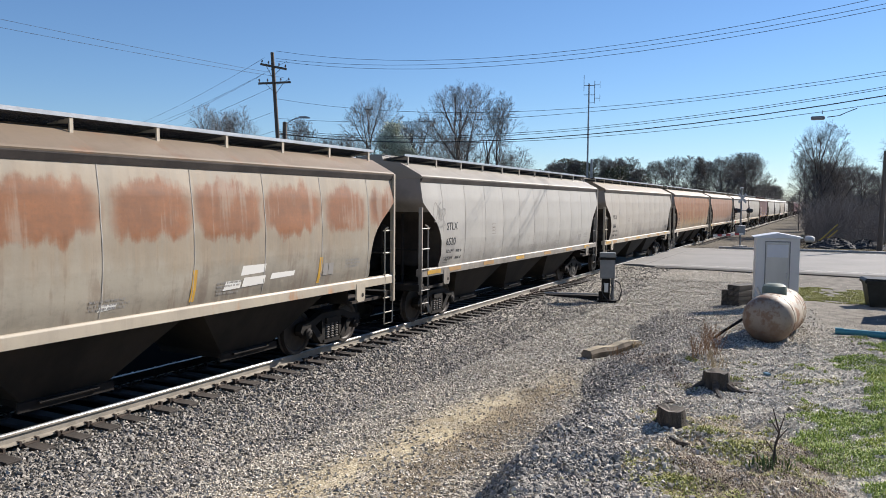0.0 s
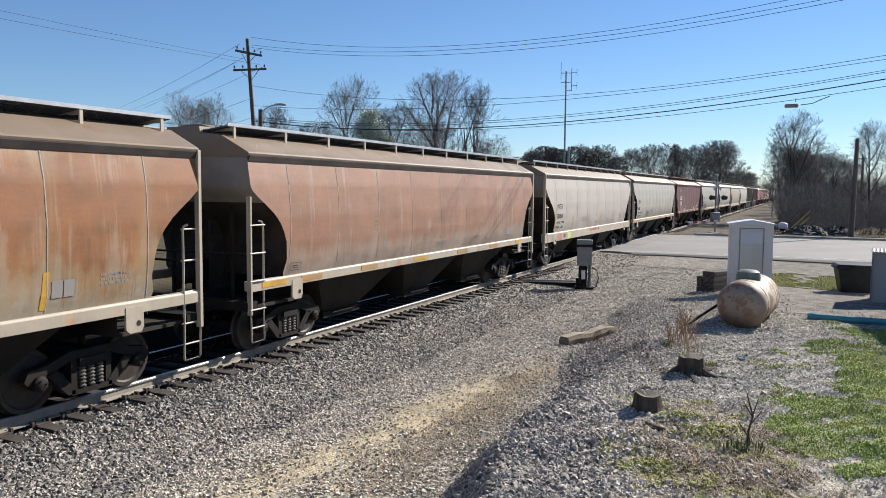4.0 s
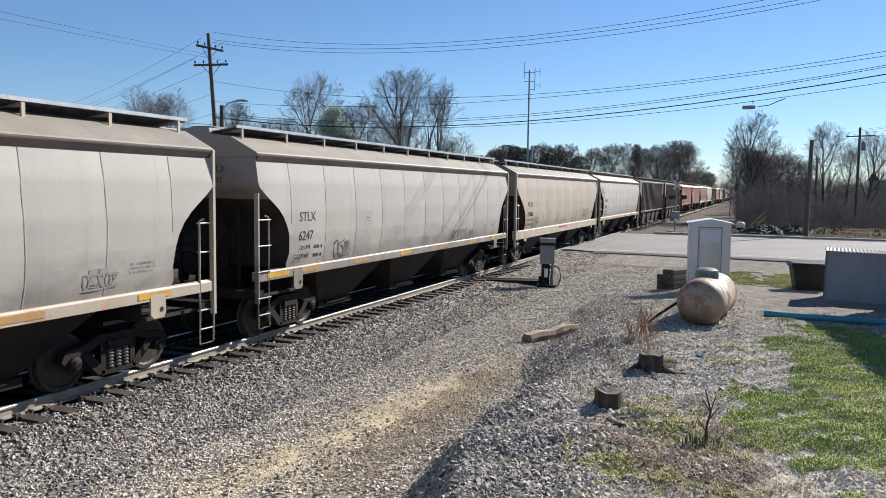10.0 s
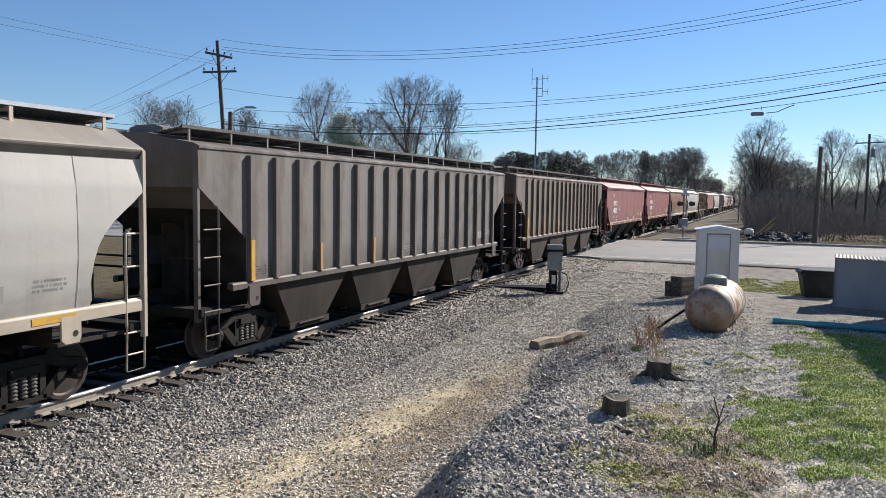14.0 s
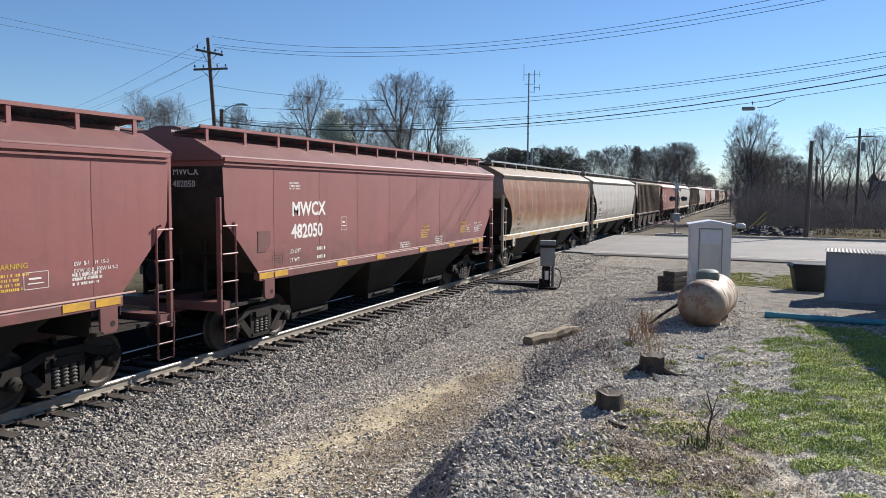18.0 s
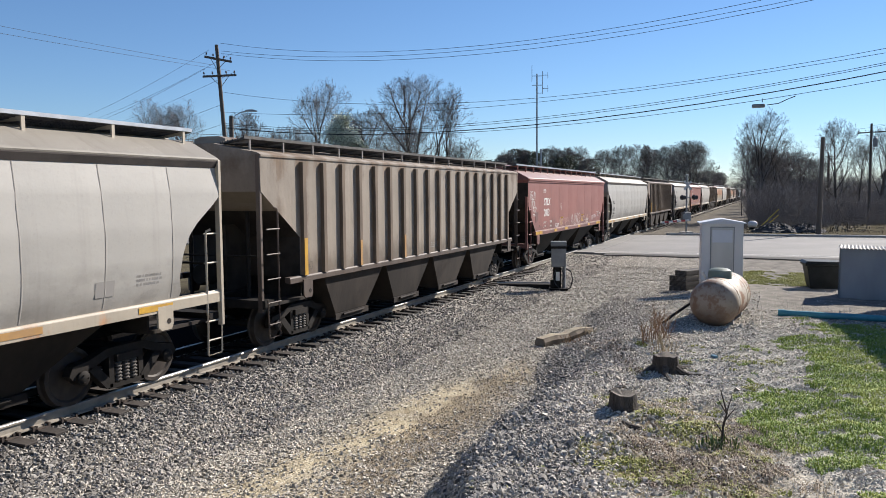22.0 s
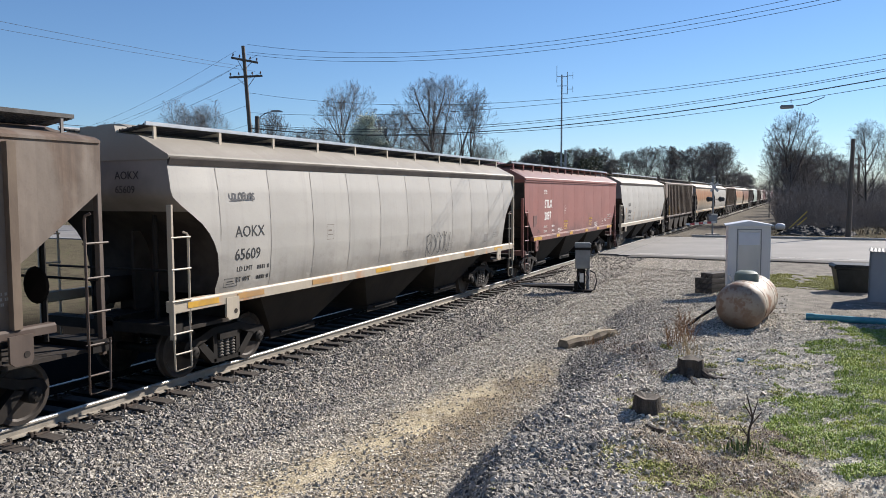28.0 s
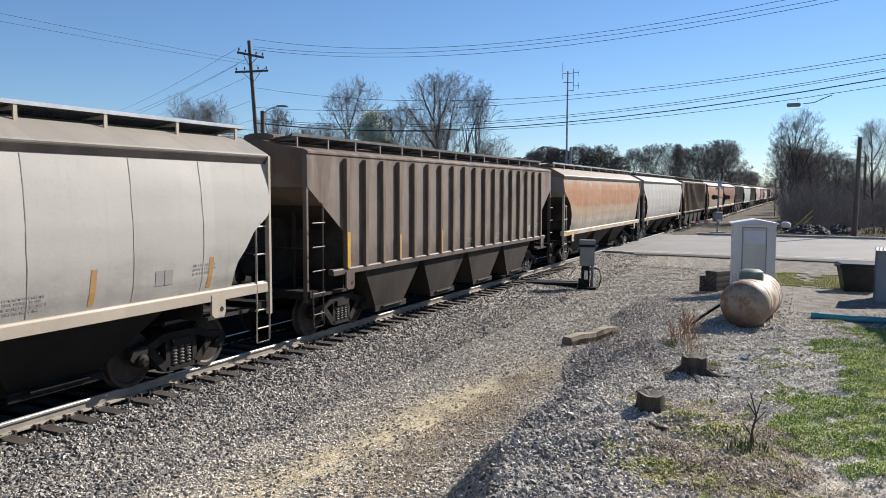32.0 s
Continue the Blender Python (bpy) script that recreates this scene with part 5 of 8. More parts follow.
CREAM_LABEL = "cream covered hopper car with curved sides and grimy ladders"
RUST_LABEL = "cream covered hopper car heavily streaked with orange rust"
RED_LABEL = "faded red covered hopper car with flat sides"
RIB_LABEL = "weathered brown ribbed hopper car with open slope sheets"
A, R, B = "round", "ribbed", "flat"
TRAIN = [
    (A, RUST_PATCH, CREAM_OLD, SEAM, "cream covered hopper car with big rust blooms", None, BLACK, [("white", 2.45, 1.68, 1.6, 0.32, WHITE_PATCH)]),
    (A, CREAM, CREAM_B, SEAM, CREAM_LABEL, ("STLX", "6520"), BLACK, [(32, -7.6, 2.75, 0.5, 0.5, GREY_INK), (60, -7.35, 2.62, 0.45, 0.45, GREY_INK)]),
    (A, CREAM_B, CREAM_OLD, SEAM, CREAM_LABEL, ("STLX", "6566"), BLACK, [(33, 5.85, 1.56, 1.2, 0.42, BLACK_SPRAY)]),
    (A, RUST_OCHRE, CREAM_OLD, SEAM, RUST_LABEL, ("STLX", "6073"), FADED_INK, [(61, -4.7, 1.80, 0.62, 0.36, FADED_INK)]),
    (A, RUST_PINK, CREAM_OLD, SEAM, "pinkish rusted covered hopper car with curved sides", None, FADED_INK, []),
    ("plain", PLAIN_A, WARM_TRIM, SEAM, "clean cream covered hopper car with a deep side sill", ("MCEX", "350014"), BLACK, [("DO NOT HAMMER ON CAR", -1.07, 1.33, 0, 0.145, RED_INK), ("block", -6.79, 1.17, 1.08, 0.30, PINK_SPRAY), (34, -6.70, 1.20, 0.9, 0.24, GREY_INK), (62, -7.35, 1.18, 0.5, 0.26, TEAL_SPRAY), (63, -5.65, 1.24, 0.42, 0.15, BLACK_SPRAY), ("block", -4.93, 1.17, 0.45, 0.28, LIME_SPRAY), (64, -2.7, 1.88, 1.1, 0.16, GREY_INK)]),
    (A, CREAM_D, CREAM_OLD, SEAM, CREAM_LABEL, ("STLX", "6587"), BLACK, [(36, -4.07, 1.66, 0.98, 0.36, BLACK_SPRAY), (37, -2.6, 1.72, 1.05, 0.34, BROWN_SPRAY), (38, 1.4, 1.66, 0.95, 0.32, GREY_INK), (65, 2.8, 1.66, 0.8, 0.3, GREY_INK), (66, -6.1, 1.58, 1.0, 0.45, GREY_INK)]),
    (B, MAROON, MAROON, SEAM_RED, "maroon covered hopper car with flat sides and yellow reflectors", ("STLX", "2035"), WHITE_INK, []),
    (A, CREAM, CREAM_OLD, SEAM, CREAM_LABEL, ("AOKX", "65575"), BLACK, [(39, -5.74, 1.56, 0.95, 0.36, BLACK_SPRAY), (67, -4.8, 1.58, 0.85, 0.34, BLACK_SPRAY), (68, -5.67, 1.32, 0.75, 0.14, BLACK_SPRAY), (40, 2.38, 1.62, 0.85, 0.42, GREY_INK), (69, 5.2, 1.66, 0.7, 0.24, GREY_INK)]),
    (A, CREAM, CREAM_B, SEAM, CREAM_LABEL, ("STLX", "6247"), BLACK, [(41, 2.0, 1.5, 2.2, 0.4, BLACK_SPRAY), (42, -5.25, 1.60, 0.75, 0.42, BLACK_SPRAY)]),
    ("plain", PLAIN_B, WARM_TRIM, SEAM, "dusty cream covered hopper car with a deep side sill", ("MCEX", "350006"), BLACK, [("DO NOT HAMMER ON CAR", -1.07, 1.33, 0, 0.145, RED_INK), (43, -6.15, 1.58, 1.15, 0.46, BLACK_SPRAY), (70, 4.3, 1.62, 1.3, 0.62, BLACK_SPRAY)]),
    (A, CREAM_C, CREAM_OLD, SEAM, CREAM_LABEL, ("AOKX", "65574"), BLACK, [(44, -8.15, 3.05, 0.85, 0.35, BLACK_SPRAY), (71, -7.7, 2.62, 0.5, 0.5, BLACK_SPRAY)]),
    (R, GREY_RIB, GREY_RIB, SEAM, "weathered grey ribbed hopper car with open slope sheets", None, FADED_INK, []),
    (R, BROWN_RIB, BROWN_RIB, SEAM, RIB_LABEL, None, FADED_INK, []),
    (B, ROSE, ROSE, SEAM_RED, RED_LABEL, ("MWCX", "482025"), WHITE_INK, []),
    (B, ROSE, ROSE, SEAM_RED, RED_LABEL, ("MWCX", "482050"), WHITE_INK, []),
    (A, RUST_FULL, CREAM_OLD, SEAM, RUST_LABEL, ("STLX", "6133"), FADED_INK, []),
    (A, CREAM, CREAM_OLD, SEAM, CREAM_LABEL, ("STLX", "6238"), BLACK, [(45, -5.4, 1.52, 2.2, 0.62, PURPLE_SPRAY), (72, -3.3, 1.54, 2.4, 0.6, BROWN_SPRAY), (46, 2.9, 1.50, 0.5, 0.75, GREEN_SPRAY)]),
    (R, TAN_RIB, BROWN_RIB, SEAM, RIB_LABEL, None, FADED_INK, []),
    (B, RED, RED, SEAM_RED, "faded red covered hopper car with pale spray paint", ("STLX", "2013"), WHITE_INK, [(47, -0.3, 1.55, 1.9, 0.62, WHITE_SPRAY), (48, 2.3, 1.5, 1.5, 0.55, ROSE_SPRAY), (49, -7.5, 2.95, 0.75, 0.36, WHITE_SPRAY), (73, -7.3, 2.62, 0.5, 0.32, WHITE_SPRAY), (74, -7.1, 2.28, 0.5, 0.36, WHITE_SPRAY), (52, -2.7, 1.52, 2.0, 0.5, ROSE_SPRAY)]),
    (A, CREAM, CREAM_OLD, SEAM, CREAM_LABEL, ("STLX", "6542"), BLACK, [(50, -2.6, 1.55, 1.3, 0.5, GREY_INK)]),
    (R, RUST_RIB, BROWN_RIB, SEAM, RIB_LABEL, None, FADED_INK, []),
    (A, CREAM, CREAM_OLD, SEAM, CREAM_LABEL, ("AOKX", "65609"), BLACK, [(51, 1.1, 1.55, 1.5, 0.6, BLACK_SPRAY), (75, -6.8, 3.15, 0.7, 0.12, BLACK_SPRAY)]),
    (B, RED, RED, SEAM_RED, RED_LABEL, ("STLX", "2097"), WHITE_INK, []),
    (A, PLAIN_C, WARM_TRIM, SEAM, "clean cream covered hopper car with amber side strips", ("CAIX", "520120"), BLACK, []),
    (R, RUST_RIB, BROWN_RIB, SEAM, RIB_LABEL, None, FADED_INK, []),
    (A, RUST_ORANGE, CREAM_OLD, SEAM, "grey covered hopper car with an orange rust band", None, FADED_INK, []),
    (A, CREAM_C, CREAM_B, SEAM, CREAM_LABEL, None, BLACK, []),
    (R, RUST_RIB, BROWN_RIB, SEAM, RIB_LABEL, None, FADED_INK, []),
    (A, RUST_ORANGE, CREAM_OLD, SEAM, RUST_LABEL, None, FADED_INK, []),
    (A, RUST_FULL, CREAM_OLD, SEAM, RUST_LABEL, None, FADED_INK, []),
    (R, GREY_RIB, GREY_RIB, SEAM, RIB_LABEL, None, FADED_INK, []),
    (A, PALE_GREEN, PALE_GREEN, SEAM, "pale green covered hopper car with curved sides", None, BLACK, []),
]
TAIL = [(A, CREAM, CREAM_OLD, SEAM, CREAM_LABEL), (R, TAN_RIB, BROWN_RIB, SEAM, RIB_LABEL), (A, CREAM_B, CREAM_B, SEAM, CREAM_LABEL), (B, ROSE, ROSE, SEAM_RED, RED_LABEL)]
SLACK = {5: 0.22, 8: -0.17, 9: -0.15, 10: -0.12, 11: 0.08, 12: 0.12, 13: 0.53, 14: 0.63, 15: 0.14, 16: -0.05, 17: -0.09, 19: -0.1, 23: -0.05, 24: -0.38, 25: -0.3}   # stretched and closed couplings
TEXT_AT = {"520120": -5.78, "6238": -6.52, "65609": -6.68, "65574": -6.95, "6247": -6.76, "65575": -6.72, "6133": -6.43, "350014": -6.72, "350006": -6.87, "2035": -5.66, "2013": -5.36, "2097": -5.32, "482050": -5.54}
LENGTHS = {10: 8.50, 11: 8.42, 12: 8.60, 13: 8.66, 17: 8.36, 24: 7.74}   # half lengths of the odd cars
LOADS = {"2013": ("224400", "61600"), "482025": ("224200", "61800"), "2035": ("224200", "61800"), "350014": ("221400", "64600")}
CARS = []
for i in range(len(GAPS) - 1):
    mid = (GAPS[i] + GAPS[i + 1]) / 2 + SLACK.get(i, 0.0)
    if i < len(TRAIN):
        kind, body, trim, seam, label, marks, ink, extras = TRAIN[i]
        extras = [e for e in extras if e[5] is not None]
        roof = {MAROON: MAROON_TAN, RED: RED_ROOF, ROSE: RED_ROOF, RUST_FULL: RUST_ROOF, RUST_OCHRE: RUST_ROOF, RUST_PATCH: RUST_ROOF, RUST_PINK: RUST_ROOF, RUST_ORANGE: RUST_ROOF, PLAIN_A: TAN_ROOF, PLAIN_B: GREY_ROOF, CREAM_D: TAN_ROOF, PLAIN_C: CREAM_ROOF, CREAM: CREAM_ROOF, CREAM_B: TAN_ROOF, CREAM_C: CREAM_ROOF}.get(body)
        CARS.append(hopper_car(kind, body, trim, seam, label, mid, marks, ink, extras, i < 30, roof, LENGTHS.get(i), i))
    else:
        kind, body, trim, seam, label = TAIL[i % 4]
        CARS.append(hopper_car(kind, body, trim, seam, label, mid, None, BLACK, (), False))


def run(t):
    """How far the train has rolled after t seconds, slowing down."""
    return 14.7495 * t + 0.00241 * t ** 2 - 0.0027745 * t ** 3 + 0.00004146 * t ** 4


# ---- poles, wires, mast ----
POLE_WOOD = rough_mat("weathered_pole_wood", (0.085, 0.066, 0.052), (0.14, 0.115, 0.092), 3.0, 0.9, 0, 0.4, (3, 3, 0.3))
WIRE = mat("black_wire", (0.025, 0.025, 0.028), 0.6)
CERAMIC = mat("brown_insulator", (0.10, 0.06, 0.05), 0.3)
GREY_CAN = rough_mat("grey_enamel", (0.22, 0.23, 0.23), (0.17, 0.175, 0.18), 3.0, 0.5, 0, 0.1)
LAMP_METAL = rough_mat("dull_aluminium", (0.30, 0.31, 0.32), (0.22, 0.23, 0.24), 4.0, 0.45, 0.6, 0.1)


def utility_pole(at, top, arms, lean=(0, 0), label="weathered wooden utility pole with crossarms", turn=0.0, can=None, r=0.16):
    pole = thing("utility_pole", label, "utility pole", pose(*at, lean[0], lean[1], 0), "utility poles")
    part("pole", Shape().tube([(0, 0, -0.3), (0, 0, top * 0.5), (0, 0, top)], [r, r * 0.85, r * 0.68], 12), POLE_WOOD, pole, smooth=True)
    for z, half, off in arms:
        m = pose(0, 0, z, 0, off, turn)
        arm = part("crossarm", Shape().box(-half, half, -0.16, -0.06, -0.055, 0.055), POLE_WOOD, pole, "wooden crossarm", m)
        for k in (-1, -0.45, 0.45, 1):
            part("insulator", Shape().lathe([(0.015, 0.05), (0.015, 0.12), (0.05, 0.13), (0.05, 0.17), (0.03, 0.18), (0.045, 0.22), (0.02, 0.25)], "z", (k * (half - 0.08), -0.11, 0), 8), CERAMIC, arm, smooth=True)
        for k in (-1, 1):
            part("brace", Shape().tube([(0, -0.11, -0.6), (k * half * 0.55, -0.11, -0.03)], 0.016, 5), POLE_WOOD, arm)
    if can:
        z, s = can
        part("transformer", Shape().lathe([(0.22 * s, z - 0.5 * s), (0.25 * s, z - 0.48 * s), (0.25 * s, z + 0.4 * s), (0.18 * s, z + 0.48 * s), (0.05, z + 0.6 * s)], "z", (-0.12, -0.36, 0), 14), GREY_CAN, pole, "grey cylindrical transformer", smooth=True)
    return pole


utility_pole((35.36, 27.86, -0.3), 11.85, [(11.05, 0.74, 10), (10.15, 0.92, -3)], (-2.2, -2.8), turn=-38, r=0.14, label="leaning wooden utility pole with two crossarms")
utility_pole((87.0, -9.1, -0.1), 9.9, [(9.05, 1.35, 0)], (0, 0), "wooden utility pole with a grey transformer", 62, (8.05, 0.9))
utility_pole((63.9, -3.4, -0.15), 7.35, [], (1.2, 2.2), "leaning bare wooden pole stub", 0, None, 0.2)
utility_pole((150.0, -9.2, -0.2), 10.0, [(9.3, 1.2, 0)], (0, 0), "distant wooden utility pole", 70)
utility_pole((122.0, -7.6, -0.2), 8.2, [(7.3, 1.2, 0)], (0, 0), "distant wooden utility pole", 70)
utility_pole((24.0, -15.0, -0.2), 12.0, [(11.2, 1.25, 0), (10.2, 1.4, 0)], (0, 0), turn=0)
utility_pole((-6.0, 34.0, -0.3), 12.2, [(11.3, 1.3, 0)], (0, 0), turn=80)
utility_pole((68.0, 85.0, -0.3), 11.5, [(10.8, 1.3, 0), (9.9, 1.3, 0)], (0, 0), turn=-20)

WIRES = thing("overhead_wires", "black overhead power and telephone wires", "power line")


def wire(a, b, sag, r=0.012):
    a, b = Vector(a), Vector(b)
    pts = [a.lerp(b, i / 20) - Vector((0, 0, sag * 4 * (i / 20) * (1 - i / 20))) for i in range(21)]
    part("wire", Shape().tube(pts, r * 0.68, 5), WIRE, WIRES)


# spans over the track, towards the pole beside the house
for za, zb, sag, r in ((11.64, 11.76, 2.4, 0.013), (11.22, 11.22, 2.08, 0.013), (11.08, 11.24, 2.2, 0.013), (8.97, 9.3, 2.13, 0.012), (7.87, 8.8, 1.46, 0.012), (7.25, 9.06, 1.85, 0.013), (7.15, 9.04, 1.87, 0.013), (7.0, 8.80, 1.87, 0.026), (7.05, 8.44, 1.85, 0.013)):
    wire((35.0, 28.2, za), (24.0, -15.0, zb), sag, r)
# spans that leave the pole for the other poles
for z, zb, dx in ((11.25, 10.9, -0.5), (11.15, 10.9, 0.5), (10.2, 10.0, -0.7), (10.15, 10.0, 0.6), (8.3, 9.0, 0.0), (7.2, 8.0, 0.0), (6.4, 7.2, 0.0)):
    wire((35.1 + dx, 28.3 - dx * 0.75, z), (68 + dx, 85 - dx * 0.3, zb), 0.9, 0.012)
for z, zb, dx in ((10.35, 11.9, -0.8), (10.25, 11.2, 0.6)):
    wire((35.1 + dx, 28.2, z), (-6 + dx, 34.0, zb), 0.5, 0.011)
for z, zb in ((6.6, 7.6), (6.3, 7.2), (6.2, 7.0)):
    wire((35.0, 28.3, z), (-6, 34.0, zb), 0.6, 0.02)
for dz, dy in ((0.0, 0.9), (0.0, -0.9), (0.25, 0.0)):
    wire((86.9, -8.9 + dy, 9.3 + dz), (62.0, -24.0 + dy, 11.0 + dz), 0.4, 0.014)
case = thing("splice_case", "grey cable splice box hanging under a telephone cable", "cable box")
part("box", Shape().box(-0.08, 0.08, -0.21, 0.21, -0.06, 0.06), GREY_CAN, case, at=(28.1, 0.42, 6.08), bevel=0.03)
part("strap", Shape().tube([(28.1, 0.3, 6.2), (28.1, 0.3, 6.32)], 0.012, 5), WIRE, case)
part("drop_loop", Shape().tube([(28.1, 0.15, 6.1), (28.05, -0.2, 6.13), (28.0, -0.45, 6.24), (27.95, -0.7, 6.33)], 0.014, 5), WIRE, case)

lamp = thing("street_lamp", "street lamp on a short wooden pole with a curved arm", "street lamp", (36.72, 28.98, -0.3))
part("pole", Shape().tube([(0, 0, 0), (0, 0, 8.15)], [0.16, 0.12], 10), POLE_WOOD, lamp, smooth=True)
part("arm", Shape().tube([(0, 0, 7.9), (0.2, -0.2, 8.2), (0.42, -0.42, 8.38), (0.66, -0.66, 8.45)], 0.03, 6), LAMP_METAL, lamp, smooth=True)
part("lamp_head", Shape().prism([(-0.35, 0.0), (-0.3, 0.09), (0.1, 0.12), (0.35, 0.05), (0.35, 0.0)], "y", -0.12, 0.12), LAMP_METAL, lamp, at=pose(0.8, -0.8, 8.43, 0, 0, -45))

mast = thing("antenna_mast", "slim grey radio mast with dipole antennas", "radio mast", (57.6, 16.6, -0.3))
part("mast_tube", Shape().tube([(0, 0, 0), (0, 0, 12.6)], [0.09, 0.055], 8), LAMP_METAL, mast, smooth=True)
part("lower_conduit", Shape().tube([(0.25, -0.25, 0), (0.25, -0.25, 6.9)], 0.09, 8), LAMP_METAL, mast)
for z in (12.45, 11.75):
    part("boom", Shape().tube([(-0.12, 0.36, z), (0.14, -0.40, z)], 0.024, 6), LAMP_METAL, mast)
part("dipole", Shape().tube([(-0.12, 0.36, 12.0), (-0.12, 0.36, 13.25)], 0.02, 6), LAMP_METAL, mast)
part("dipole", Shape().tube([(0.14, -0.40, 11.1), (0.14, -0.40, 12.8)], 0.026, 6), LAMP_METAL, mast)
for z in (11.5, 12.5):
    part("element", Shape().tube([(0.14, -0.40, z), (0.27, -0.78, z)], 0.02, 6), LAMP_METAL, mast)
    part("element", Shape().tube([(0.27, -0.78, z - 0.25), (0.27, -0.78, z + 0.25)], 0.016, 6), LAMP_METAL, mast)
part("stand_off", Shape().tube([(0, 0, 11.15), (0.14, -0.40, 11.15)], 0.022, 6), LAMP_METAL, mast)

# ---- crossing signal on the far side of the road ----
SIGNAL_GREY = rough_mat("silver_signal_paint", (0.26, 0.265, 0.27), (0.19, 0.195, 0.20), 3.0, 0.5, 0.2, 0.1)
SIGN_WHITE = rough_mat("white_sign_face", (0.72, 0.71, 0.68), (0.60, 0.59, 0.57), 3.0, 0.5, 0, 0)
SIGN_BLACK = mat("black_signal_hood", (0.02, 0.02, 0.022), 0.5)
SIGN_GREY = rough_mat("dulled_white_sign", (0.46, 0.46, 0.45), (0.38, 0.38, 0.37), 3.0, 0.5, 0, 0)
RED_LENS = mat("dark_red_lens", (0.30, 0.02, 0.02), 0.15)


def crossing_signal(at, turn):
    sig = thing("crossing_signal", "silver level crossing signal with crossbuck and red lights", "crossing signal", pose(*at, 0, 0, turn))
    part("mast", Shape().tube([(0, 0, 0), (0, 0, 4.7)], 0.075, 10), SIGNAL_GREY, sig, smooth=True)
    part("foundation", Shape().box(-0.4, 0.4, -0.4, 0.4, -0.3, 0.12), CONCRETE, sig)
    part("gate_mechanism", Shape().box(-0.32, 0.32, -0.22, 0.28, 1.0, 1.75), SIGNAL_GREY, sig, "silver gate machine", bevel=0.03)
    for a in (45, -45):
        part("crossbuck_blade", Shape().box(-0.50, 0.50, -0.012, 0.012, -0.09, 0.09), SIGN_GREY, sig, "white crossbuck blade", pose(0.0, -0.14 - 0.01 * (a > 0), 3.95, 0, a, 0))
    part("bell", Shape().lathe([(0.05, 0), (0.17, 0.03), (0.17, 0.09), (0.05, 0.14)], "z", (0, 0, 4.72), 12), SIGNAL_GREY, sig)
    part("light_bar", Shape().tube([(-0.58, -0.12, 2.95), (0.58, -0.12, 2.95)], 0.035, 6), SIGNAL_GREY, sig)
    for k in (-1, 1):
        disc = part("light_backing", Shape().lathe([(0.0, 0.0), (0.21, 0.0), (0.21, 0.02)], "y", (k * 0.58, -0.2, 2.95), 18), SIGN_BLACK, sig, "round black signal backing")
        part("hood", Shape().lathe([(0.16, -0.30), (0.17, -0.30), (0.17, 0.0), (0.15, 0.0)], "y", (k * 0.58, -0.22, 2.95), 14), SIGN_BLACK, disc)
        part("lens", Shape().lathe([(0.0, -0.03), (0.14, -0.02), (0.14, 0.0)], "y", (k * 0.58, -0.22, 2.95), 14), RED_LENS, disc)
    for i in range(7):
        part("gate_arm_band", Shape().box(0.25 + i * 0.4, 0.65 + i * 0.4, -0.34, -0.30, 0.52 + 0.02 * i, 0.68 + 0.02 * i), SIGN_WHITE if i % 2 == 0 else RED_BAND, sig, at=pose(-3.0, 0, 0.35))
    part("counterweight", Shape().box(-0.6, -0.2, -0.36, -0.26, 1.2, 1.6), SIGNAL_GREY, sig)
    return sig


RED_BAND = mat("red_gate_band", (0.42, 0.05, 0.05), 0.5)
CONCRETE = rough_mat("grey_concrete", (0.34, 0.325, 0.30), (0.27, 0.255, 0.235), 3.0, 0.85, 0, 0.3)
crossing_signal((66.5, 6.35, -0.2), -48)
wayside = thing("block_signal", "tall dark railway block signal beside the line", "railway signal", (118.0, 3.7, -0.3))
part("mast", Shape().tube([(0, 0, 0), (0, 0, 5.0)], 0.055, 8), SIGN_BLACK, wayside)
part("signal_head", Shape().lathe([(0.0, 0), (0.18, 0), (0.18, 0.08), (0.1, 0.3)], "x", (-0.2, 0, 5.1), 16), SIGN_BLACK, wayside, "black round signal head")

# ---- equipment in the yard ----
CAB_PAINT = rough_mat("silver_cabinet_paint", (0.66, 0.65, 0.625), (0.57, 0.56, 0.54), 1.2, 0.5, 0.1, 0.06, (1, 1, 0.3))
CAB_DOOR = rough_mat("dull_aluminium_door", (0.50, 0.495, 0.48), (0.42, 0.415, 0.40), 1.2, 0.35, 0.3, 0.06, (1, 1, 0.3))
CAB_PALE = rough_mat("pale_blue_grey_paint", (0.60, 0.62, 0.65), (0.54, 0.56, 0.60), 2.0, 0.5, 0, 0.0)
cab = thing("equipment_cabinet", "tall silver metal signal cabinet with a gabled lid", "equipment cabinet", pose(26.85, 1.46, -0.14, 0, 0, -82))
# in its own space the door faces -y, towards the yard
part("body", Shape().box(-0.64, 0.64, -0.5, 0.5, 0.12, 2.33), CAB_PAINT, cab, bevel=0.012)
part("plinth", Shape().box(-0.68, 0.68, -0.54, 0.54, -0.25, 0.12), CONCRETE, cab)
door = part("door", Shape().box(-0.34, 0.34, -0.535, -0.505, 0.25, 2.2), CAB_DOOR, cab, "dull aluminium cabinet door", bevel=0.008)
for x0, x1, z0, z1 in ((-0.37, -0.345, 0.22, 2.23), (0.345, 0.37, 0.22, 2.23), (-0.37, 0.37, 2.205, 2.23)):
    part("door_seam", Shape().box(x0, x1, -0.512, -0.500, z0, z1), GREY_CAN, door)
# the blue tint stands in for sky reflected in this panel
part("upper_panel", Shape().box(-0.31, 0.31, -0.541, -0.536, 1.72, 2.12), CAB_PALE, door, "pale blue-grey panel, tinted for the sky it reflects")
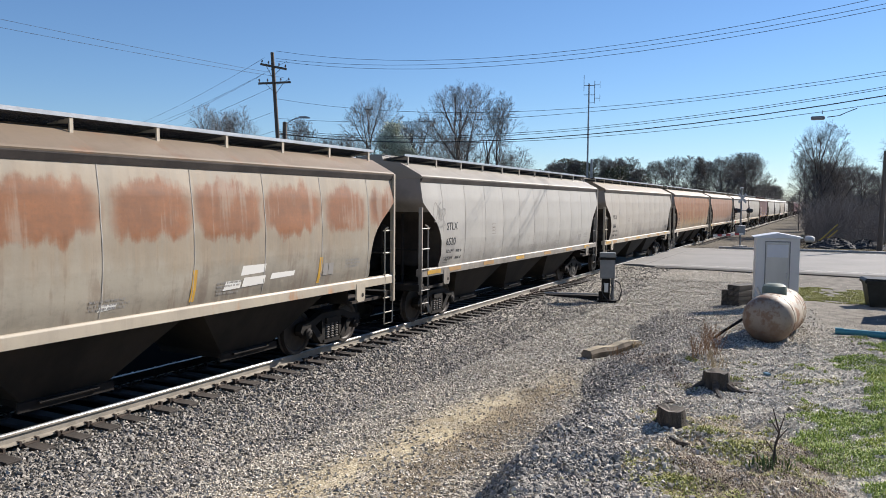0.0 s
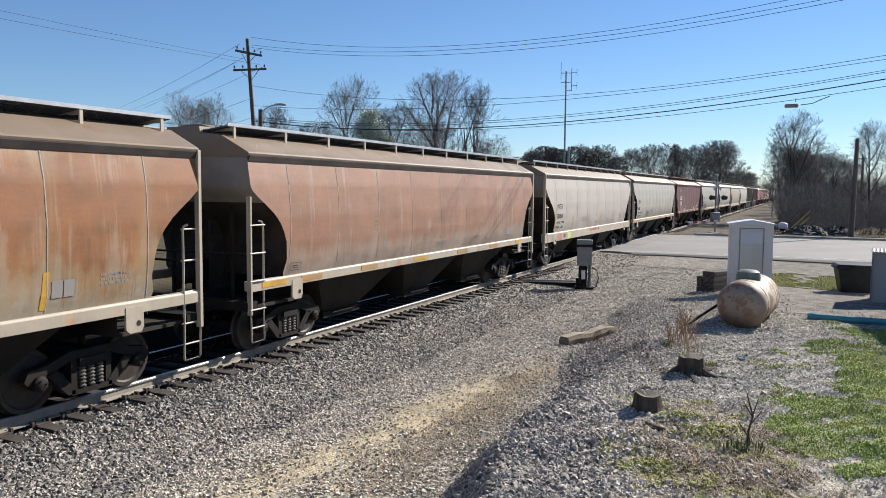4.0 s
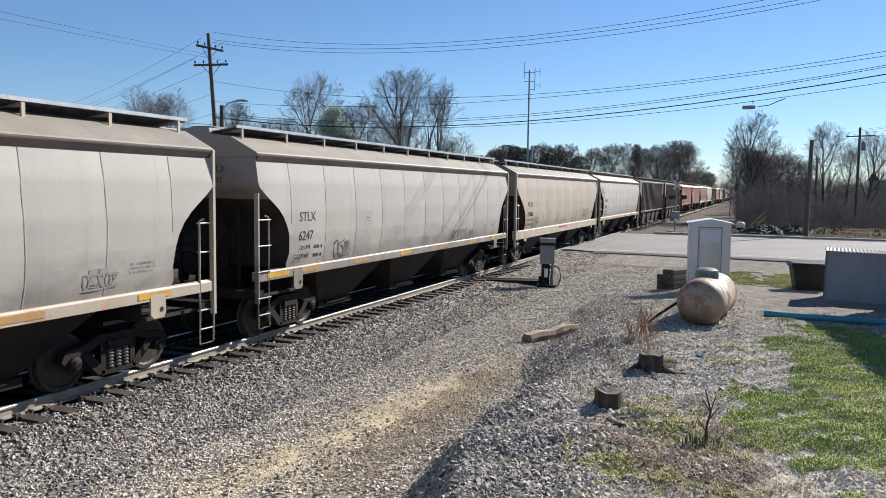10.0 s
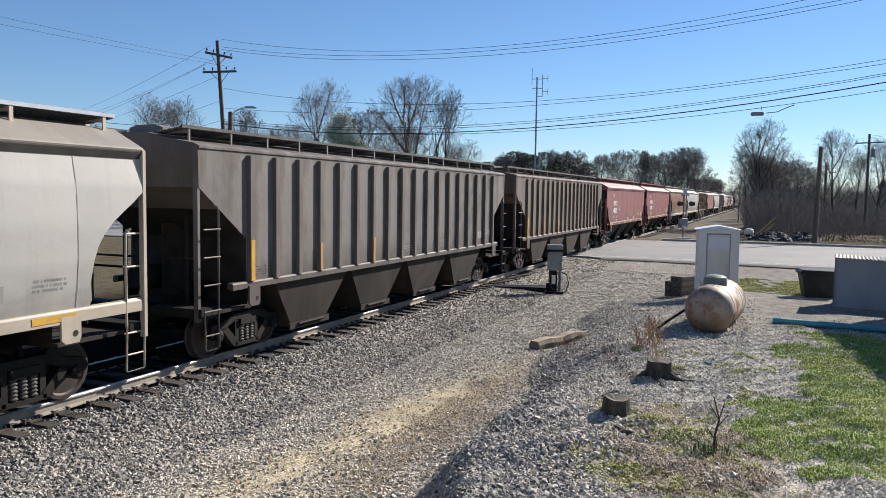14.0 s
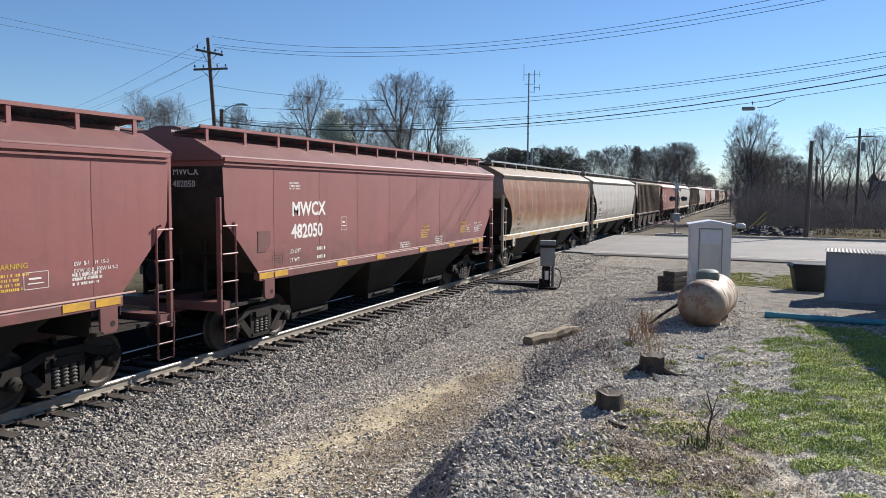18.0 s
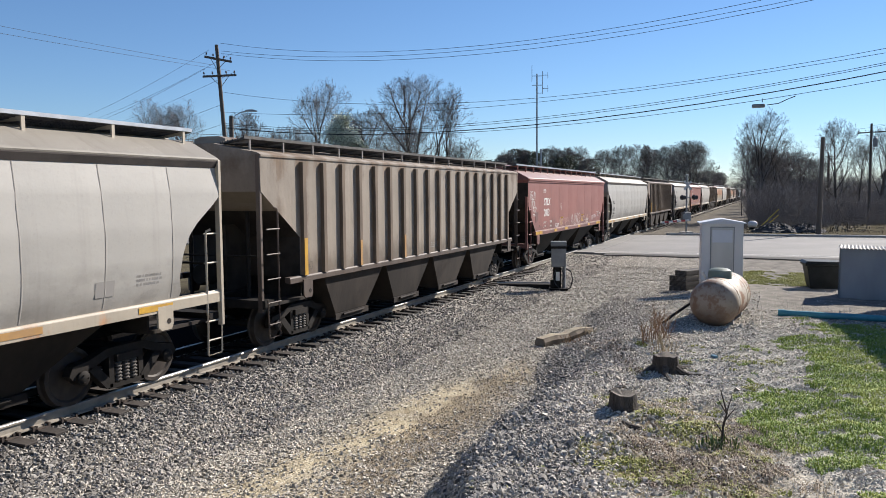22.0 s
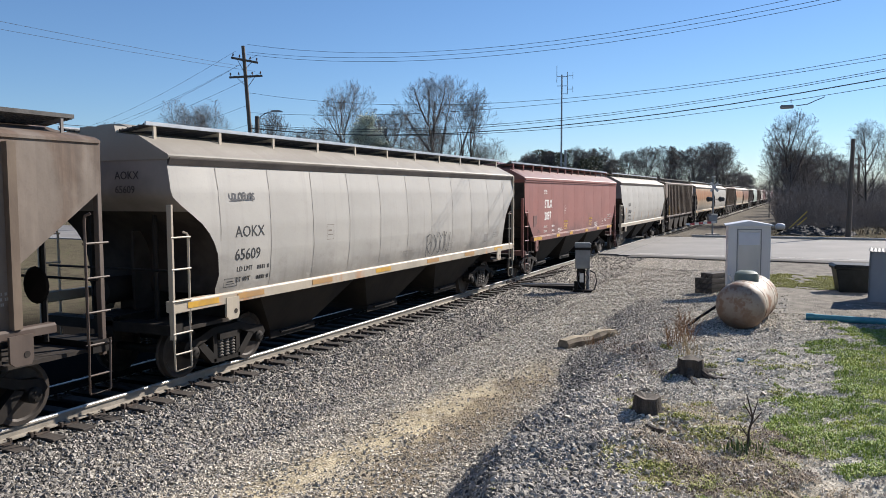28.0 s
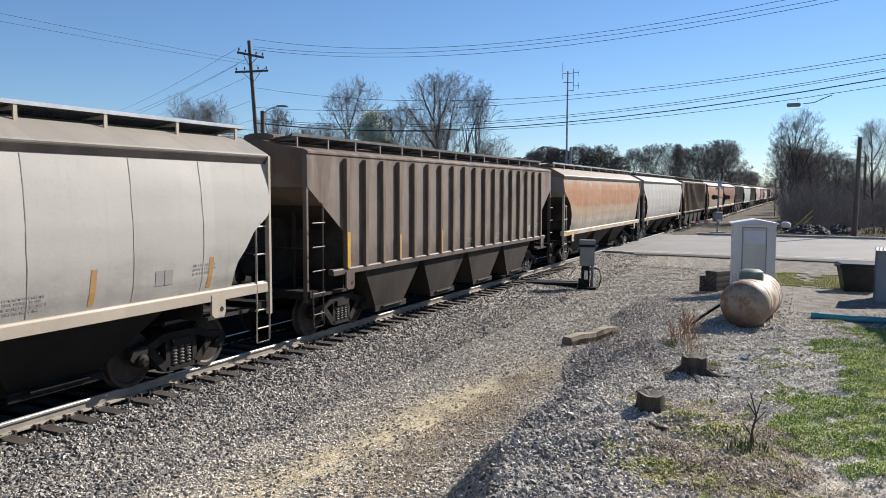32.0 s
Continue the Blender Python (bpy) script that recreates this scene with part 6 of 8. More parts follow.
part("handle", Shape().tube([(0.27, -0.54, 1.05), (0.27, -0.59, 1.05), (0.27, -0.59, 1.22), (0.27, -0.54, 1.22)], 0.014, 6), GALV, door)
part("lid", Shape().prism([(-0.72, 2.33), (-0.72, 2.36), (0.0, 2.49), (0.72, 2.36), (0.72, 2.33)], "y", -0.58, 0.58), CAB_PALE, cab, "pale gabled metal lid")
part("side_conduit", Shape().tube([(0.68, 0.1, -0.1), (0.68, 0.1, 1.4)], 0.03, 6), GALV, cab)

box = thing("trackside_junction_box", "grey trackside junction box on a post with cables", "junction box", pose(27.7, 7.15, -0.42, 0, 0, -75))
part("housing", Shape().box(-0.27, 0.27, -0.2, 0.2, 0.92, 1.72), GREY_CAN, box, "grey metal housing", bevel=0.02)
part("lid", Shape().box(-0.29, 0.29, -0.22, 0.22, 1.70, 1.86), GREY_CAN, box, bevel=0.02)
part("lid_band", Shape().box(-0.292, 0.292, -0.222, 0.222, 1.60, 1.69), STEEL_DARK, box)
part("base_case", Shape().box(-0.20, 0.10, -0.13, 0.14, 0.12, 0.90), STEEL_DARK, box, "dark open lower case", bevel=0.01)
part("post", Shape().tube([(0.2, 0.0, -0.2), (0.2, 0.0, 0.95)], 0.06, 8), SIGNAL_GREY, box)
part("foot", Shape().box(-0.34, 0.34, -0.3, 0.3, -0.15, 0.14), STEEL_DARK, box)
part("cable", Shape().tube([(0.27, -0.02, 0.85), (0.45, -0.05, 0.75), (0.52, -0.05, 0.45), (0.44, -0.05, 0.15), (0.25, -0.05, 0.05)], 0.022, 6), WIRE, box, "black cable loop")
part("inner_gear", Shape().box(-0.10, 0.04, -0.18, -0.13, 0.42, 0.74), GALV, box)
part("rod_cover", Shape().box(-2.3, -0.25, 0.25, 0.52, -0.05, 0.22), STEEL_DARK, box, "dark timber under the rods", bevel=0.02)
part("rod_cover", Shape().box(-2.2, -0.15, 0.62, 0.88, -0.05, 0.20), STEEL_DARK, box, "dark timber under the rods", bevel=0.02)
part("rod", Shape().tube([(-2.3, 0.40, 0.26), (-1.2, 0.42, 0.27), (-0.2, 0.2, 0.30)], 0.025, 6), GALV, box, "bright operating rod")
part("cable", Shape().tube([(-0.10, -0.18, 0.80), (-0.20, -0.26, 0.55), (-0.12, -0.24, 0.30), (0.05, -0.22, 0.12)], 0.020, 6), WIRE, box, "black cable loop")
part("cable", Shape().tube([(0.10, -0.18, 0.88), (0.22, -0.24, 0.60), (0.12, -0.26, 0.35), (0.16, -0.2, 0.08)], 0.018, 6), WIRE, box, "black cable loop")
part("cable", Shape().tube([(-0.3, -0.1, -0.02), (-0.7, -0.25, -0.05), (-1.1, -0.15, -0.06), (-1.5, -0.3, -0.07)], 0.03, 6), WIRE, box, "black cable on the gravel")
part("bracket", Shape().box(-0.30, -0.16, -0.24, -0.16, 0.10, 0.46), STEEL_DARK, box, bevel=0.01)

TANK = mat("rusty_tank_paint", (0.45, 0.38, 0.29), 0.6)
nt = Nodes(TANK)
tz = nt.axis("Z")
tn, tf = nt.noise(nt.coords((0.8, 1.3, 1.3)), 2.6, 7, 0.66), nt.noise(nt.coords(), 16, 4)
tc = nt.mix(nt.step(tn, 0.46, 0.57), (0.45, 0.395, 0.315), (0.25, 0.135, 0.07))
tc = nt.mix(nt.math("MULTIPLY", nt.step(nt.math("ADD", tz, nt.math("MULTIPLY", tn, -0.6)), 0.5, 0.05), 0.75), tc, (0.19, 0.115, 0.07))
# near end cap: rust, plus the shade on that end put into the brown
tc = nt.mix(nt.math("MULTIPLY", nt.step(nt.math("ADD", nt.axis("X"), nt.math("MULTIPLY", tn, 0.35)), -0.88, -1.02), 0.5), tc, (0.19, 0.125, 0.085))
tc = nt.mix(nt.math("MULTIPLY", nt.step(tf, 0.55, 0.7), 0.35), tc, (0.22, 0.105, 0.05))
nt.colour(tc)
nt.bump(tf, 0.25, 0.01)
tank = thing("propane_tank", "rusty cream propane tank lying on blocks in gravel", "propane tank", pose(18.9, 0.97, 0.12, 0, 0, -6))
prof = [(0.04, -1.46), (0.18, -1.445), (0.31, -1.40), (0.41, -1.335), (0.48, -1.245), (0.52, -1.12), (0.53, -1.0), (0.53, 0.60), (0.52, 0.74), (0.475, 0.88), (0.37, 1.01), (0.22, 1.09), (0.05, 1.12)]
part("shell", Shape().lathe(prof, "x", (0, 0, 0.66), 36), TANK, tank, smooth=True)
for x in (-1.0, 0.60, 0.40, 0.15):
    part("weld_band", Shape().lathe([(0.525, -0.02), (0.536, -0.015), (0.536, 0.015), (0.525, 0.02)], "x", (x, 0, 0.66), 36), TANK, tank)
GREEN_CAP = rough_mat("faded_green_paint", (0.13, 0.165, 0.135), (0.21, 0.24, 0.195), 5.0, 0.6, 0, 0.1)
dome = part("valve_dome", Shape().lathe([(0.26, 1.08), (0.26, 1.24), (0.24, 1.32), (0.17, 1.365), (0.04, 1.375)], "z", (-0.42, 0.0, 0), 24), GREEN_CAP, tank, "faded green valve dome", smooth=True)
part("gauge_stub", Shape().tube([(-0.85, 0.2, 1.1), (-0.92, 0.28, 1.32)], 0.03, 6), GALV, dome)
for x in (-0.8, 0.45):
    part("saddle", Shape().prism([(-0.42, -0.1), (0.42, -0.1), (0.36, 0.3), (0.18, 0.19), (-0.18, 0.19), (-0.36, 0.3)], "x", x - 0.1, x + 0.1), CONCRETE, tank, "concrete saddle")
part("feed_pipe", Shape().tube([(-1.1, 0.5, 0.62), (-1.35, 0.85, 0.35), (-1.5, 1.1, 0.12)], 0.03, 6), STEEL_DARK, tank)

# cut timbers beside the cabinet
OLD_WOOD = rough_mat("grey_weathered_wood", (0.20, 0.175, 0.14), (0.32, 0.285, 0.235), 3.0, 0.9, 0, 0.5, (0.4, 3, 3), 0.6)
TIMBER = rough_mat("dark_old_timber", (0.040, 0.036, 0.032), (0.125, 0.112, 0.098), 3.0, 0.9, 0, 0.5, (0.4, 3, 3), 0.5)
timber_me = Shape().box(0, 1.35, -0.115, 0.115, -0.09, 0.09).mesh("timber", bevel=0.012)
rng = random.Random(11)
for row in range(4):
    for k in range(3 if row < 3 else 2):
        across = 0.245 * k + rng.uniform(-0.02, 0.02)
        t = place("timber", timber_me, TIMBER, None, pose(27.85 + 0.47 * across + rng.uniform(-0.05, 0.05), 2.72 + 0.88 * across, -0.19 + 0.19 * row, 0, 0, rng.uniform(-3, 3) - 30))
        tagged(t, "dark sawn timber block in a stack beside the cabinet", "timber", "stack of timbers")

# the split log in the yard
# dark brown body, paler upper face
LOG_MAT = rough_mat("dark_log_side", (0.10, 0.08, 0.058), (0.19, 0.155, 0.11), 5.0, 0.9, 0, 0.6, (0.4, 2, 2))
LOG_TOP = rough_mat("pale_log_top", (0.38, 0.32, 0.22), (0.26, 0.215, 0.15), 5.0, 0.9, 0, 0.5, (0.4, 2, 2))
log = thing("log", "split log with a pale top lying on the gravel", "log", pose(17.25, 4.90, -0.30, 4, -1, -21.5))
rows = []
for i in range(9):
    f = i / 8
    k = 1 - 0.10 * math.sin(2.1 * i) - 0.25 * (f > 0.95)
    rows.append([(2.05 * f, a * k, b * k + 0.02 * math.sin(1.3 * i)) for a, b in ((-0.15, -0.10), (-0.16, 0.05), (-0.10, 0.13), (0.10, 0.12), (0.15, 0.02), (0.12, -0.10), (-0.15, -0.10))])
body = Shape().sheet(rows)
body.f += [(5, 4, 3, 2, 1, 0), tuple(range(56, 62))]
part("log_body", body, LOG_MAT, log)
part("split_face", Shape().sheet([[(p[2][0], p[2][1] + 0.005, p[2][2] + 0.006), (p[3][0], p[3][1], p[3][2] + 0.006)] for p in rows]), LOG_TOP, log, "pale split upper face")
part("cut_face", Shape().prism([(-0.13, -0.08), (-0.14, 0.05), (-0.08, 0.11), (0.08, 0.10), (0.13, 0.02), (0.10, -0.08)], "x", -0.006, 0.0), OLD_WOOD, log)


# stumps
STUMP_BARK = rough_mat("dark_stump_bark", (0.035, 0.028, 0.022), (0.085, 0.07, 0.056), 7.0, 0.95, 0, 0.9, (2, 2, 0.4))
STUMP_TOP = rough_mat("grey_cut_wood", (0.07, 0.058, 0.045), (0.17, 0.145, 0.112), 9.0, 0.9, 0, 0.5)


def stump(x, y, z, r, h, seed, label, roots=4):
    rng = random.Random(seed)
    st = thing("tree_stump", label, "tree stump", (x, y, z))
    s = Shape()
    sides = 18
    wob = [1 + 0.07 * math.sin(3 * k * 2 * math.pi / sides + seed) + rng.uniform(-0.05, 0.05) for k in range(sides)]
    jag = [rng.choice((-0.022, -0.01, 0.0, 0.01, 0.016)) for k in range(sides)]
    flare = [1.0 + 0.35 * max(0, math.sin(2.5 * k * 2 * math.pi / sides + seed * 2)) for k in range(sides)]
    rows = []
    for zz, f in ((-0.12, 1.7), (0.0, 1.18), (h * 0.3, 1.06), (h * 0.8, 1.0), (h, 0.97)):
        rows.append([(r * wob[k % sides] * (f if f < 1.05 else 1 + (f - 1) * flare[k % sides]) * math.cos(2 * math.pi * k / sides), r * wob[k % sides] * (f if f < 1.05 else 1 + (f - 1) * flare[k % sides]) * math.sin(2 * math.pi * k / sides), zz + (jag[k % sides] if zz == h else 0)) for k in range(sides + 1)])
    s.sheet(rows)
    part("bark", s, STUMP_BARK, st, smooth=False)
    t = Shape()
    t.v = [(0, 0, h - 0.045)] + [tuple(p) for p in rows[-1][:sides]]
    t.f = [(0, 1 + k, 1 + (k + 1) % sides) for k in range(sides)]
    part("cut_top", t, STUMP_TOP, st, "grey sawn top")
    for k in range(roots):
        a = rng.uniform(0, 6.28)
        l = rng.uniform(0.35, 0.75)
        part("root", Shape().tube([(r * 0.8 * math.cos(a), r * 0.8 * math.sin(a), 0.1), (r * 1.5 * math.cos(a), r * 1.5 * math.sin(a), 0.03), ((r + l) * math.cos(a + 0.2), (r + l) * math.sin(a + 0.2), -0.05)], [0.07, 0.05, 0.02], 7), STUMP_BARK, st)
    return st


stump(12.80, 1.5, float(ground_z(12.80, 1.5)) - 0.03, 0.20, 0.27, 2, "dark old tree stump with spreading roots")
stump(10.25, 1.76, float(ground_z(10.25, 1.76)) - 0.03, 0.175, 0.25, 5, "short grey-topped tree stump in gravel", 0)

# scraps of wood lying by the stumps
for sx, sy, l, turn, r in ((9.45, 1.52, 0.30, 60, 0.035), (12.75, 1.05, 0.55, 95, 0.02), (12.1, 2.3, 0.4, 20, 0.018), (11.2, 2.0, 0.35, -30, 0.02), (14.4, 2.3, 0.6, 75, 0.018)):
    sz = float(ground_z(sx, sy)) + r
    tagged(place("stick", Shape().tube([(-l / 2, 0, 0), (0, 0.03, 0.01), (l / 2, -0.02, 0.02)], [r, r * 0.9, r * 0.55], 6).mesh("stick"), STUMP_BARK, None, pose(sx, sy, sz, 0, 0, turn)), "dark dead stick lying on the gravel", "stick", "sticks on the bank")
BLUE_SCRAP = mat("blue_plastic", (0.10, 0.21, 0.27), 0.4)
tagged(place("plastic_scrap", Shape().box(-0.07, 0.07, -0.04, 0.04, 0, 0.04).mesh("plastic_scrap", bevel=0.01), BLUE_SCRAP, None, pose(14.25, 0.85, float(ground_z(14.25, 0.85)), 0, 0, 30)), "scrap of blue plastic on the gravel", "plastic scrap")

# teal pipe, bin, shed
PIPE = rough_mat("teal_plastic", (0.05, 0.22, 0.27), (0.07, 0.27, 0.32), 2.0, 0.45, 0, 0.05)
pipe = thing("drain_pipe", "long teal plastic pipe lying on the ground", "pipe")
pz = float(ground_z(19.8, -1.5))
part("tube", Shape().tube([(19.95, -0.30, pz + 0.07), (19.75, -2.7, pz + 0.08), (19.2, -6.0, pz + 0.08)], 0.075, 14), PIPE, pipe, smooth=True)
part("collar", Shape().tube([(19.955, -0.24, pz + 0.07), (19.94, -0.42, pz + 0.07)], 0.088, 14), PIPE, pipe, smooth=True)

BIN = rough_mat("black_green_plastic", (0.010, 0.012, 0.012), (0.022, 0.025, 0.025), 3.0, 0.5, 0, 0.05)
BIN.node_tree.nodes["Principled BSDF"].inputs["Specular IOR Level"].default_value = 0.2
tub = thing("rubbish_bin", "black plastic rubbish bin with an open rim", "bin", pose(28.6, -1.72, float(ground_z(28.6, -1.72)) - 0.02, 0, 0, 8))
s = Shape()
rows = []
for z, w, d in ((0.0, 0.33, 0.46), (0.78, 0.43, 0.60), (0.80, 0.47, 0.66), (0.86, 0.47, 0.66), (0.86, 0.42, 0.58), (0.10, 0.31, 0.44)):
    rows.append([(-w, -d, z), (w, -d, z), (w, d, z), (-w, d, z), (-w, -d, z)])
s.sheet(rows)
s.f.append((0, 1, 2, 3))
s.f.append((25, 26, 27, 28))
part("tub", s, BIN, tub, bevel=0.0)
part("lid", Shape().prism([(-0.66, 0.86), (-0.6, 0.93), (0.6, 0.95), (0.68, 0.88)], "x", -0.48, 0.48), BIN, tub, "black bin lid")
part("rim", Shape().tube([(-0.5, 0.66, 0.88), (-0.5, -0.68, 0.88), (0.5, -0.68, 0.88)], 0.03, 6), BIN, tub)
for y in (-0.25, 0.25):
    part("wheel", Shape().lathe([(0.11, -0.03), (0.11, 0.03)], "y", (0.36, y, 0.1), 12), STEEL_DARK, tub)

SHED = rough_mat("grey_painted_boards", (0.29, 0.295, 0.30), (0.36, 0.365, 0.37), 1.5, 0.75, 0, 0.15, (1, 1, 0.4))
shed = thing("low_shed", "low grey shed with a corrugated metal roof", "shed", pose(25.0, -1.88, 0.05, 0, 0, -5))
part("wall", Shape().prism([(0.0, 0.0), (-0.02, 1.50), (-2.3, 1.44), (-2.3, 0.0)], "x", 0.0, 0.06), SHED, shed)
part("wall", Shape().prism([(0.0, 0.0), (1.6, 0.0), (1.6, 1.42), (0.0, 1.50)], "y", -0.06, 0.0), SHED, shed, at=pose(0, -0.0, 0, 0.7, 0, 0))
part("wall", Shape().box(1.54, 1.6, -2.3, -0.1, 0.0, 1.4), SHED, shed)
part("wall", Shape().box(0.06, 1.54, -2.3, -2.24, 0.0, 1.4), SHED, shed)
part("trim_board", Shape().box(-0.02, 0.0, -2.2, -2.1, 0, 1.44), SHED, shed)
OLD_ROOF = rough_mat("dull_roofing_metal", (0.20, 0.195, 0.185), (0.34, 0.335, 0.32), 3.0, 0.7, 0.2, 0.2)
roofs = Shape()
rows = []
for i in range(48):
    y = 0.02 - i * 0.05
    z = 1.53 - 0.026 * (0.02 - y) + (0.022 if i % 2 else -0.022)
    rows.append([(-0.14, y, z), (1.75, y, z - 0.03)])
roofs.sheet(rows)
part("roof", roofs, OLD_ROOF, shed, "corrugated metal roof", smooth=True)

# house outside the view, added and placed so that its shade falls on the grass
HOUSE = rough_mat("white_siding", (0.66, 0.65, 0.62), (0.58, 0.57, 0.55), 1.0, 0.7, 0, 0.1, (0.3, 0.3, 5))
ROOFING = rough_mat("grey_shingle", (0.10, 0.095, 0.09), (0.16, 0.15, 0.14), 4.0, 0.9, 0, 0.4)
house = thing("house", "unseen white sided house with a grey shingle roof, added to shade the grass", "house", pose(25.7, -4.42, 0.1, 0, 0, 187.0))
part("wall", Shape().box(0, 10, 0, 0.2, 0, 4.25), HOUSE, house)
part("wall", Shape().box(0, 10, 7.8, 8.0, 0, 4.25), HOUSE, house)
part("wall", Shape().prism([(0.2, 0.0), (7.8, 0.0), (7.8, 4.25), (4.0, 6.5), (0.2, 4.25)], "x", 0, 0.2), HOUSE, house)
part("wall", Shape().prism([(0.2, 0.0), (7.8, 0.0), (7.8, 4.25), (4.0, 6.5), (0.2, 4.25)], "x", 9.8, 10.0), HOUSE, house)
part("roof", Shape().prism([(-0.5, 4.05), (4.0, 6.55), (8.5, 4.05), (8.5, 4.2), (4.0, 6.75), (-0.5, 4.2)], "x", -0.4, 10.4), ROOFING, house)

# gravel heap, marker posts and dome across the road
HEAP = rough_mat("dark_heap_stone", (0.012, 0.012, 0.013), (0.085, 0.082, 0.078), 5.0, 0.9, 0, 1.0)
for hx, hy, hr, hh, seed in ((67.0, -0.5, 1.9, 0.85, 1), (67.6, -2.6, 1.7, 0.75, 2)):
    s = Shape()
    rng = random.Random(seed)
    rows = []
    for i in range(19):
        f = i / 18
        rows.append([((1 - f) * hr * math.cos(a * math.pi / 28) * (1 + 0.12 * math.sin(a * 0.73 + seed)) + rng.uniform(-0.08, 0.08), (1 - f) * hr * 1.1 * math.sin(a * math.pi / 28) + rng.uniform(-0.08, 0.08), hh * (1 - (1 - f) ** 1.6) + rng.uniform(-0.07, 0.07) * (0 < i)) for a in range(56)])
    rows = [r + [r[0]] for r in rows]
    s.sheet(rows)
    tagged(place("stone_heap", s.mesh("stone_heap"), HEAP, None, (hx, hy, -0.15)), "heap of dark grey stones beside the road", "stone heap", "stone heaps", "stuff")
YELLOW = rough_mat("yellow_guard", (0.55, 0.42, 0.06), (0.45, 0.34, 0.07), 3.0, 0.5, 0, 0)
for x, y, dx, dy, l in ((70.0, 0.9, 0.3, -1.6, 1.7), (70.8, 0.5, 0.2, -1.2, 1.2)):
    g = tagged(place("guy_guard", Shape().tube([(x, y, 0), (x + dx, y + dy, l)], 0.05, 6).mesh("guy_guard"), YELLOW), "yellow plastic guy wire guard leaning in the weeds", "guy guard", "guy guards")
white_tank = thing("small_tank", "small white rounded tank beside the scrub", "tank", (72.0, 1.35, 0.0))
part("shell", Shape().lathe([(0.02, -0.4), (0.2, -0.36), (0.3, -0.15), (0.3, 0.18), (0.2, 0.36), (0.02, 0.4)], "y", (0, 0, 0.35), 16), SIGN_WHITE, white_tank, smooth=True)
part("stand", Shape().box(-0.2, 0.2, -0.25, 0.25, -0.2, 0.1), STEEL_DARK, white_tank)

# far building beyond the scrub
FAR_SIDING = rough_mat("dull_brown_siding", (0.20, 0.19, 0.18), (0.27, 0.255, 0.24), 0.4, 0.8, 0, 0)
FAR_PANE = mat("dark_window", (0.05, 0.055, 0.06), 0.3)
far_house = thing("far_building", "low dark-roofed building beyond the scrub", "building", pose(255, -46, 3.2, 0, 0, 12))
part("wall", Shape().box(0, 9, -16, 14, -3, 4.0), FAR_SIDING, far_house)
part("roof", Shape().prism([(-0.6, 4.0), (4.5, 6.6), (9.6, 4.0), (9.6, 3.8), (4.5, 6.35), (-0.6, 3.8)], "y", -16.5, 14.5), GREY_CAN, far_house)
for k in range(7):
    part("window", Shape().box(-0.05, 0.02, 11 - k * 4, 12.6 - k * 4, 0.8, 2.4), FAR_PANE, far_house)


# ---- trees and scrub ----
BARK = rough_mat("grey_bark", (0.07, 0.06, 0.052), (0.13, 0.113, 0.098), 4.0, 0.95, 0, 0.5, (1, 1, 0.3))
TWIG = rough_mat("bare_twig", (0.115, 0.102, 0.094), (0.175, 0.156, 0.144), 2.0, 0.95, 0, 0.0)
BLOSSOM = rough_mat("pale_blossom", (0.66, 0.66, 0.52), (0.52, 0.54, 0.38), 6.0, 0.8, 0, 0)
SCRUB = rough_mat("brown_scrub", (0.15, 0.132, 0.118), (0.22, 0.194, 0.172), 0.4, 0.95, 0, 0)
# cedar foliage lightened: distance haze is put into its colour
EVERGREEN = rough_mat("hazy_evergreen", (0.095, 0.108, 0.082), (0.16, 0.168, 0.125), 2.0, 0.9, 0, 0)


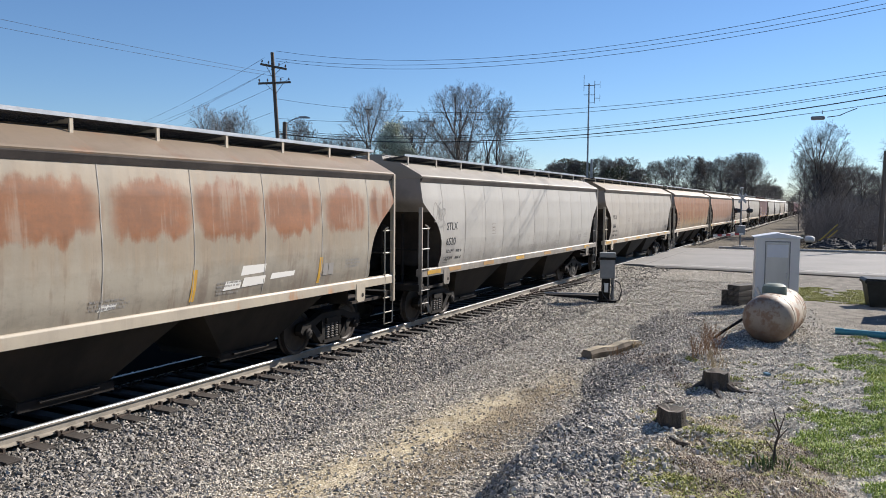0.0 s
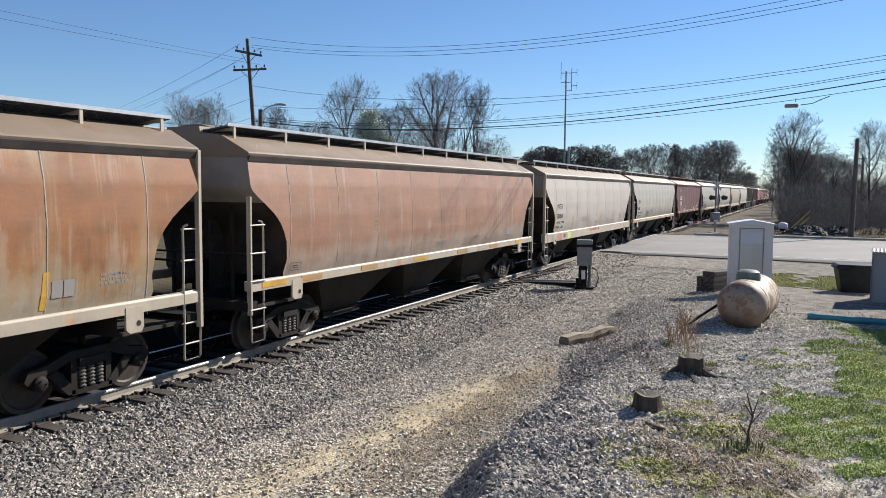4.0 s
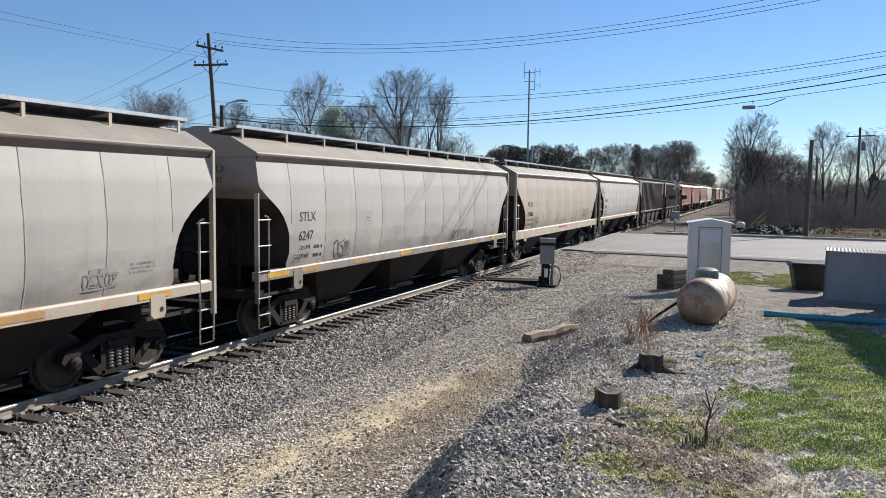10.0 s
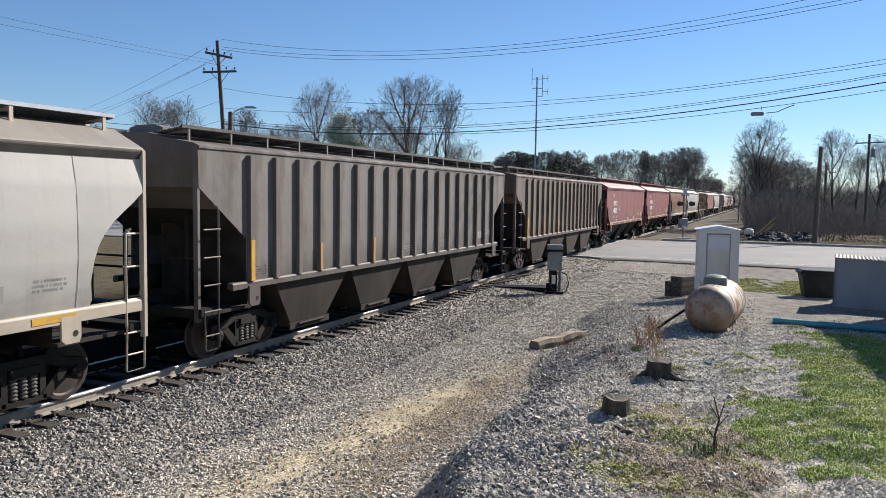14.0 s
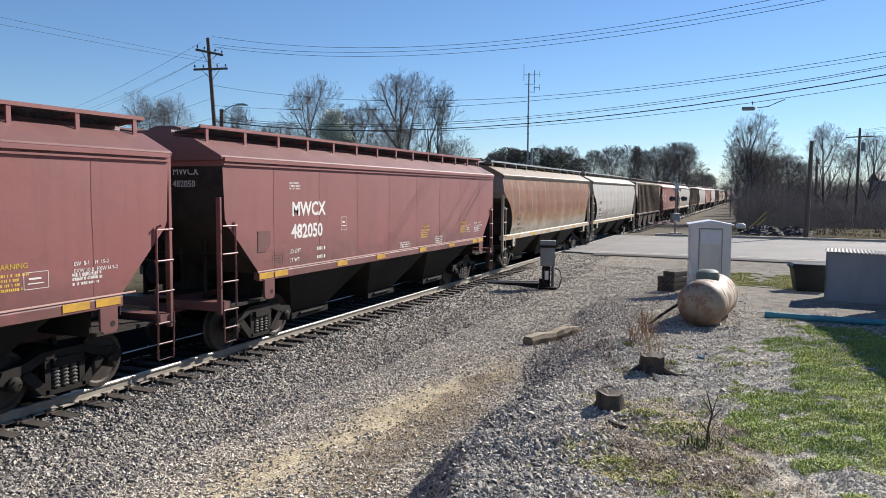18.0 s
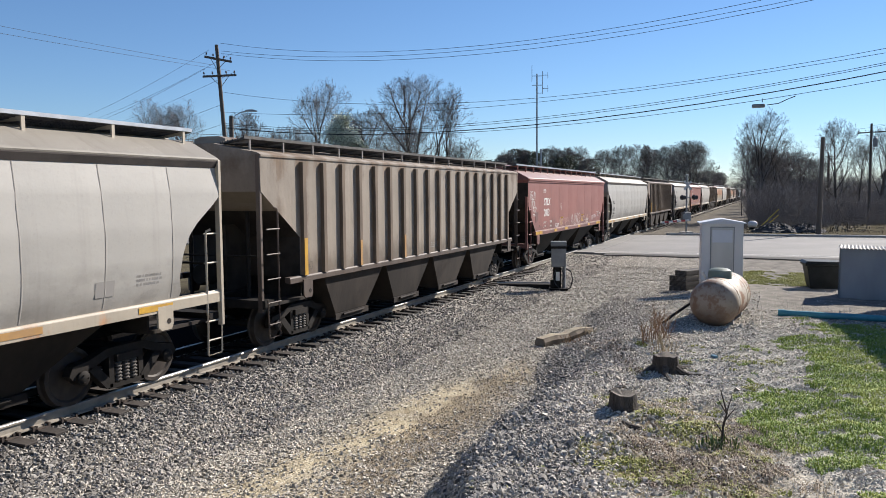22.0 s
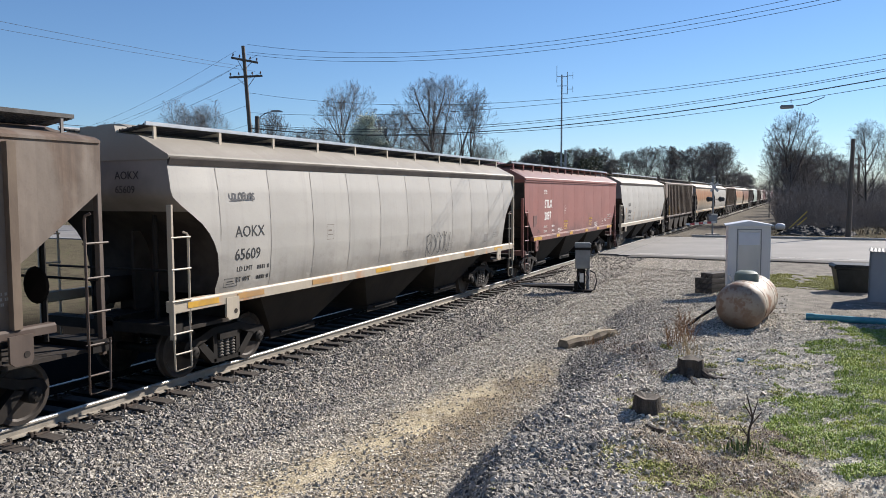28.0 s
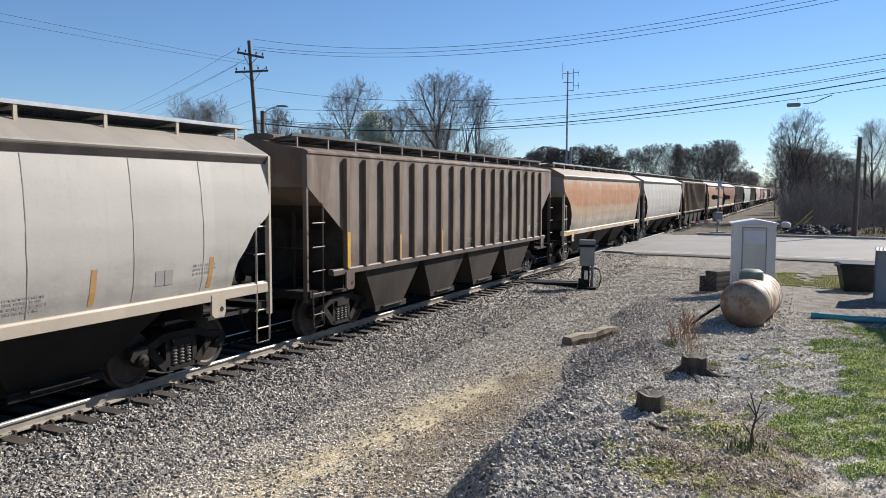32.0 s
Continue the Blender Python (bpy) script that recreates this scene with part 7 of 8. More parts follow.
def grow(seed, height, width, depth, limbs=7, rad=0.24, low=0.22, up=0.35):
    """Branches of a bare tree as (path, radii, level): ascending limbs off a trunk, forking into twigs that fill a rounded crown."""
    rng = random.Random(seed)
    out = []
    mid = Vector((0, 0, height * (low + 1.0) * 0.52))
    reach = Vector((width / 2, width / 2, height * (1.04 - low) * 0.5))

    def room(p, d):
        """How far the crown goes on from a place in a direction."""
        q = Vector(((p.x - mid.x) / reach.x, (p.y - mid.y) / reach.y, (p.z - mid.z) / reach.z))
        e = Vector((d.x / reach.x, d.y / reach.y, d.z / reach.z))
        a, b, c = e.dot(e), q.dot(e), q.dot(q) - 1
        k = b * b - a * c
        return max(0.0, (-b + math.sqrt(k)) / a) if k > 0 else 0.0

    def turned(d, angle, spin):
        u = Matrix.Rotation(spin, 3, d) @ d.orthogonal().normalized()
        return (d * math.cos(angle) + u * math.sin(angle)).normalized()

    def branch(p, d, length, r, level):
        pts, rs = [p], [r]
        steps = (7, 6, 5, 3, 2, 2)[level]
        tip = max(r * (0.28 if level else 0.10), 0.003)
        q, e = p, d
        for i in range(steps):
            e = (e + Vector((rng.gauss(0, 1), rng.gauss(0, 1), rng.gauss(0, 1))) * (0.04, 0.06, 0.08, 0.10, 0.12, 0.2)[level] + Vector((0, 0, (0.0, up * 0.28, up * 0.22, 0.05, 0.02, 0.0)[level]))).normalized()
            q = q + e * length / steps
            pts.append(q)
            rs.append(r + (tip - r) * (i + 1) / steps)
        out.append((pts, rs, level))
        if level >= depth:
            return
        n = (limbs, 8, 7, 5, 4)[level] + rng.choice((-1, 0, 0, 1))
        spin = rng.uniform(0, 6.28)
        for k in range(n):
            f = (low if level == 0 else 0.22) + (1 - (low if level == 0 else 0.22)) * (k + rng.uniform(0.2, 0.9)) / n
            f = min(f, 1.0)
            at = f * steps
            a = min(int(at), steps - 1)
            o = pts[a].lerp(pts[a + 1], at - a)
            way = (pts[a + 1] - pts[a]).normalized()
            spin += 2.4 + rng.uniform(-0.5, 0.5)
            ang = rng.uniform(0.55, 0.95) * (1.15 - 0.45 * f if level == 0 else 0.9)
            nd = turned(way, ang, spin)
            want = length * rng.uniform(0.42, 0.66) * (1.25 - 0.5 * f) if level else height * rng.uniform(0.5, 0.75)
            l = min(want, room(o, nd) * rng.uniform(0.70, 1.04) if level < 2 else room(o, nd) * rng.uniform(0.75, 1.1) + height * 0.03)
            if l > height * 0.012:
                branch(o, nd, l, max(rad * 0.34, (rs[a] + (rs[a + 1] - rs[a]) * (at - a)) * 0.55) if level == 0 else (rs[a] + (rs[a + 1] - rs[a]) * (at - a)) * 0.52, level + 1)

    branch(Vector((0, 0, -0.3)), Vector((0, 0, 1)), height * 0.80, rad, 0)
    return out


def bare_tree(seed, height, width, depth=4, limbs=9, label="bare deciduous tree with fine grey twigs", rad=0.26, twig=0.0085, low=0.22, up=0.35):
    tree = thing("tree", label, "tree", None, "trees")
    t, c = Shape(), Shape()
    for path, radii, level in grow(seed, height, width, depth, limbs, rad, low, up):
        if level < 2:
            t.tube(path, radii, 7 if level == 0 else 5, False)
        else:
            c.tube(path, [max(r, twig) for r in radii], 3, False)
    place("trunk", t.mesh("trunk", True, recalc=False), BARK, tree)
    place("crown", c.mesh("crown", False, recalc=False), TWIG, tree)
    return tree


T1 = bare_tree(3, 15.2, 11.5, 4, 12, "large bare tree with a spreading crown of grey twigs", 0.34, 0.0085, 0.12, 0.55)
T2 = bare_tree(8, 14.0, 8.5, 4, 10, low=0.16, up=0.5)
T3 = bare_tree(15, 12.0, 8.0, 4, 10, twig=0.010, low=0.12, up=0.4)
T4 = bare_tree(21, 15.0, 6.5, 4, 10, "slender bare tree with upright grey twigs", 0.20, low=0.2, up=0.8)
T5 = bare_tree(27, 13.0, 9.0, 4, 12, "dense bare tree with a rounded grey-brown crown", 0.26, 0.0135, 0.08, 0.45)
T6 = bare_tree(34, 13.0, 8.0, 4, 12, "dense bare tree with a rounded grey-brown crown", 0.24, 0.0135, 0.07, 0.6)


def set_tree(src, x, y, s=1.0, turn=0.0, wide=1.0, z=None):
    z = float(ground_z(x, y)) if z is None else z
    return copy_thing(src, Matrix.LocRotScale((x, y, z), Euler((0, 0, radians(turn))), (s * wide, s * wide, s)))


def move_tree(src, x, y, s=1.0, turn=0.0):
    src.matrix_basis = Matrix.LocRotScale((x, y, float(ground_z(x, y))), Euler((0, 0, radians(turn))), (s, s, s))


TOPS = {T1: (16.0, 12.0), T2: (14.0, 8.5), T3: (12.0, 8.0), T4: (15.0, 6.5), T5: (13.4, 9.4), T6: (13.4, 8.4)}


def tree_to(src, x, y, top, turn, width):
    """A copy with a given height and width of crown."""
    tall, broad = TOPS[src]
    s = (top + 0.3) / tall
    set_tree(src, x, y, s, turn, 1.28 * width / (broad * s))


# behind the train
for x, y, top, width, src in (
        (71, 32.9, 15.4, 9.6, T1), (70, 29.0, 13.6, 3.2, T4), (74, 45.6, 15.0, 6.6, T2), (66, 62.6, 13.6, 5.2, T4), (64, 56.9, 12.8, 4.2, T4), (60, 45.7, 10.4, 4.6, T3),
        (80, 54.2, 11.2, 6.5, T3), (82, 44.2, 12.8, 7.0, T3), (78, 37.6, 10.4, 6.0, T3), (84, 64.0, 11.0, 6.0, T2), (80, 31.5, 9.2, 5.0, T4), (62, 69.0, 10.5, 5.0, T3),
        # mixed trees along the far side of the railway
        (118, 39.0, 9.8, 5.2, T5), (120, 37.2, 10.3, 4.8, T6), (122, 32.6, 10.5, 6.0, T5), (125, 29.6, 10.7, 6.4, T6), (119, 25.9, 8.6, 4.0, T5),
        (165, 28.8, 12.7, 7.8, T5), (170, 26.0, 13.3, 7.8, T6), (180, 21.3, 13.4, 10.0, T5), (190, 17.6, 15.2, 11.0, T6), (200, 16.4, 13.5, 8.6, T5), (176, 24.0, 11.8, 8.0, T6),
        (240, 16.8, 9.4, 7.0, T5), (262, 16.6, 9.0, 7.0, T6), (290, 17.0, 10.0, 8.0, T5),
        # this side of the railway, beyond the road
        (96, 0.6, 11.6, 5.6, T2), (99, 2.2, 9.3, 4.2, T2), (112, -7.9, 11.6, 5.6, T2), (118, -13.6, 11.4, 6.0, T1), (116, -10.8, 9.6, 4.0, T4), (125, -4.4, 7.6, 4.4, T3),
        (101, 0.9, 7.2, 5.0, T3), (97, -1.2, 8.4, 5.4, T2), (98, 1.4, 8.0, 5.0, T3), (108, -3.4, 7.8, 5.0, T3), (115, -6.2, 7.2, 5.0, T3), (122, -1.6, 8.5, 5.0, T6), (136, -0.5, 9.0, 6.0, T5), (150, -0.6, 9.0, 6.0, T6), (175, 0.0, 9.5, 6.0, T4), (205, 0.0, 10.0, 7.0, T5), (128, -19.0, 12.0, 6.5, T2)):
    tree_to(src, x, y, top, (x * 37 + y * 11) % 360, width)
move_tree(T1, 240, -1.5, 0.6, 10)
move_tree(T2, 332, 19.0, 0.8, 50)
move_tree(T3, 262, 22.0, 0.8, 90)
move_tree(T4, 250, -4.0, 0.7, 140)
move_tree(T5, 196, 20.5, 1.0, 75)
move_tree(T6, 158, 31.5, 0.9, 200)
# dark dead trunks beside the large tree
for x, y, top, lean in ((69.5, 29.9, 9.6, 0.35), (69.8, 29.2, 9.9, 0.15)):
    snag = thing("dead_tree", "dark leaning dead trunk without twigs", "tree", (x, y, -0.4), "dead trunks")
    part("trunk", Shape().tube([(0, -0.5 * lean, 0), (0.1, lean * 0.2, top * 0.5), (0.15, lean * 0.5, top * 0.8), (0.1, lean, top)], [0.15, 0.12, 0.08, 0.04], 7), STUMP_BARK, snag)
    part("branch", Shape().tube([(0.1, lean * 0.4, top * 0.72), (0.1, lean - 0.35, top * 0.84), (0.1, lean - 0.3, top * 0.95)], [0.05, 0.04, 0.015], 5), STUMP_BARK, snag)

# flowering tree with a pale crown
flower = thing("flowering_tree", "small tree with pale greenish-white spring blossom", "tree", (66.0, 38.4, -0.3))
t, c, b = Shape(), Shape(), Shape()
rng = random.Random(77)
for path, radii, level in grow(33, 10.6, 5.4, 4, 9, 0.16, 0.15, 0.5):
    (t if level < 2 else c).tube(path, [max(r, 0.012) for r in radii], 5 if level < 2 else 3, False)
    if level >= 3:
        for p in path[1:]:
            for q in range(3):
                o = p + Vector((rng.gauss(0, 0.22), rng.gauss(0, 0.22), rng.gauss(0, 0.18)))
                a = Vector((rng.uniform(-1, 1), rng.uniform(-1, 1), rng.uniform(-1, 1))).normalized() * 0.085
                e = a.orthogonal().normalized() * 0.085
                n = len(b.v)
                b.v += [tuple(o - a), tuple(o + e), tuple(o + a), tuple(o - e)]
                b.f.append((n, n + 1, n + 2, n + 3))
place("trunk", t.mesh("trunk", True, recalc=False), BARK, flower)
place("crown", c.mesh("crown", False, recalc=False), TWIG, flower)
place("blossom", b.mesh("blossom", False, recalc=False), BLOSSOM, flower)


def thicket(name, label, spots, seed, material, tall, thick=1.0):
    """Bare scrub: many bent stems that fork into fine twigs, in one mesh."""
    rng = random.Random(seed)
    v, f = [], []

    def stem(p, d, l, r, level):
        bend = Vector((rng.gauss(0, 0.16), rng.gauss(0, 0.16), 0.06))
        end = p + d * l + bend * l
        n = len(v)
        u = d.orthogonal().normalized()
        w = d.cross(u)
        for q, rr in ((p, r), (end, r * 0.55)):
            for k in range(3):
                a = k * 2.094
                o = q + (u * math.cos(a) + w * math.sin(a)) * rr
                v.append((o.x, o.y, o.z))
        for k in range(3):
            f.append((n + k, n + (k + 1) % 3, n + (k + 1) % 3 + 3, n + k + 3))
        if level < 3:
            for k in range(rng.choice((2, 3))):
                q = p.lerp(end, 1.0 if k == 0 else rng.uniform(0.4, 1.0))
                nd = (d + Vector((rng.gauss(0, 0.45), rng.gauss(0, 0.45), rng.uniform(-0.1, 0.3)))).normalized()
                stem(q, nd, l * rng.uniform(0.55, 0.85), max(r * 0.6, 0.006 * thick), level + 1)

    for x, y, h in spots:
        p = Vector((x, y, float(ground_z(x, y)) - 0.1))
        stem(p, Vector((rng.gauss(0, 0.25), rng.gauss(0, 0.25), 1)).normalized(), h * 0.38, (0.013 + 0.010 * h / tall) * thick, 0)
    me = bpy.data.meshes.new(name)
    me.from_pydata(v, [], f)
    return tagged(place(name, me, material), label, "scrub", kind="stuff")


rng = random.Random(9)
spots = []
for k in range(6000):
    y = rng.uniform(-26, 2.0)
    x0 = 74 + 0.35 * abs(y + 2) + (3 if y < -5 else 0)
    x = x0 + abs(rng.gauss(0, 14))
    y = min(y, 0.022 * x - 0.2)
    edge = min(1.0, max(0.15, (x - x0) / 9))
    hump = 1.0 if y > -3.2 else 0.62
    spots.append((x, y, rng.uniform(1.2, 4.8) * edge * hump + 0.4))
thicket("scrub", "dense bare brown scrub beyond the road", spots, 3, SCRUB, 7.0)
spots = []
for k in range(2200):
    x = rng.uniform(105, 330)
    y = 16.5 + abs(rng.gauss(0, 7)) + (12 * smooth_step(150, 105, x) if x < 150 else 0)
    spots.append((x, float(y), rng.uniform(1.8, 5.0)))
thicket("woods", "bare brown woods along the far side of the railway", spots, 5, SCRUB, 9.0, 1.6)
spots = [(rng.uniform(58, 95), rng.uniform(26, 75), rng.uniform(1.0, 4.0)) for k in range(500)]
thicket("hedgerow", "bare brown hedgerow behind the railway", spots, 6, SCRUB, 6.0)
spots = [(rng.uniform(180, 420), rng.uniform(-45, 8), rng.uniform(3, 9)) for k in range(1000)]
spots = [(x, min(y, 0.02 * x - 3), h) for x, y, h in spots]
thicket("far_woods", "distant bare woods", spots, 7, SCRUB, 9.0, 2.5)

spots = [(rng.uniform(230, 420), rng.uniform(-150, -6), rng.uniform(6, 12)) for k in range(1100)]
thicket("wooded_rise", "distant bare woods behind the scrub", spots, 11, SCRUB, 12.0, 4.5)
spots = [(rng.uniform(870, 960), rng.uniform(-40, 70), rng.uniform(8, 18)) for k in range(600)]
thicket("horizon_woods", "bare woods at the end of the straight line", spots, 8, SCRUB, 18.0, 5.0)

# evergreens in the far tree line
def evergreen(x, y, h, seed):
    rng = random.Random(seed)
    tree = thing("evergreen_tree", "dark green cedar in the far tree line", "tree", (x, y, float(ground_z(x, y))), "cedars")
    part("trunk", Shape().tube([(0, 0, -0.2), (0, 0, h * 0.9)], [0.18, 0.04], 6), BARK, tree)
    v, f = [], []
    for k in range(2200):
        z = rng.uniform(0.08, 1.0)
        a = rng.uniform(0, 6.283)
        lobes = 0.8 + 0.22 * math.sin(3 * a + seed + 7 * z) + 0.18 * math.sin(11 * z + 2 * a + 2.3 * seed)
        r = (1 - z) ** 0.45 * h * 0.36 * lobes * math.sqrt(rng.uniform(0.1, 1)) + 0.1
        o = Vector((r * math.cos(a), r * math.sin(a), z * h))
        d = Vector((math.cos(a), math.sin(a), rng.uniform(-0.2, 0.7))).normalized() * rng.uniform(0.3, 0.6)
        e = d.cross(Vector((rng.uniform(-1, 1), rng.uniform(-1, 1), 1))).normalized() * 0.12
        n = len(v)
        v += [tuple(o - e), tuple(o + e), tuple(o + d)]
        f.append((n, n + 1, n + 2))
    me = bpy.data.meshes.new("foliage")
    me.from_pydata(v, [], f)
    place("foliage", me, EVERGREEN, tree)


for k, (x, y, h) in enumerate(((120, 38.2, 10.6), (122, 36.0, 10.2), (118, 34.0, 9.8), (121, 40.2, 9.8), (124, 32.4, 9.4), (117, 28.6, 9.2), (122, 26.6, 8.8), (119, 30.6, 8.9), (126, 42.6, 9.6), (128, 35.2, 10.9), (127, 29.8, 9.9), (129, 39.4, 10.8), (126, 45.0, 9.2))):
    evergreen(x, y, h, k)


# ---- gravel, weeds and grass ----
def scatter_stones(name, label, xs, ys, sizes, material, seed, chunky=True, worn=False):
    """Broken stones in one mesh: jittered angular lumps half sunk in the ground."""
    rs = np.random.RandomState(seed)
    if chunky:
        ico = np.array([(x, y, z) for x in (-1, 1) for y in (-1, 1) for z in (-1, 1)]) * 0.68
        tri = np.array([(0, 1, 3), (0, 3, 2), (4, 6, 7), (4, 7, 5), (0, 4, 5), (0, 5, 1), (2, 3, 7), (2, 7, 6), (0, 2, 6), (0, 6, 4), (1, 5, 7), (1, 7, 3)])
    else:
        ico = np.array([(1, 0, 0), (-1, 0, 0), (0, 1, 0), (0, -1, 0), (0, 0, 1), (0, 0, -1)], float)
        tri = np.array([(0, 2, 4), (2, 1, 4), (1, 3, 4), (3, 0, 4), (2, 0, 5), (1, 2, 5), (3, 1, 5), (0, 3, 5)])
    if worn:
        # each face of the block raised to a point, for a rounder stone
        block = [(0, 1, 3, 2), (4, 6, 7, 5), (0, 4, 5, 1), (2, 3, 7, 6), (0, 2, 6, 4), (1, 5, 7, 3)]
        ico = np.concatenate([ico * 0.90, np.array([ico[list(q)].mean(0) * 1.45 for q in block])])
        tri = np.array([(q[i], q[(i + 1) % 4], 8 + k) for k, q in enumerate(block) for i in range(4)])
    m = len(ico)
    n = len(xs)
    a = rs.uniform(0, 2 * np.pi, (n, 3))
    ca, sa = np.cos(a), np.sin(a)
    one, zero = np.ones(n), np.zeros(n)
    rz = np.stack([ca[:, 0], -sa[:, 0], zero, sa[:, 0], ca[:, 0], zero, zero, zero, one], 1).reshape(n, 3, 3)
    rx = np.stack([one, zero, zero, zero, ca[:, 1], -sa[:, 1], zero, sa[:, 1], ca[:, 1]], 1).reshape(n, 3, 3)
    rot = rz @ rx
    rag = 0.75 if worn else 1.0
    pts = ico[None] * rs.uniform(1 - 0.35 * rag, 1 + 0.25 * rag, (n, m, 1)) * rs.uniform(0.50, 1.25, (n, 1, 3)) + rs.uniform(-0.15, 0.15, (n, m, 3)) * rag
    pts = np.einsum("nij,nkj->nki", rot, pts) * np.asarray(sizes)[:, None, None]
    z = ground_z(xs, ys) + np.asarray(sizes) * rs.uniform(0.0, 0.45, n)
    pts += np.stack([xs, ys, z], 1)[:, None]
    faces = (tri[None] + m * np.arange(n)[:, None, None]).reshape(-1, 3)
    me = bpy.data.meshes.new(name)
    me.vertices.add(n * m)
    me.vertices.foreach_set("co", pts.reshape(-1).astype(np.float32))
    me.loops.add(len(faces) * 3)
    me.loops.foreach_set("vertex_index", faces.reshape(-1).astype(np.int32))
    me.polygons.add(len(faces))
    me.polygons.foreach_set("loop_start", (np.arange(len(faces)) * 3).astype(np.int32))
    me.update(calc_edges=True)
    me.validate()
    if worn:
        me.shade_smooth()
        me.set_sharp_from_angle(angle=radians(30))
    else:
        me.shade_flat()
    return tagged(place(name, me, material), label, "gravel", kind="stuff")


def stone_mat(name, dark, mid, light):
    m = mat(name, mid, 0.85)
    n = Nodes(m)
    c = n.ramp(n.island(), [(0.0, dark), (0.45, mid), (1.0, light)])
    fine = n.noise(n.coords(world=True), 60, 3)
    n.colour(n.mix(n.math("MULTIPLY", n.step(fine, 0.4, 0.7), 0.4), c, tuple(x * 0.6 for x in mid)))
    n.bump(fine, 0.5, 0.006)
    return m


BALLAST = stone_mat("ballast_stone", (0.054, 0.049, 0.042), (0.178, 0.163, 0.140), (0.47, 0.436, 0.385))
YARD_STONE = stone_mat("yard_gravel", (0.168, 0.149, 0.118), (0.459, 0.414, 0.334), (0.785, 0.721, 0.597))
DRIVE_STONE = stone_mat("drive_gravel", (0.255, 0.232, 0.188), (0.612, 0.562, 0.465), (0.836, 0.776, 0.658))
BANK_STONE = stone_mat("bank_stone", (0.133, 0.117, 0.094), (0.439, 0.393, 0.320), (0.745, 0.682, 0.569))
# bank stones again, darkened to carry the shade of the slope
SLOPE_SHADE_STONE = stone_mat("slope_shade_stone", (0.056, 0.053, 0.047), (0.204, 0.189, 0.164), (0.510, 0.473, 0.404))
COBBLE = stone_mat("cobble_stone", (0.133, 0.121, 0.102), (0.326, 0.298, 0.249), (0.632, 0.582, 0.489))

rs = np.random.RandomState(12)


def area(n, x0, x1, y0, y1, power=1.5):
    """Places that thin out with distance."""
    u = rs.uniform(0, 1, n)
    k = 1 - power
    x = (x0 ** k + u * (x1 ** k - x0 ** k)) ** (1 / k)
    return x, rs.uniform(y0, y1, n)


def patchy(x, y, size, seed):
    """Smooth value noise from 0 to 1 at three scales."""
    out = 0.0
    for k, amp in enumerate((0.55, 0.3, 0.15)):
        u, v = np.asarray(x) / size * 2 ** k + 13.7 * seed, np.asarray(y) / size * 2 ** k + 5.3 * seed
        i, j = np.floor(u), np.floor(v)
        fu, fv = u - i, v - j
        fu, fv = fu * fu * (3 - 2 * fu), fv * fv * (3 - 2 * fv)
        cell = lambda a, b: np.mod(np.sin(a * 127.1 + b * 311.7 + seed * 17.0 + k) * 43758.5453, 1.0)
        out = out + amp * ((cell(i, j) * (1 - fu) + cell(i + 1, j) * fu) * (1 - fv) + (cell(i, j + 1) * (1 - fu) + cell(i + 1, j + 1) * fu) * fv)
    return out


def spread(x, y, spots):
    """Sum of soft patches, long along the drive and short across it."""
    c, d = 0.925, 0.379
    return sum(w * np.exp(-(((x - a) * c + (y - b) * d) / rx) ** 2 - (((x - a) * d - (y - b) * c) / ry) ** 2) for a, b, rx, ry, w in spots)


# ballast on and beside the track
x, y = area(46000, 4.0, 41.0, 7.0, 12.3, 1.7)
d = np.abs(y - TRACK_Y)
keep = (np.abs(d - 0.755) > 0.10) & ((d > 1.32) | (y < TRACK_Y - 0.76) & (rs.uniform(0, 1, len(x)) < 0.8))
x, y = x[keep], y[keep]
scatter_stones("ballast", "grey crushed stone ballast along the track", x, y, rs.uniform(0.017, 0.040, len(x)), BALLAST, 1, True, True)
# open yard
x, y = area(92000, 4.5, 36.0, 2.4, 8.4, 1.5)
beaten = np.exp(-((y - (6.32 - 0.09 * x)) / 0.55) ** 2) * (1 - smooth_step(12, 17, x)) * (0.55 + 0.9 * patchy(x, y, 0.6, 21))
earthy = np.exp(-((y - 4.55) / 0.5) ** 2) * (1 - smooth_step(13, 16.5, x)) * (0.35 + 0.8 * patchy(x, y, 0.5, 22))
keep = rs.uniform(0, 1, len(x)) > np.minimum(0.9 * beaten + 0.75 * earthy, 0.9)
x, y = x[keep], y[keep]
scatter_stones("yard_gravel", "loose pale grey gravel of the yard", x, y, rs.uniform(0.010, 0.027, len(x)), YARD_STONE, 2)
# coarse stones on the bank
x, y = area(76000, 5.5, 26.0, 0.2, 4.8, 1.7)
b = bank(x, y)
toe = 3.45 + 0.105 * (x - 7)
keep = (b > 0.02) & (rs.uniform(0, 1, len(x)) < 1 - 0.93 * (1 - smooth_step(toe - 2.3, toe - 1.3, y)))
x, y = x[keep], y[keep]
size = rs.uniform(0.014, 0.032, len(x)) * np.where(rs.uniform(0, 1, len(x)) < 0.14, 1.45, 1.0)
# stones on the slope take the colour with shade put into it
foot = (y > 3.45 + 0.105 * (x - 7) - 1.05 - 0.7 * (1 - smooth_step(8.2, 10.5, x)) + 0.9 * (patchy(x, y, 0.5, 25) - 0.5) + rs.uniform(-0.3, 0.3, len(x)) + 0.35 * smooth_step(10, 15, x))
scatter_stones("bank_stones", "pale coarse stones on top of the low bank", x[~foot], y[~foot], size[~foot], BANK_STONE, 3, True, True)
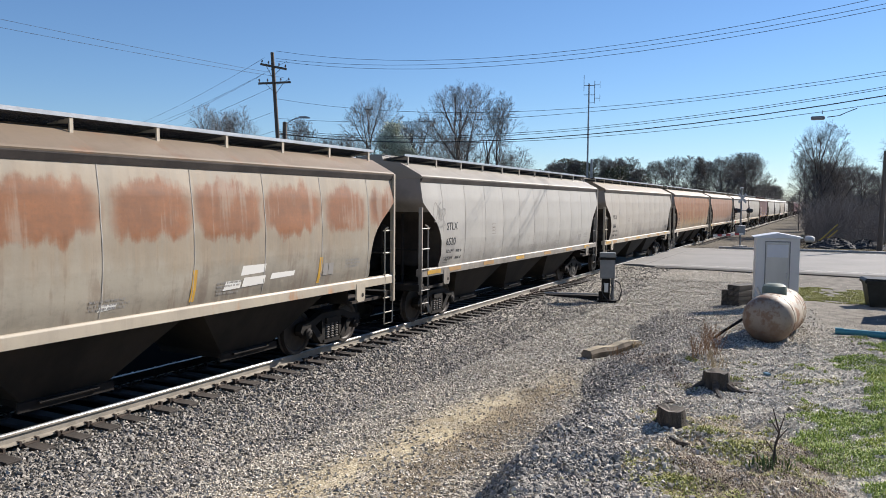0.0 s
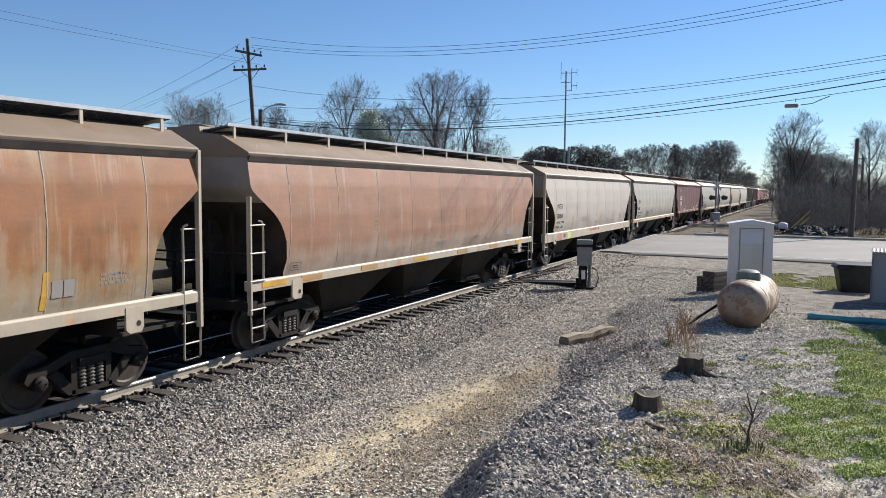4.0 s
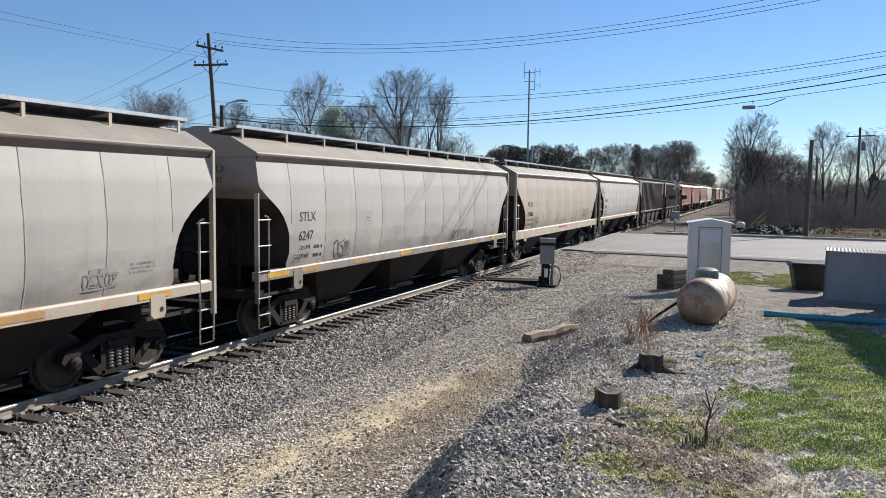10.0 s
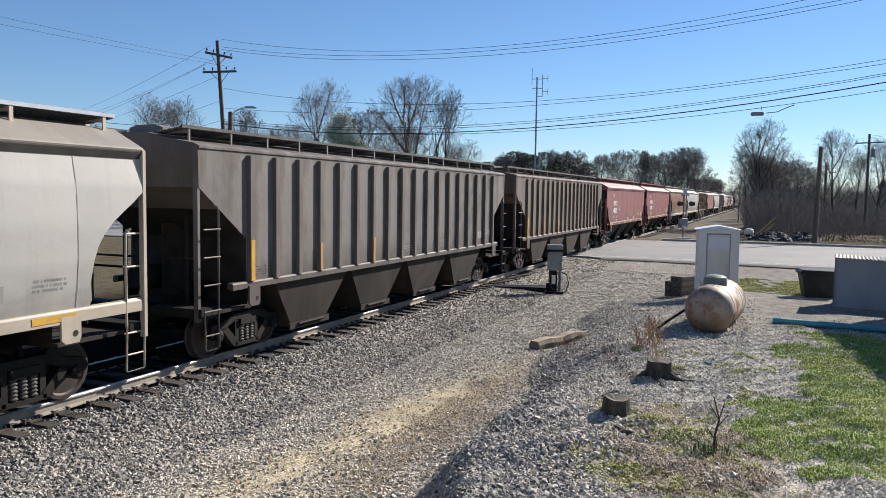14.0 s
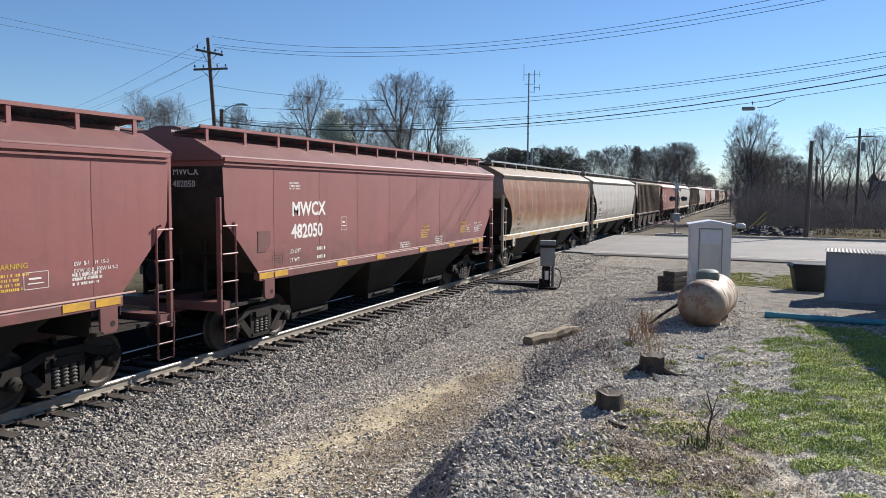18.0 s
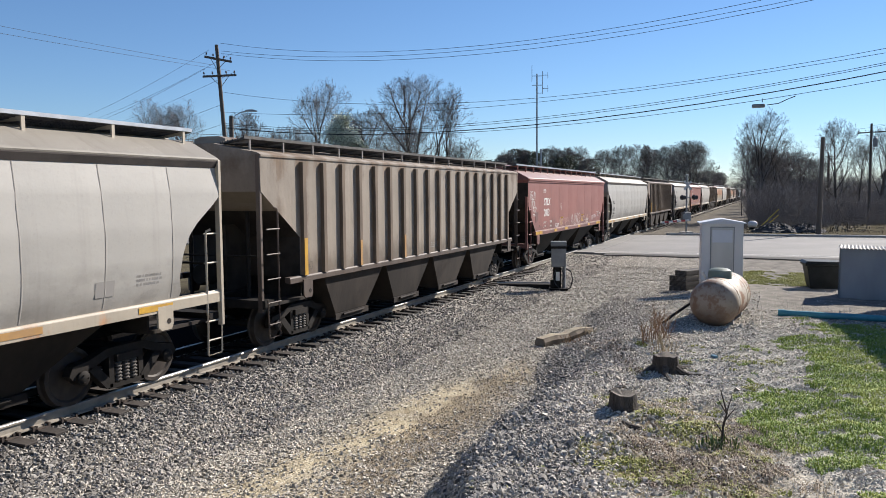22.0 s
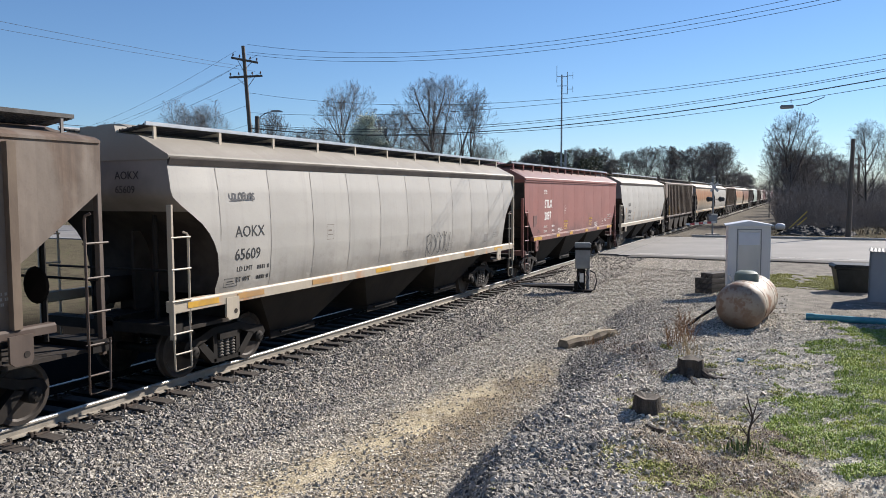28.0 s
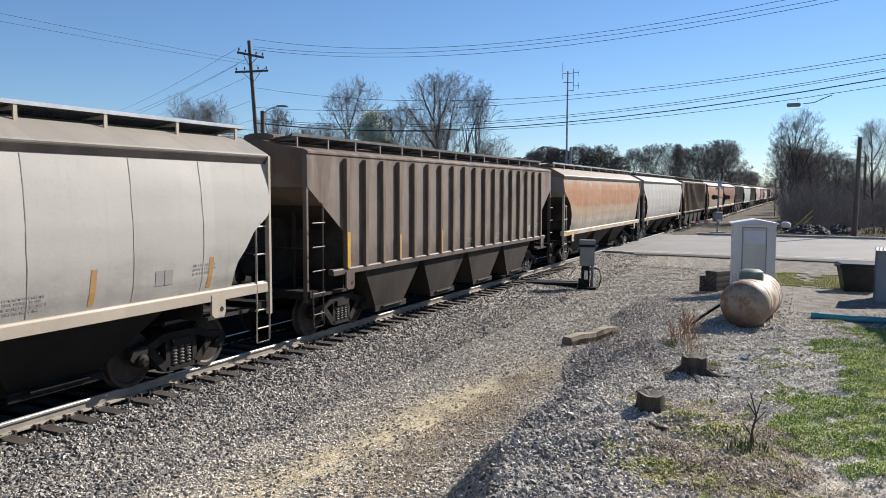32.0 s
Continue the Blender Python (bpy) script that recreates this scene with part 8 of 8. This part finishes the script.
scatter_stones("slope_stones", "crushed stones on the bank slope, darkened in colour for the shade there", x[foot], y[foot], size[foot], SLOPE_SHADE_STONE, 13, True, True)
# large pale cobbles among them
x, y = area(2600, 6.0, 12.0, 1.4, 4.6, 1.7)
keep = (bank(x, y) > 0.02) & (y > 1.9 + 0.06 * (x - 7) + rs.uniform(-0.5, 0.5, len(x)))
x, y = x[keep], y[keep]
scatter_stones("cobbles", "pale rounded cobbles lying on the bank", x, y, 0.022 + 0.030 * rs.uniform(0, 1, len(x)) ** 3, COBBLE, 6, True, True)
WEEDY = [(8.36, 1.77, 0.57, 0.58, 0.9), (10.44, 1.53, 0.51, 0.47, 0.6), (9.66, 0.86, 0.59, 0.42, 0.7), (9.36, 0.51, 0.65, 0.24, 1.0), (8.19, 0.88, 0.52, 0.73, 0.7), (8.69, 0.17, 0.41, 0.31, 0.8), (8.0, -0.01, 0.28, 0.4, 0.7), (11.08, 1.15, 0.28, 0.41, 0.8), (13.42, 1.6, 0.64, 0.5, 0.5), (8.33, -0.59, 0.3, 0.23, 0.5), (13.8, 0.8, 0.47, 0.6, 0.5), (8.98, 1.6, 0.17, 0.08, 1.2), (11.84, -0.15, 0.54, 0.21, 1.0)]
LITTER = [(10.43, 1.23, 0.5, 0.54, 1.0), (8.78, 0.83, 0.79, 0.78, 0.9), (9.72, 0.2, 0.7, 0.49, 0.7), (8.07, 0.37, 0.41, 0.7, 0.9), (8.38, -0.33, 0.42, 0.71, 0.6), (15.45, 1.97, 1.34, 0.57, 0.7), (10.16, -0.24, 0.35, 0.43, 0.5)]
# gravel drive on the grass side
x, y = area(88000, 6.5, 36.0, -3.5, 2.6, 1.8)
keep = rs.uniform(0, 1, len(x)) > 0.97 * smooth_step(17.5, 22.5, x + 2 * (patchy(x, y, 0.8, 31) - 0.5)) * (1 - smooth_step(0.9, 1.9, y))
keep &= rs.uniform(0, 1, len(x)) > 0.8 * np.minimum(spread(x, y, WEEDY + LITTER), 1.0) * (0.3 + patchy(x, y, 0.4, 5))
x, y = x[keep], y[keep]
scatter_stones("drive_gravel", "pale fine gravel of the drive", x, y, rs.uniform(0.010, 0.024, len(x)), DRIVE_STONE, 4, False)


def blades(name, label, xs, ys, heights, material, seed, width=0.006, lean=0.5):
    rs2 = np.random.RandomState(seed)
    n = len(xs)
    a, t = rs2.uniform(0, 6.283, n), rs2.uniform(0.1, lean, n)
    z = ground_z(xs, ys) - 0.01
    w = width * rs2.uniform(0.7, 1.5, n)
    dx, dy = np.cos(a), np.sin(a)
    base = np.stack([xs, ys, z], 1)
    side = np.stack([-dy * w, dx * w, 0 * w], 1)
    mid = base + np.stack([dx * t * heights * 0.35, dy * t * heights * 0.35, heights * 0.6], 1)
    tip = base + np.stack([dx * t * heights, dy * t * heights, heights * (1 - 0.35 * t)], 1)
    v = np.stack([base - side, base + side, mid + side * 0.7, mid - side * 0.7, tip], 1).reshape(-1, 3)
    i = 5 * np.arange(n)
    faces = [q for k in i.tolist() for q in ((k, k + 1, k + 2, k + 3), (k + 3, k + 2, k + 4))]
    me = bpy.data.meshes.new(name)
    me.from_pydata(v.tolist(), [], faces)
    return tagged(place(name, me, material), label, "grass", kind="stuff")


def leaf_mat(name, a, b):
    m = mat(name, a, 0.7)
    n = Nodes(m)
    n.colour(n.mix(n.island(), a, b))
    return m


GRASS = leaf_mat("spring_grass", (0.11, 0.20, 0.025), (0.45, 0.52, 0.11))
WEED = leaf_mat("yellow_green_weeds", (0.19, 0.20, 0.045), (0.46, 0.45, 0.13))
STRAW = leaf_mat("dry_straw", (0.36, 0.28, 0.17), (0.58, 0.48, 0.32))
DARK_LEAF = leaf_mat("dark_green_leaves", (0.05, 0.085, 0.02), (0.11, 0.16, 0.04))
BRUSH = leaf_mat("dry_brown_brush", (0.085, 0.07, 0.045), (0.185, 0.15, 0.10))
LIME = leaf_mat("yellow_green_shoots", (0.28, 0.35, 0.045), (0.46, 0.49, 0.11))
BROWN_LITTER = leaf_mat("dead_brown_weeds", (0.075, 0.05, 0.032), (0.21, 0.15, 0.10))
STRAW_DULL = leaf_mat("dull_straw", (0.20, 0.152, 0.092), (0.42, 0.34, 0.22))
RUSSET = leaf_mat("dry_russet_stalks", (0.22, 0.125, 0.06), (0.34, 0.20, 0.10))


def clumps(n, x0, x1, y0, y1, test):
    x, y = rs.uniform(x0, x1, n), rs.uniform(y0, y1, n)
    keep = test(x, y)
    return x[keep], y[keep]


LAWN = [(15.55, -0.93, 1.02, 0.41, 1.0), (13.44, -0.78, 0.25, 0.33, 0.7), (10.82, -0.42, 1.06, 0.72, 1.1), (10.97, -1.0, 1.36, 0.68, 1.2), (11.85, -1.55, 1.98, 0.48, 1.1), (14.92, -1.57, 1.44, 0.71, 1.2), (16.86, -2.25, 2.63, 0.69, 1.2), (14.15, -1.87, 1.38, 0.48, 1.2), (9.47, -0.14, 0.22, 0.4, 0.8), (10.0, -0.68, 0.52, 0.69, 1.0), (9.04, -0.71, 0.21, 0.41, 1.0), (8.24, -0.93, 0.22, 0.16, 1.1), (9.09, -1.33, 0.29, 0.12, 1.0), (13.6, -2.4, 3.2, 0.95, 1.2), (12.86, -1.22, 1.16, 0.4, 1.1), (10.44, 0.16, 0.37, 0.3, 0.7)]
turf = lambda x, y: np.minimum(spread(x, y, LAWN), 1.2) * 0.9 + 1.7 * (patchy(x, y, 0.5, 1) - 0.5) + 1.1 * (patchy(x, y, 0.15, 2) - 0.5) > 0.66
x, y = clumps(330000, 7.0, 19.5, -4.6, 0.9, turf)
keep = rs.uniform(0, 1, len(x)) < (9.5 / x) ** 1.0
x, y = x[keep], y[keep]
tall = 0.6 + 0.9 * patchy(x, y, 0.5, 3)
lime = rs.uniform(0, 1, len(x)) < 0.15 + 0.7 * (patchy(x, y, 0.7, 4) > 0.55)
blades("grass", "patchy bright green spring grass", x[~lime], y[~lime], rs.uniform(0.025, 0.075, int((~lime).sum())) * tall[~lime], GRASS, 5, 0.007, 1.0)
blades("lime_grass", "yellow-green shoots among the grass", x[lime], y[lime], rs.uniform(0.025, 0.07, int(lime.sum())) * tall[lime], LIME, 15, 0.007, 1.1)
x, y = clumps(78000, 6.6, 15.0, -0.4, 3.0, lambda x, y: np.minimum(spread(x, y, WEEDY), 1.0) * 0.7 + 1.6 * (patchy(x, y, 0.4, 5) - 0.5) + 1.0 * (patchy(x, y, 0.12, 6) - 0.5) > 0.45)
blades("weeds", "low yellow-green weeds at the foot of the stumps", x, y, rs.uniform(0.02, 0.085, len(x)) * (0.25 + 1.6 * patchy(x, y, 0.25, 7) ** 2), WEED, 6, 0.009, 1.7)
x, y = clumps(16000, 6.6, 13.0, -1.0, 3.0, lambda x, y: np.minimum(spread(x, y, LITTER), 1.0) * 0.7 + 1.2 * (patchy(x, y, 0.45, 8) - 0.5) > 0.45)
blades("dry_grass", "scattered dry straw among the weeds", x, y, rs.uniform(0.03, 0.12, len(x)), STRAW, 7, 0.004, 2.6)
x, y = clumps(66000, 6.6, 11.0, -0.6, 3.0, lambda x, y: np.minimum(spread(x, y, LITTER[1:4]), 1.0) * 0.7 + 1.2 * (patchy(x, y, 0.4, 9) - 0.5) > 0.42)
blades("dead_leaves", "matted brown dead weeds and leaves", x, y, rs.uniform(0.015, 0.06, len(x)), BROWN_LITTER, 17, 0.008, 2.6)
x, y = clumps(16000, 10.5, 17.5, 1.7, 4.3, lambda x, y: np.minimum(spread(x, y, [(14.6, 2.7, 1.5, 0.45, 1.0), (12.6, 2.0, 0.9, 0.35, 0.6), (16.8, 3.9, 0.9, 0.35, 0.7)]), 1.0) * 0.7 + 1.2 * (patchy(x, y, 0.5, 10) - 0.5) > 0.5)
x2, y2 = clumps(26000, 8.0, 16.0, 3.7, 5.4, lambda x, y: np.exp(-((y - 4.55) / 0.5) ** 2) * (1 - smooth_step(13, 16, x)) + 1.2 * (patchy(x, y, 0.4, 23) - 0.5) > 0.62)
blades("yard_litter", "thin tan litter of dry leaves and straw", x2, y2, rs.uniform(0.012, 0.05, len(x2)), STRAW_DULL, 19, 0.006, 3.0)
blades("bank_litter", "brown dead stalks and twigs on the bank", x, y, rs.uniform(0.03, 0.10, len(x)), BROWN_LITTER, 18, 0.008, 2.6)
x, y = clumps(26000, 28.6, 33.5, -3.5, 1.2, lambda x, y: patchy(x, y, 0.9, 24) > 0.36)
blades("verge_grass", "yellowish green grass by the road verge", x, y, rs.uniform(0.03, 0.08, len(x)), WEED, 8, 0.011, 1.2)
x, y = clumps(9000, 61.5, 80.0, -22, 5, lambda x, y: ripple(x, y, 2.0) > -0.3)
blades("roadside_grass", "rough brown grass at the far roadside", x, y, rs.uniform(0.05, 0.15, len(x)), BRUSH, 9, 0.022, 1.4)
x, y = clumps(900, 66, 84.0, -22, 4, lambda x, y: ripple(x + 9, y, 2.0) > 0.1)
blades("roadside_weeds", "green undergrowth below the scrub", x, y, rs.uniform(0.15, 0.5, len(x)), BRUSH, 10, 0.05, 0.9)


def dead_weed(x, y, h, seed, material, stems=14, label="dry reddish weed stalks standing in gravel", r=0.006):
    rng = random.Random(seed)
    z = float(ground_z(x, y)) - 0.02
    w = thing("dry_weed", label, "weed", (x, y, z), "dry weeds")
    s = Shape()
    for k in range(stems):
        p = Vector((rng.gauss(0, 0.10), rng.gauss(0, 0.10), 0))
        d = Vector((rng.gauss(0, 0.30), rng.gauss(0, 0.30), 1)).normalized()
        l = h * rng.uniform(0.5, 1.0)
        tip = p + d * l
        s.tube([p, p + d * l * 0.5 + Vector((0, 0, 0.02)), tip], [r, r * 0.8, r * 0.4], 4, False)
        for q in range(5):
            o = p.lerp(tip, rng.uniform(0.35, 0.95))
            e = (d + Vector((rng.gauss(0, 0.8), rng.gauss(0, 0.8), 0.3))).normalized() * h * rng.uniform(0.10, 0.25)
            s.tube([o, o + e], [r * 0.6, r * 0.3], 3, False)
    place("dead_growth", s.mesh("dead_growth", recalc=False), material, w)


dead_weed(15.5, 1.95, 0.78, 1, RUSSET, 26)
dead_weed(15.1, 2.15, 0.55, 2, RUSSET, 16)
dead_weed(14.3, 1.75, 0.40, 3, STRAW, 20, "tangle of pale dry stalks beside a stump")
dead_weed(18.7, 4.1, 0.30, 4, STRAW, 18, "dry grass tuft beside the log")
dead_weed(17.9, 4.35, 0.26, 5, RUSSET, 14, "dry grass tuft beside the log")
TWIG_DARK = rough_mat("dark_dead_stem", (0.05, 0.038, 0.03), (0.09, 0.07, 0.055), 5, 0.9, 0, 0)
sap = thing("dead_sapling", "thin dark dead sapling with stubby twigs", "sapling", (9.15, 0.45, float(ground_z(9.15, 0.45)) - 0.02))
part("stem", Shape().tube([(0, 0, 0), (0.02, -0.01, 0.25), (0.03, -0.05, 0.42), (-0.02, 0.02, 0.69)], [0.016, 0.013, 0.011, 0.005], 6), TWIG_DARK, sap)
for a in ((0.02, -0.01, 0.3, -0.02, -0.14, 0.50), (0.03, -0.04, 0.40, 0.05, -0.10, 0.62), (0.01, 0.0, 0.2, 0.05, 0.1, 0.33), (0.03, -0.04, 0.42, 0.0, 0.05, 0.58)):
    part("twig", Shape().tube([a[:3], a[3:]], [0.009, 0.004], 5), TWIG_DARK, sap)
fx, fy = rs.normal(9.15, 0.10, 60), rs.normal(0.5, 0.11, 60)
blades("sapling_leaves", "dark green leaves at the foot of the sapling", fx, fy, rs.uniform(0.05, 0.22, 60), DARK_LEAF, 11, 0.009, 0.8)


# ---- movement ----
def motions():
    for car in CARS:
        x0 = car.location.x
        walk(car, [(t, pose(x0 - run(t), TRACK_Y, 0)) for t in range(0, 33, 2)])


motions()
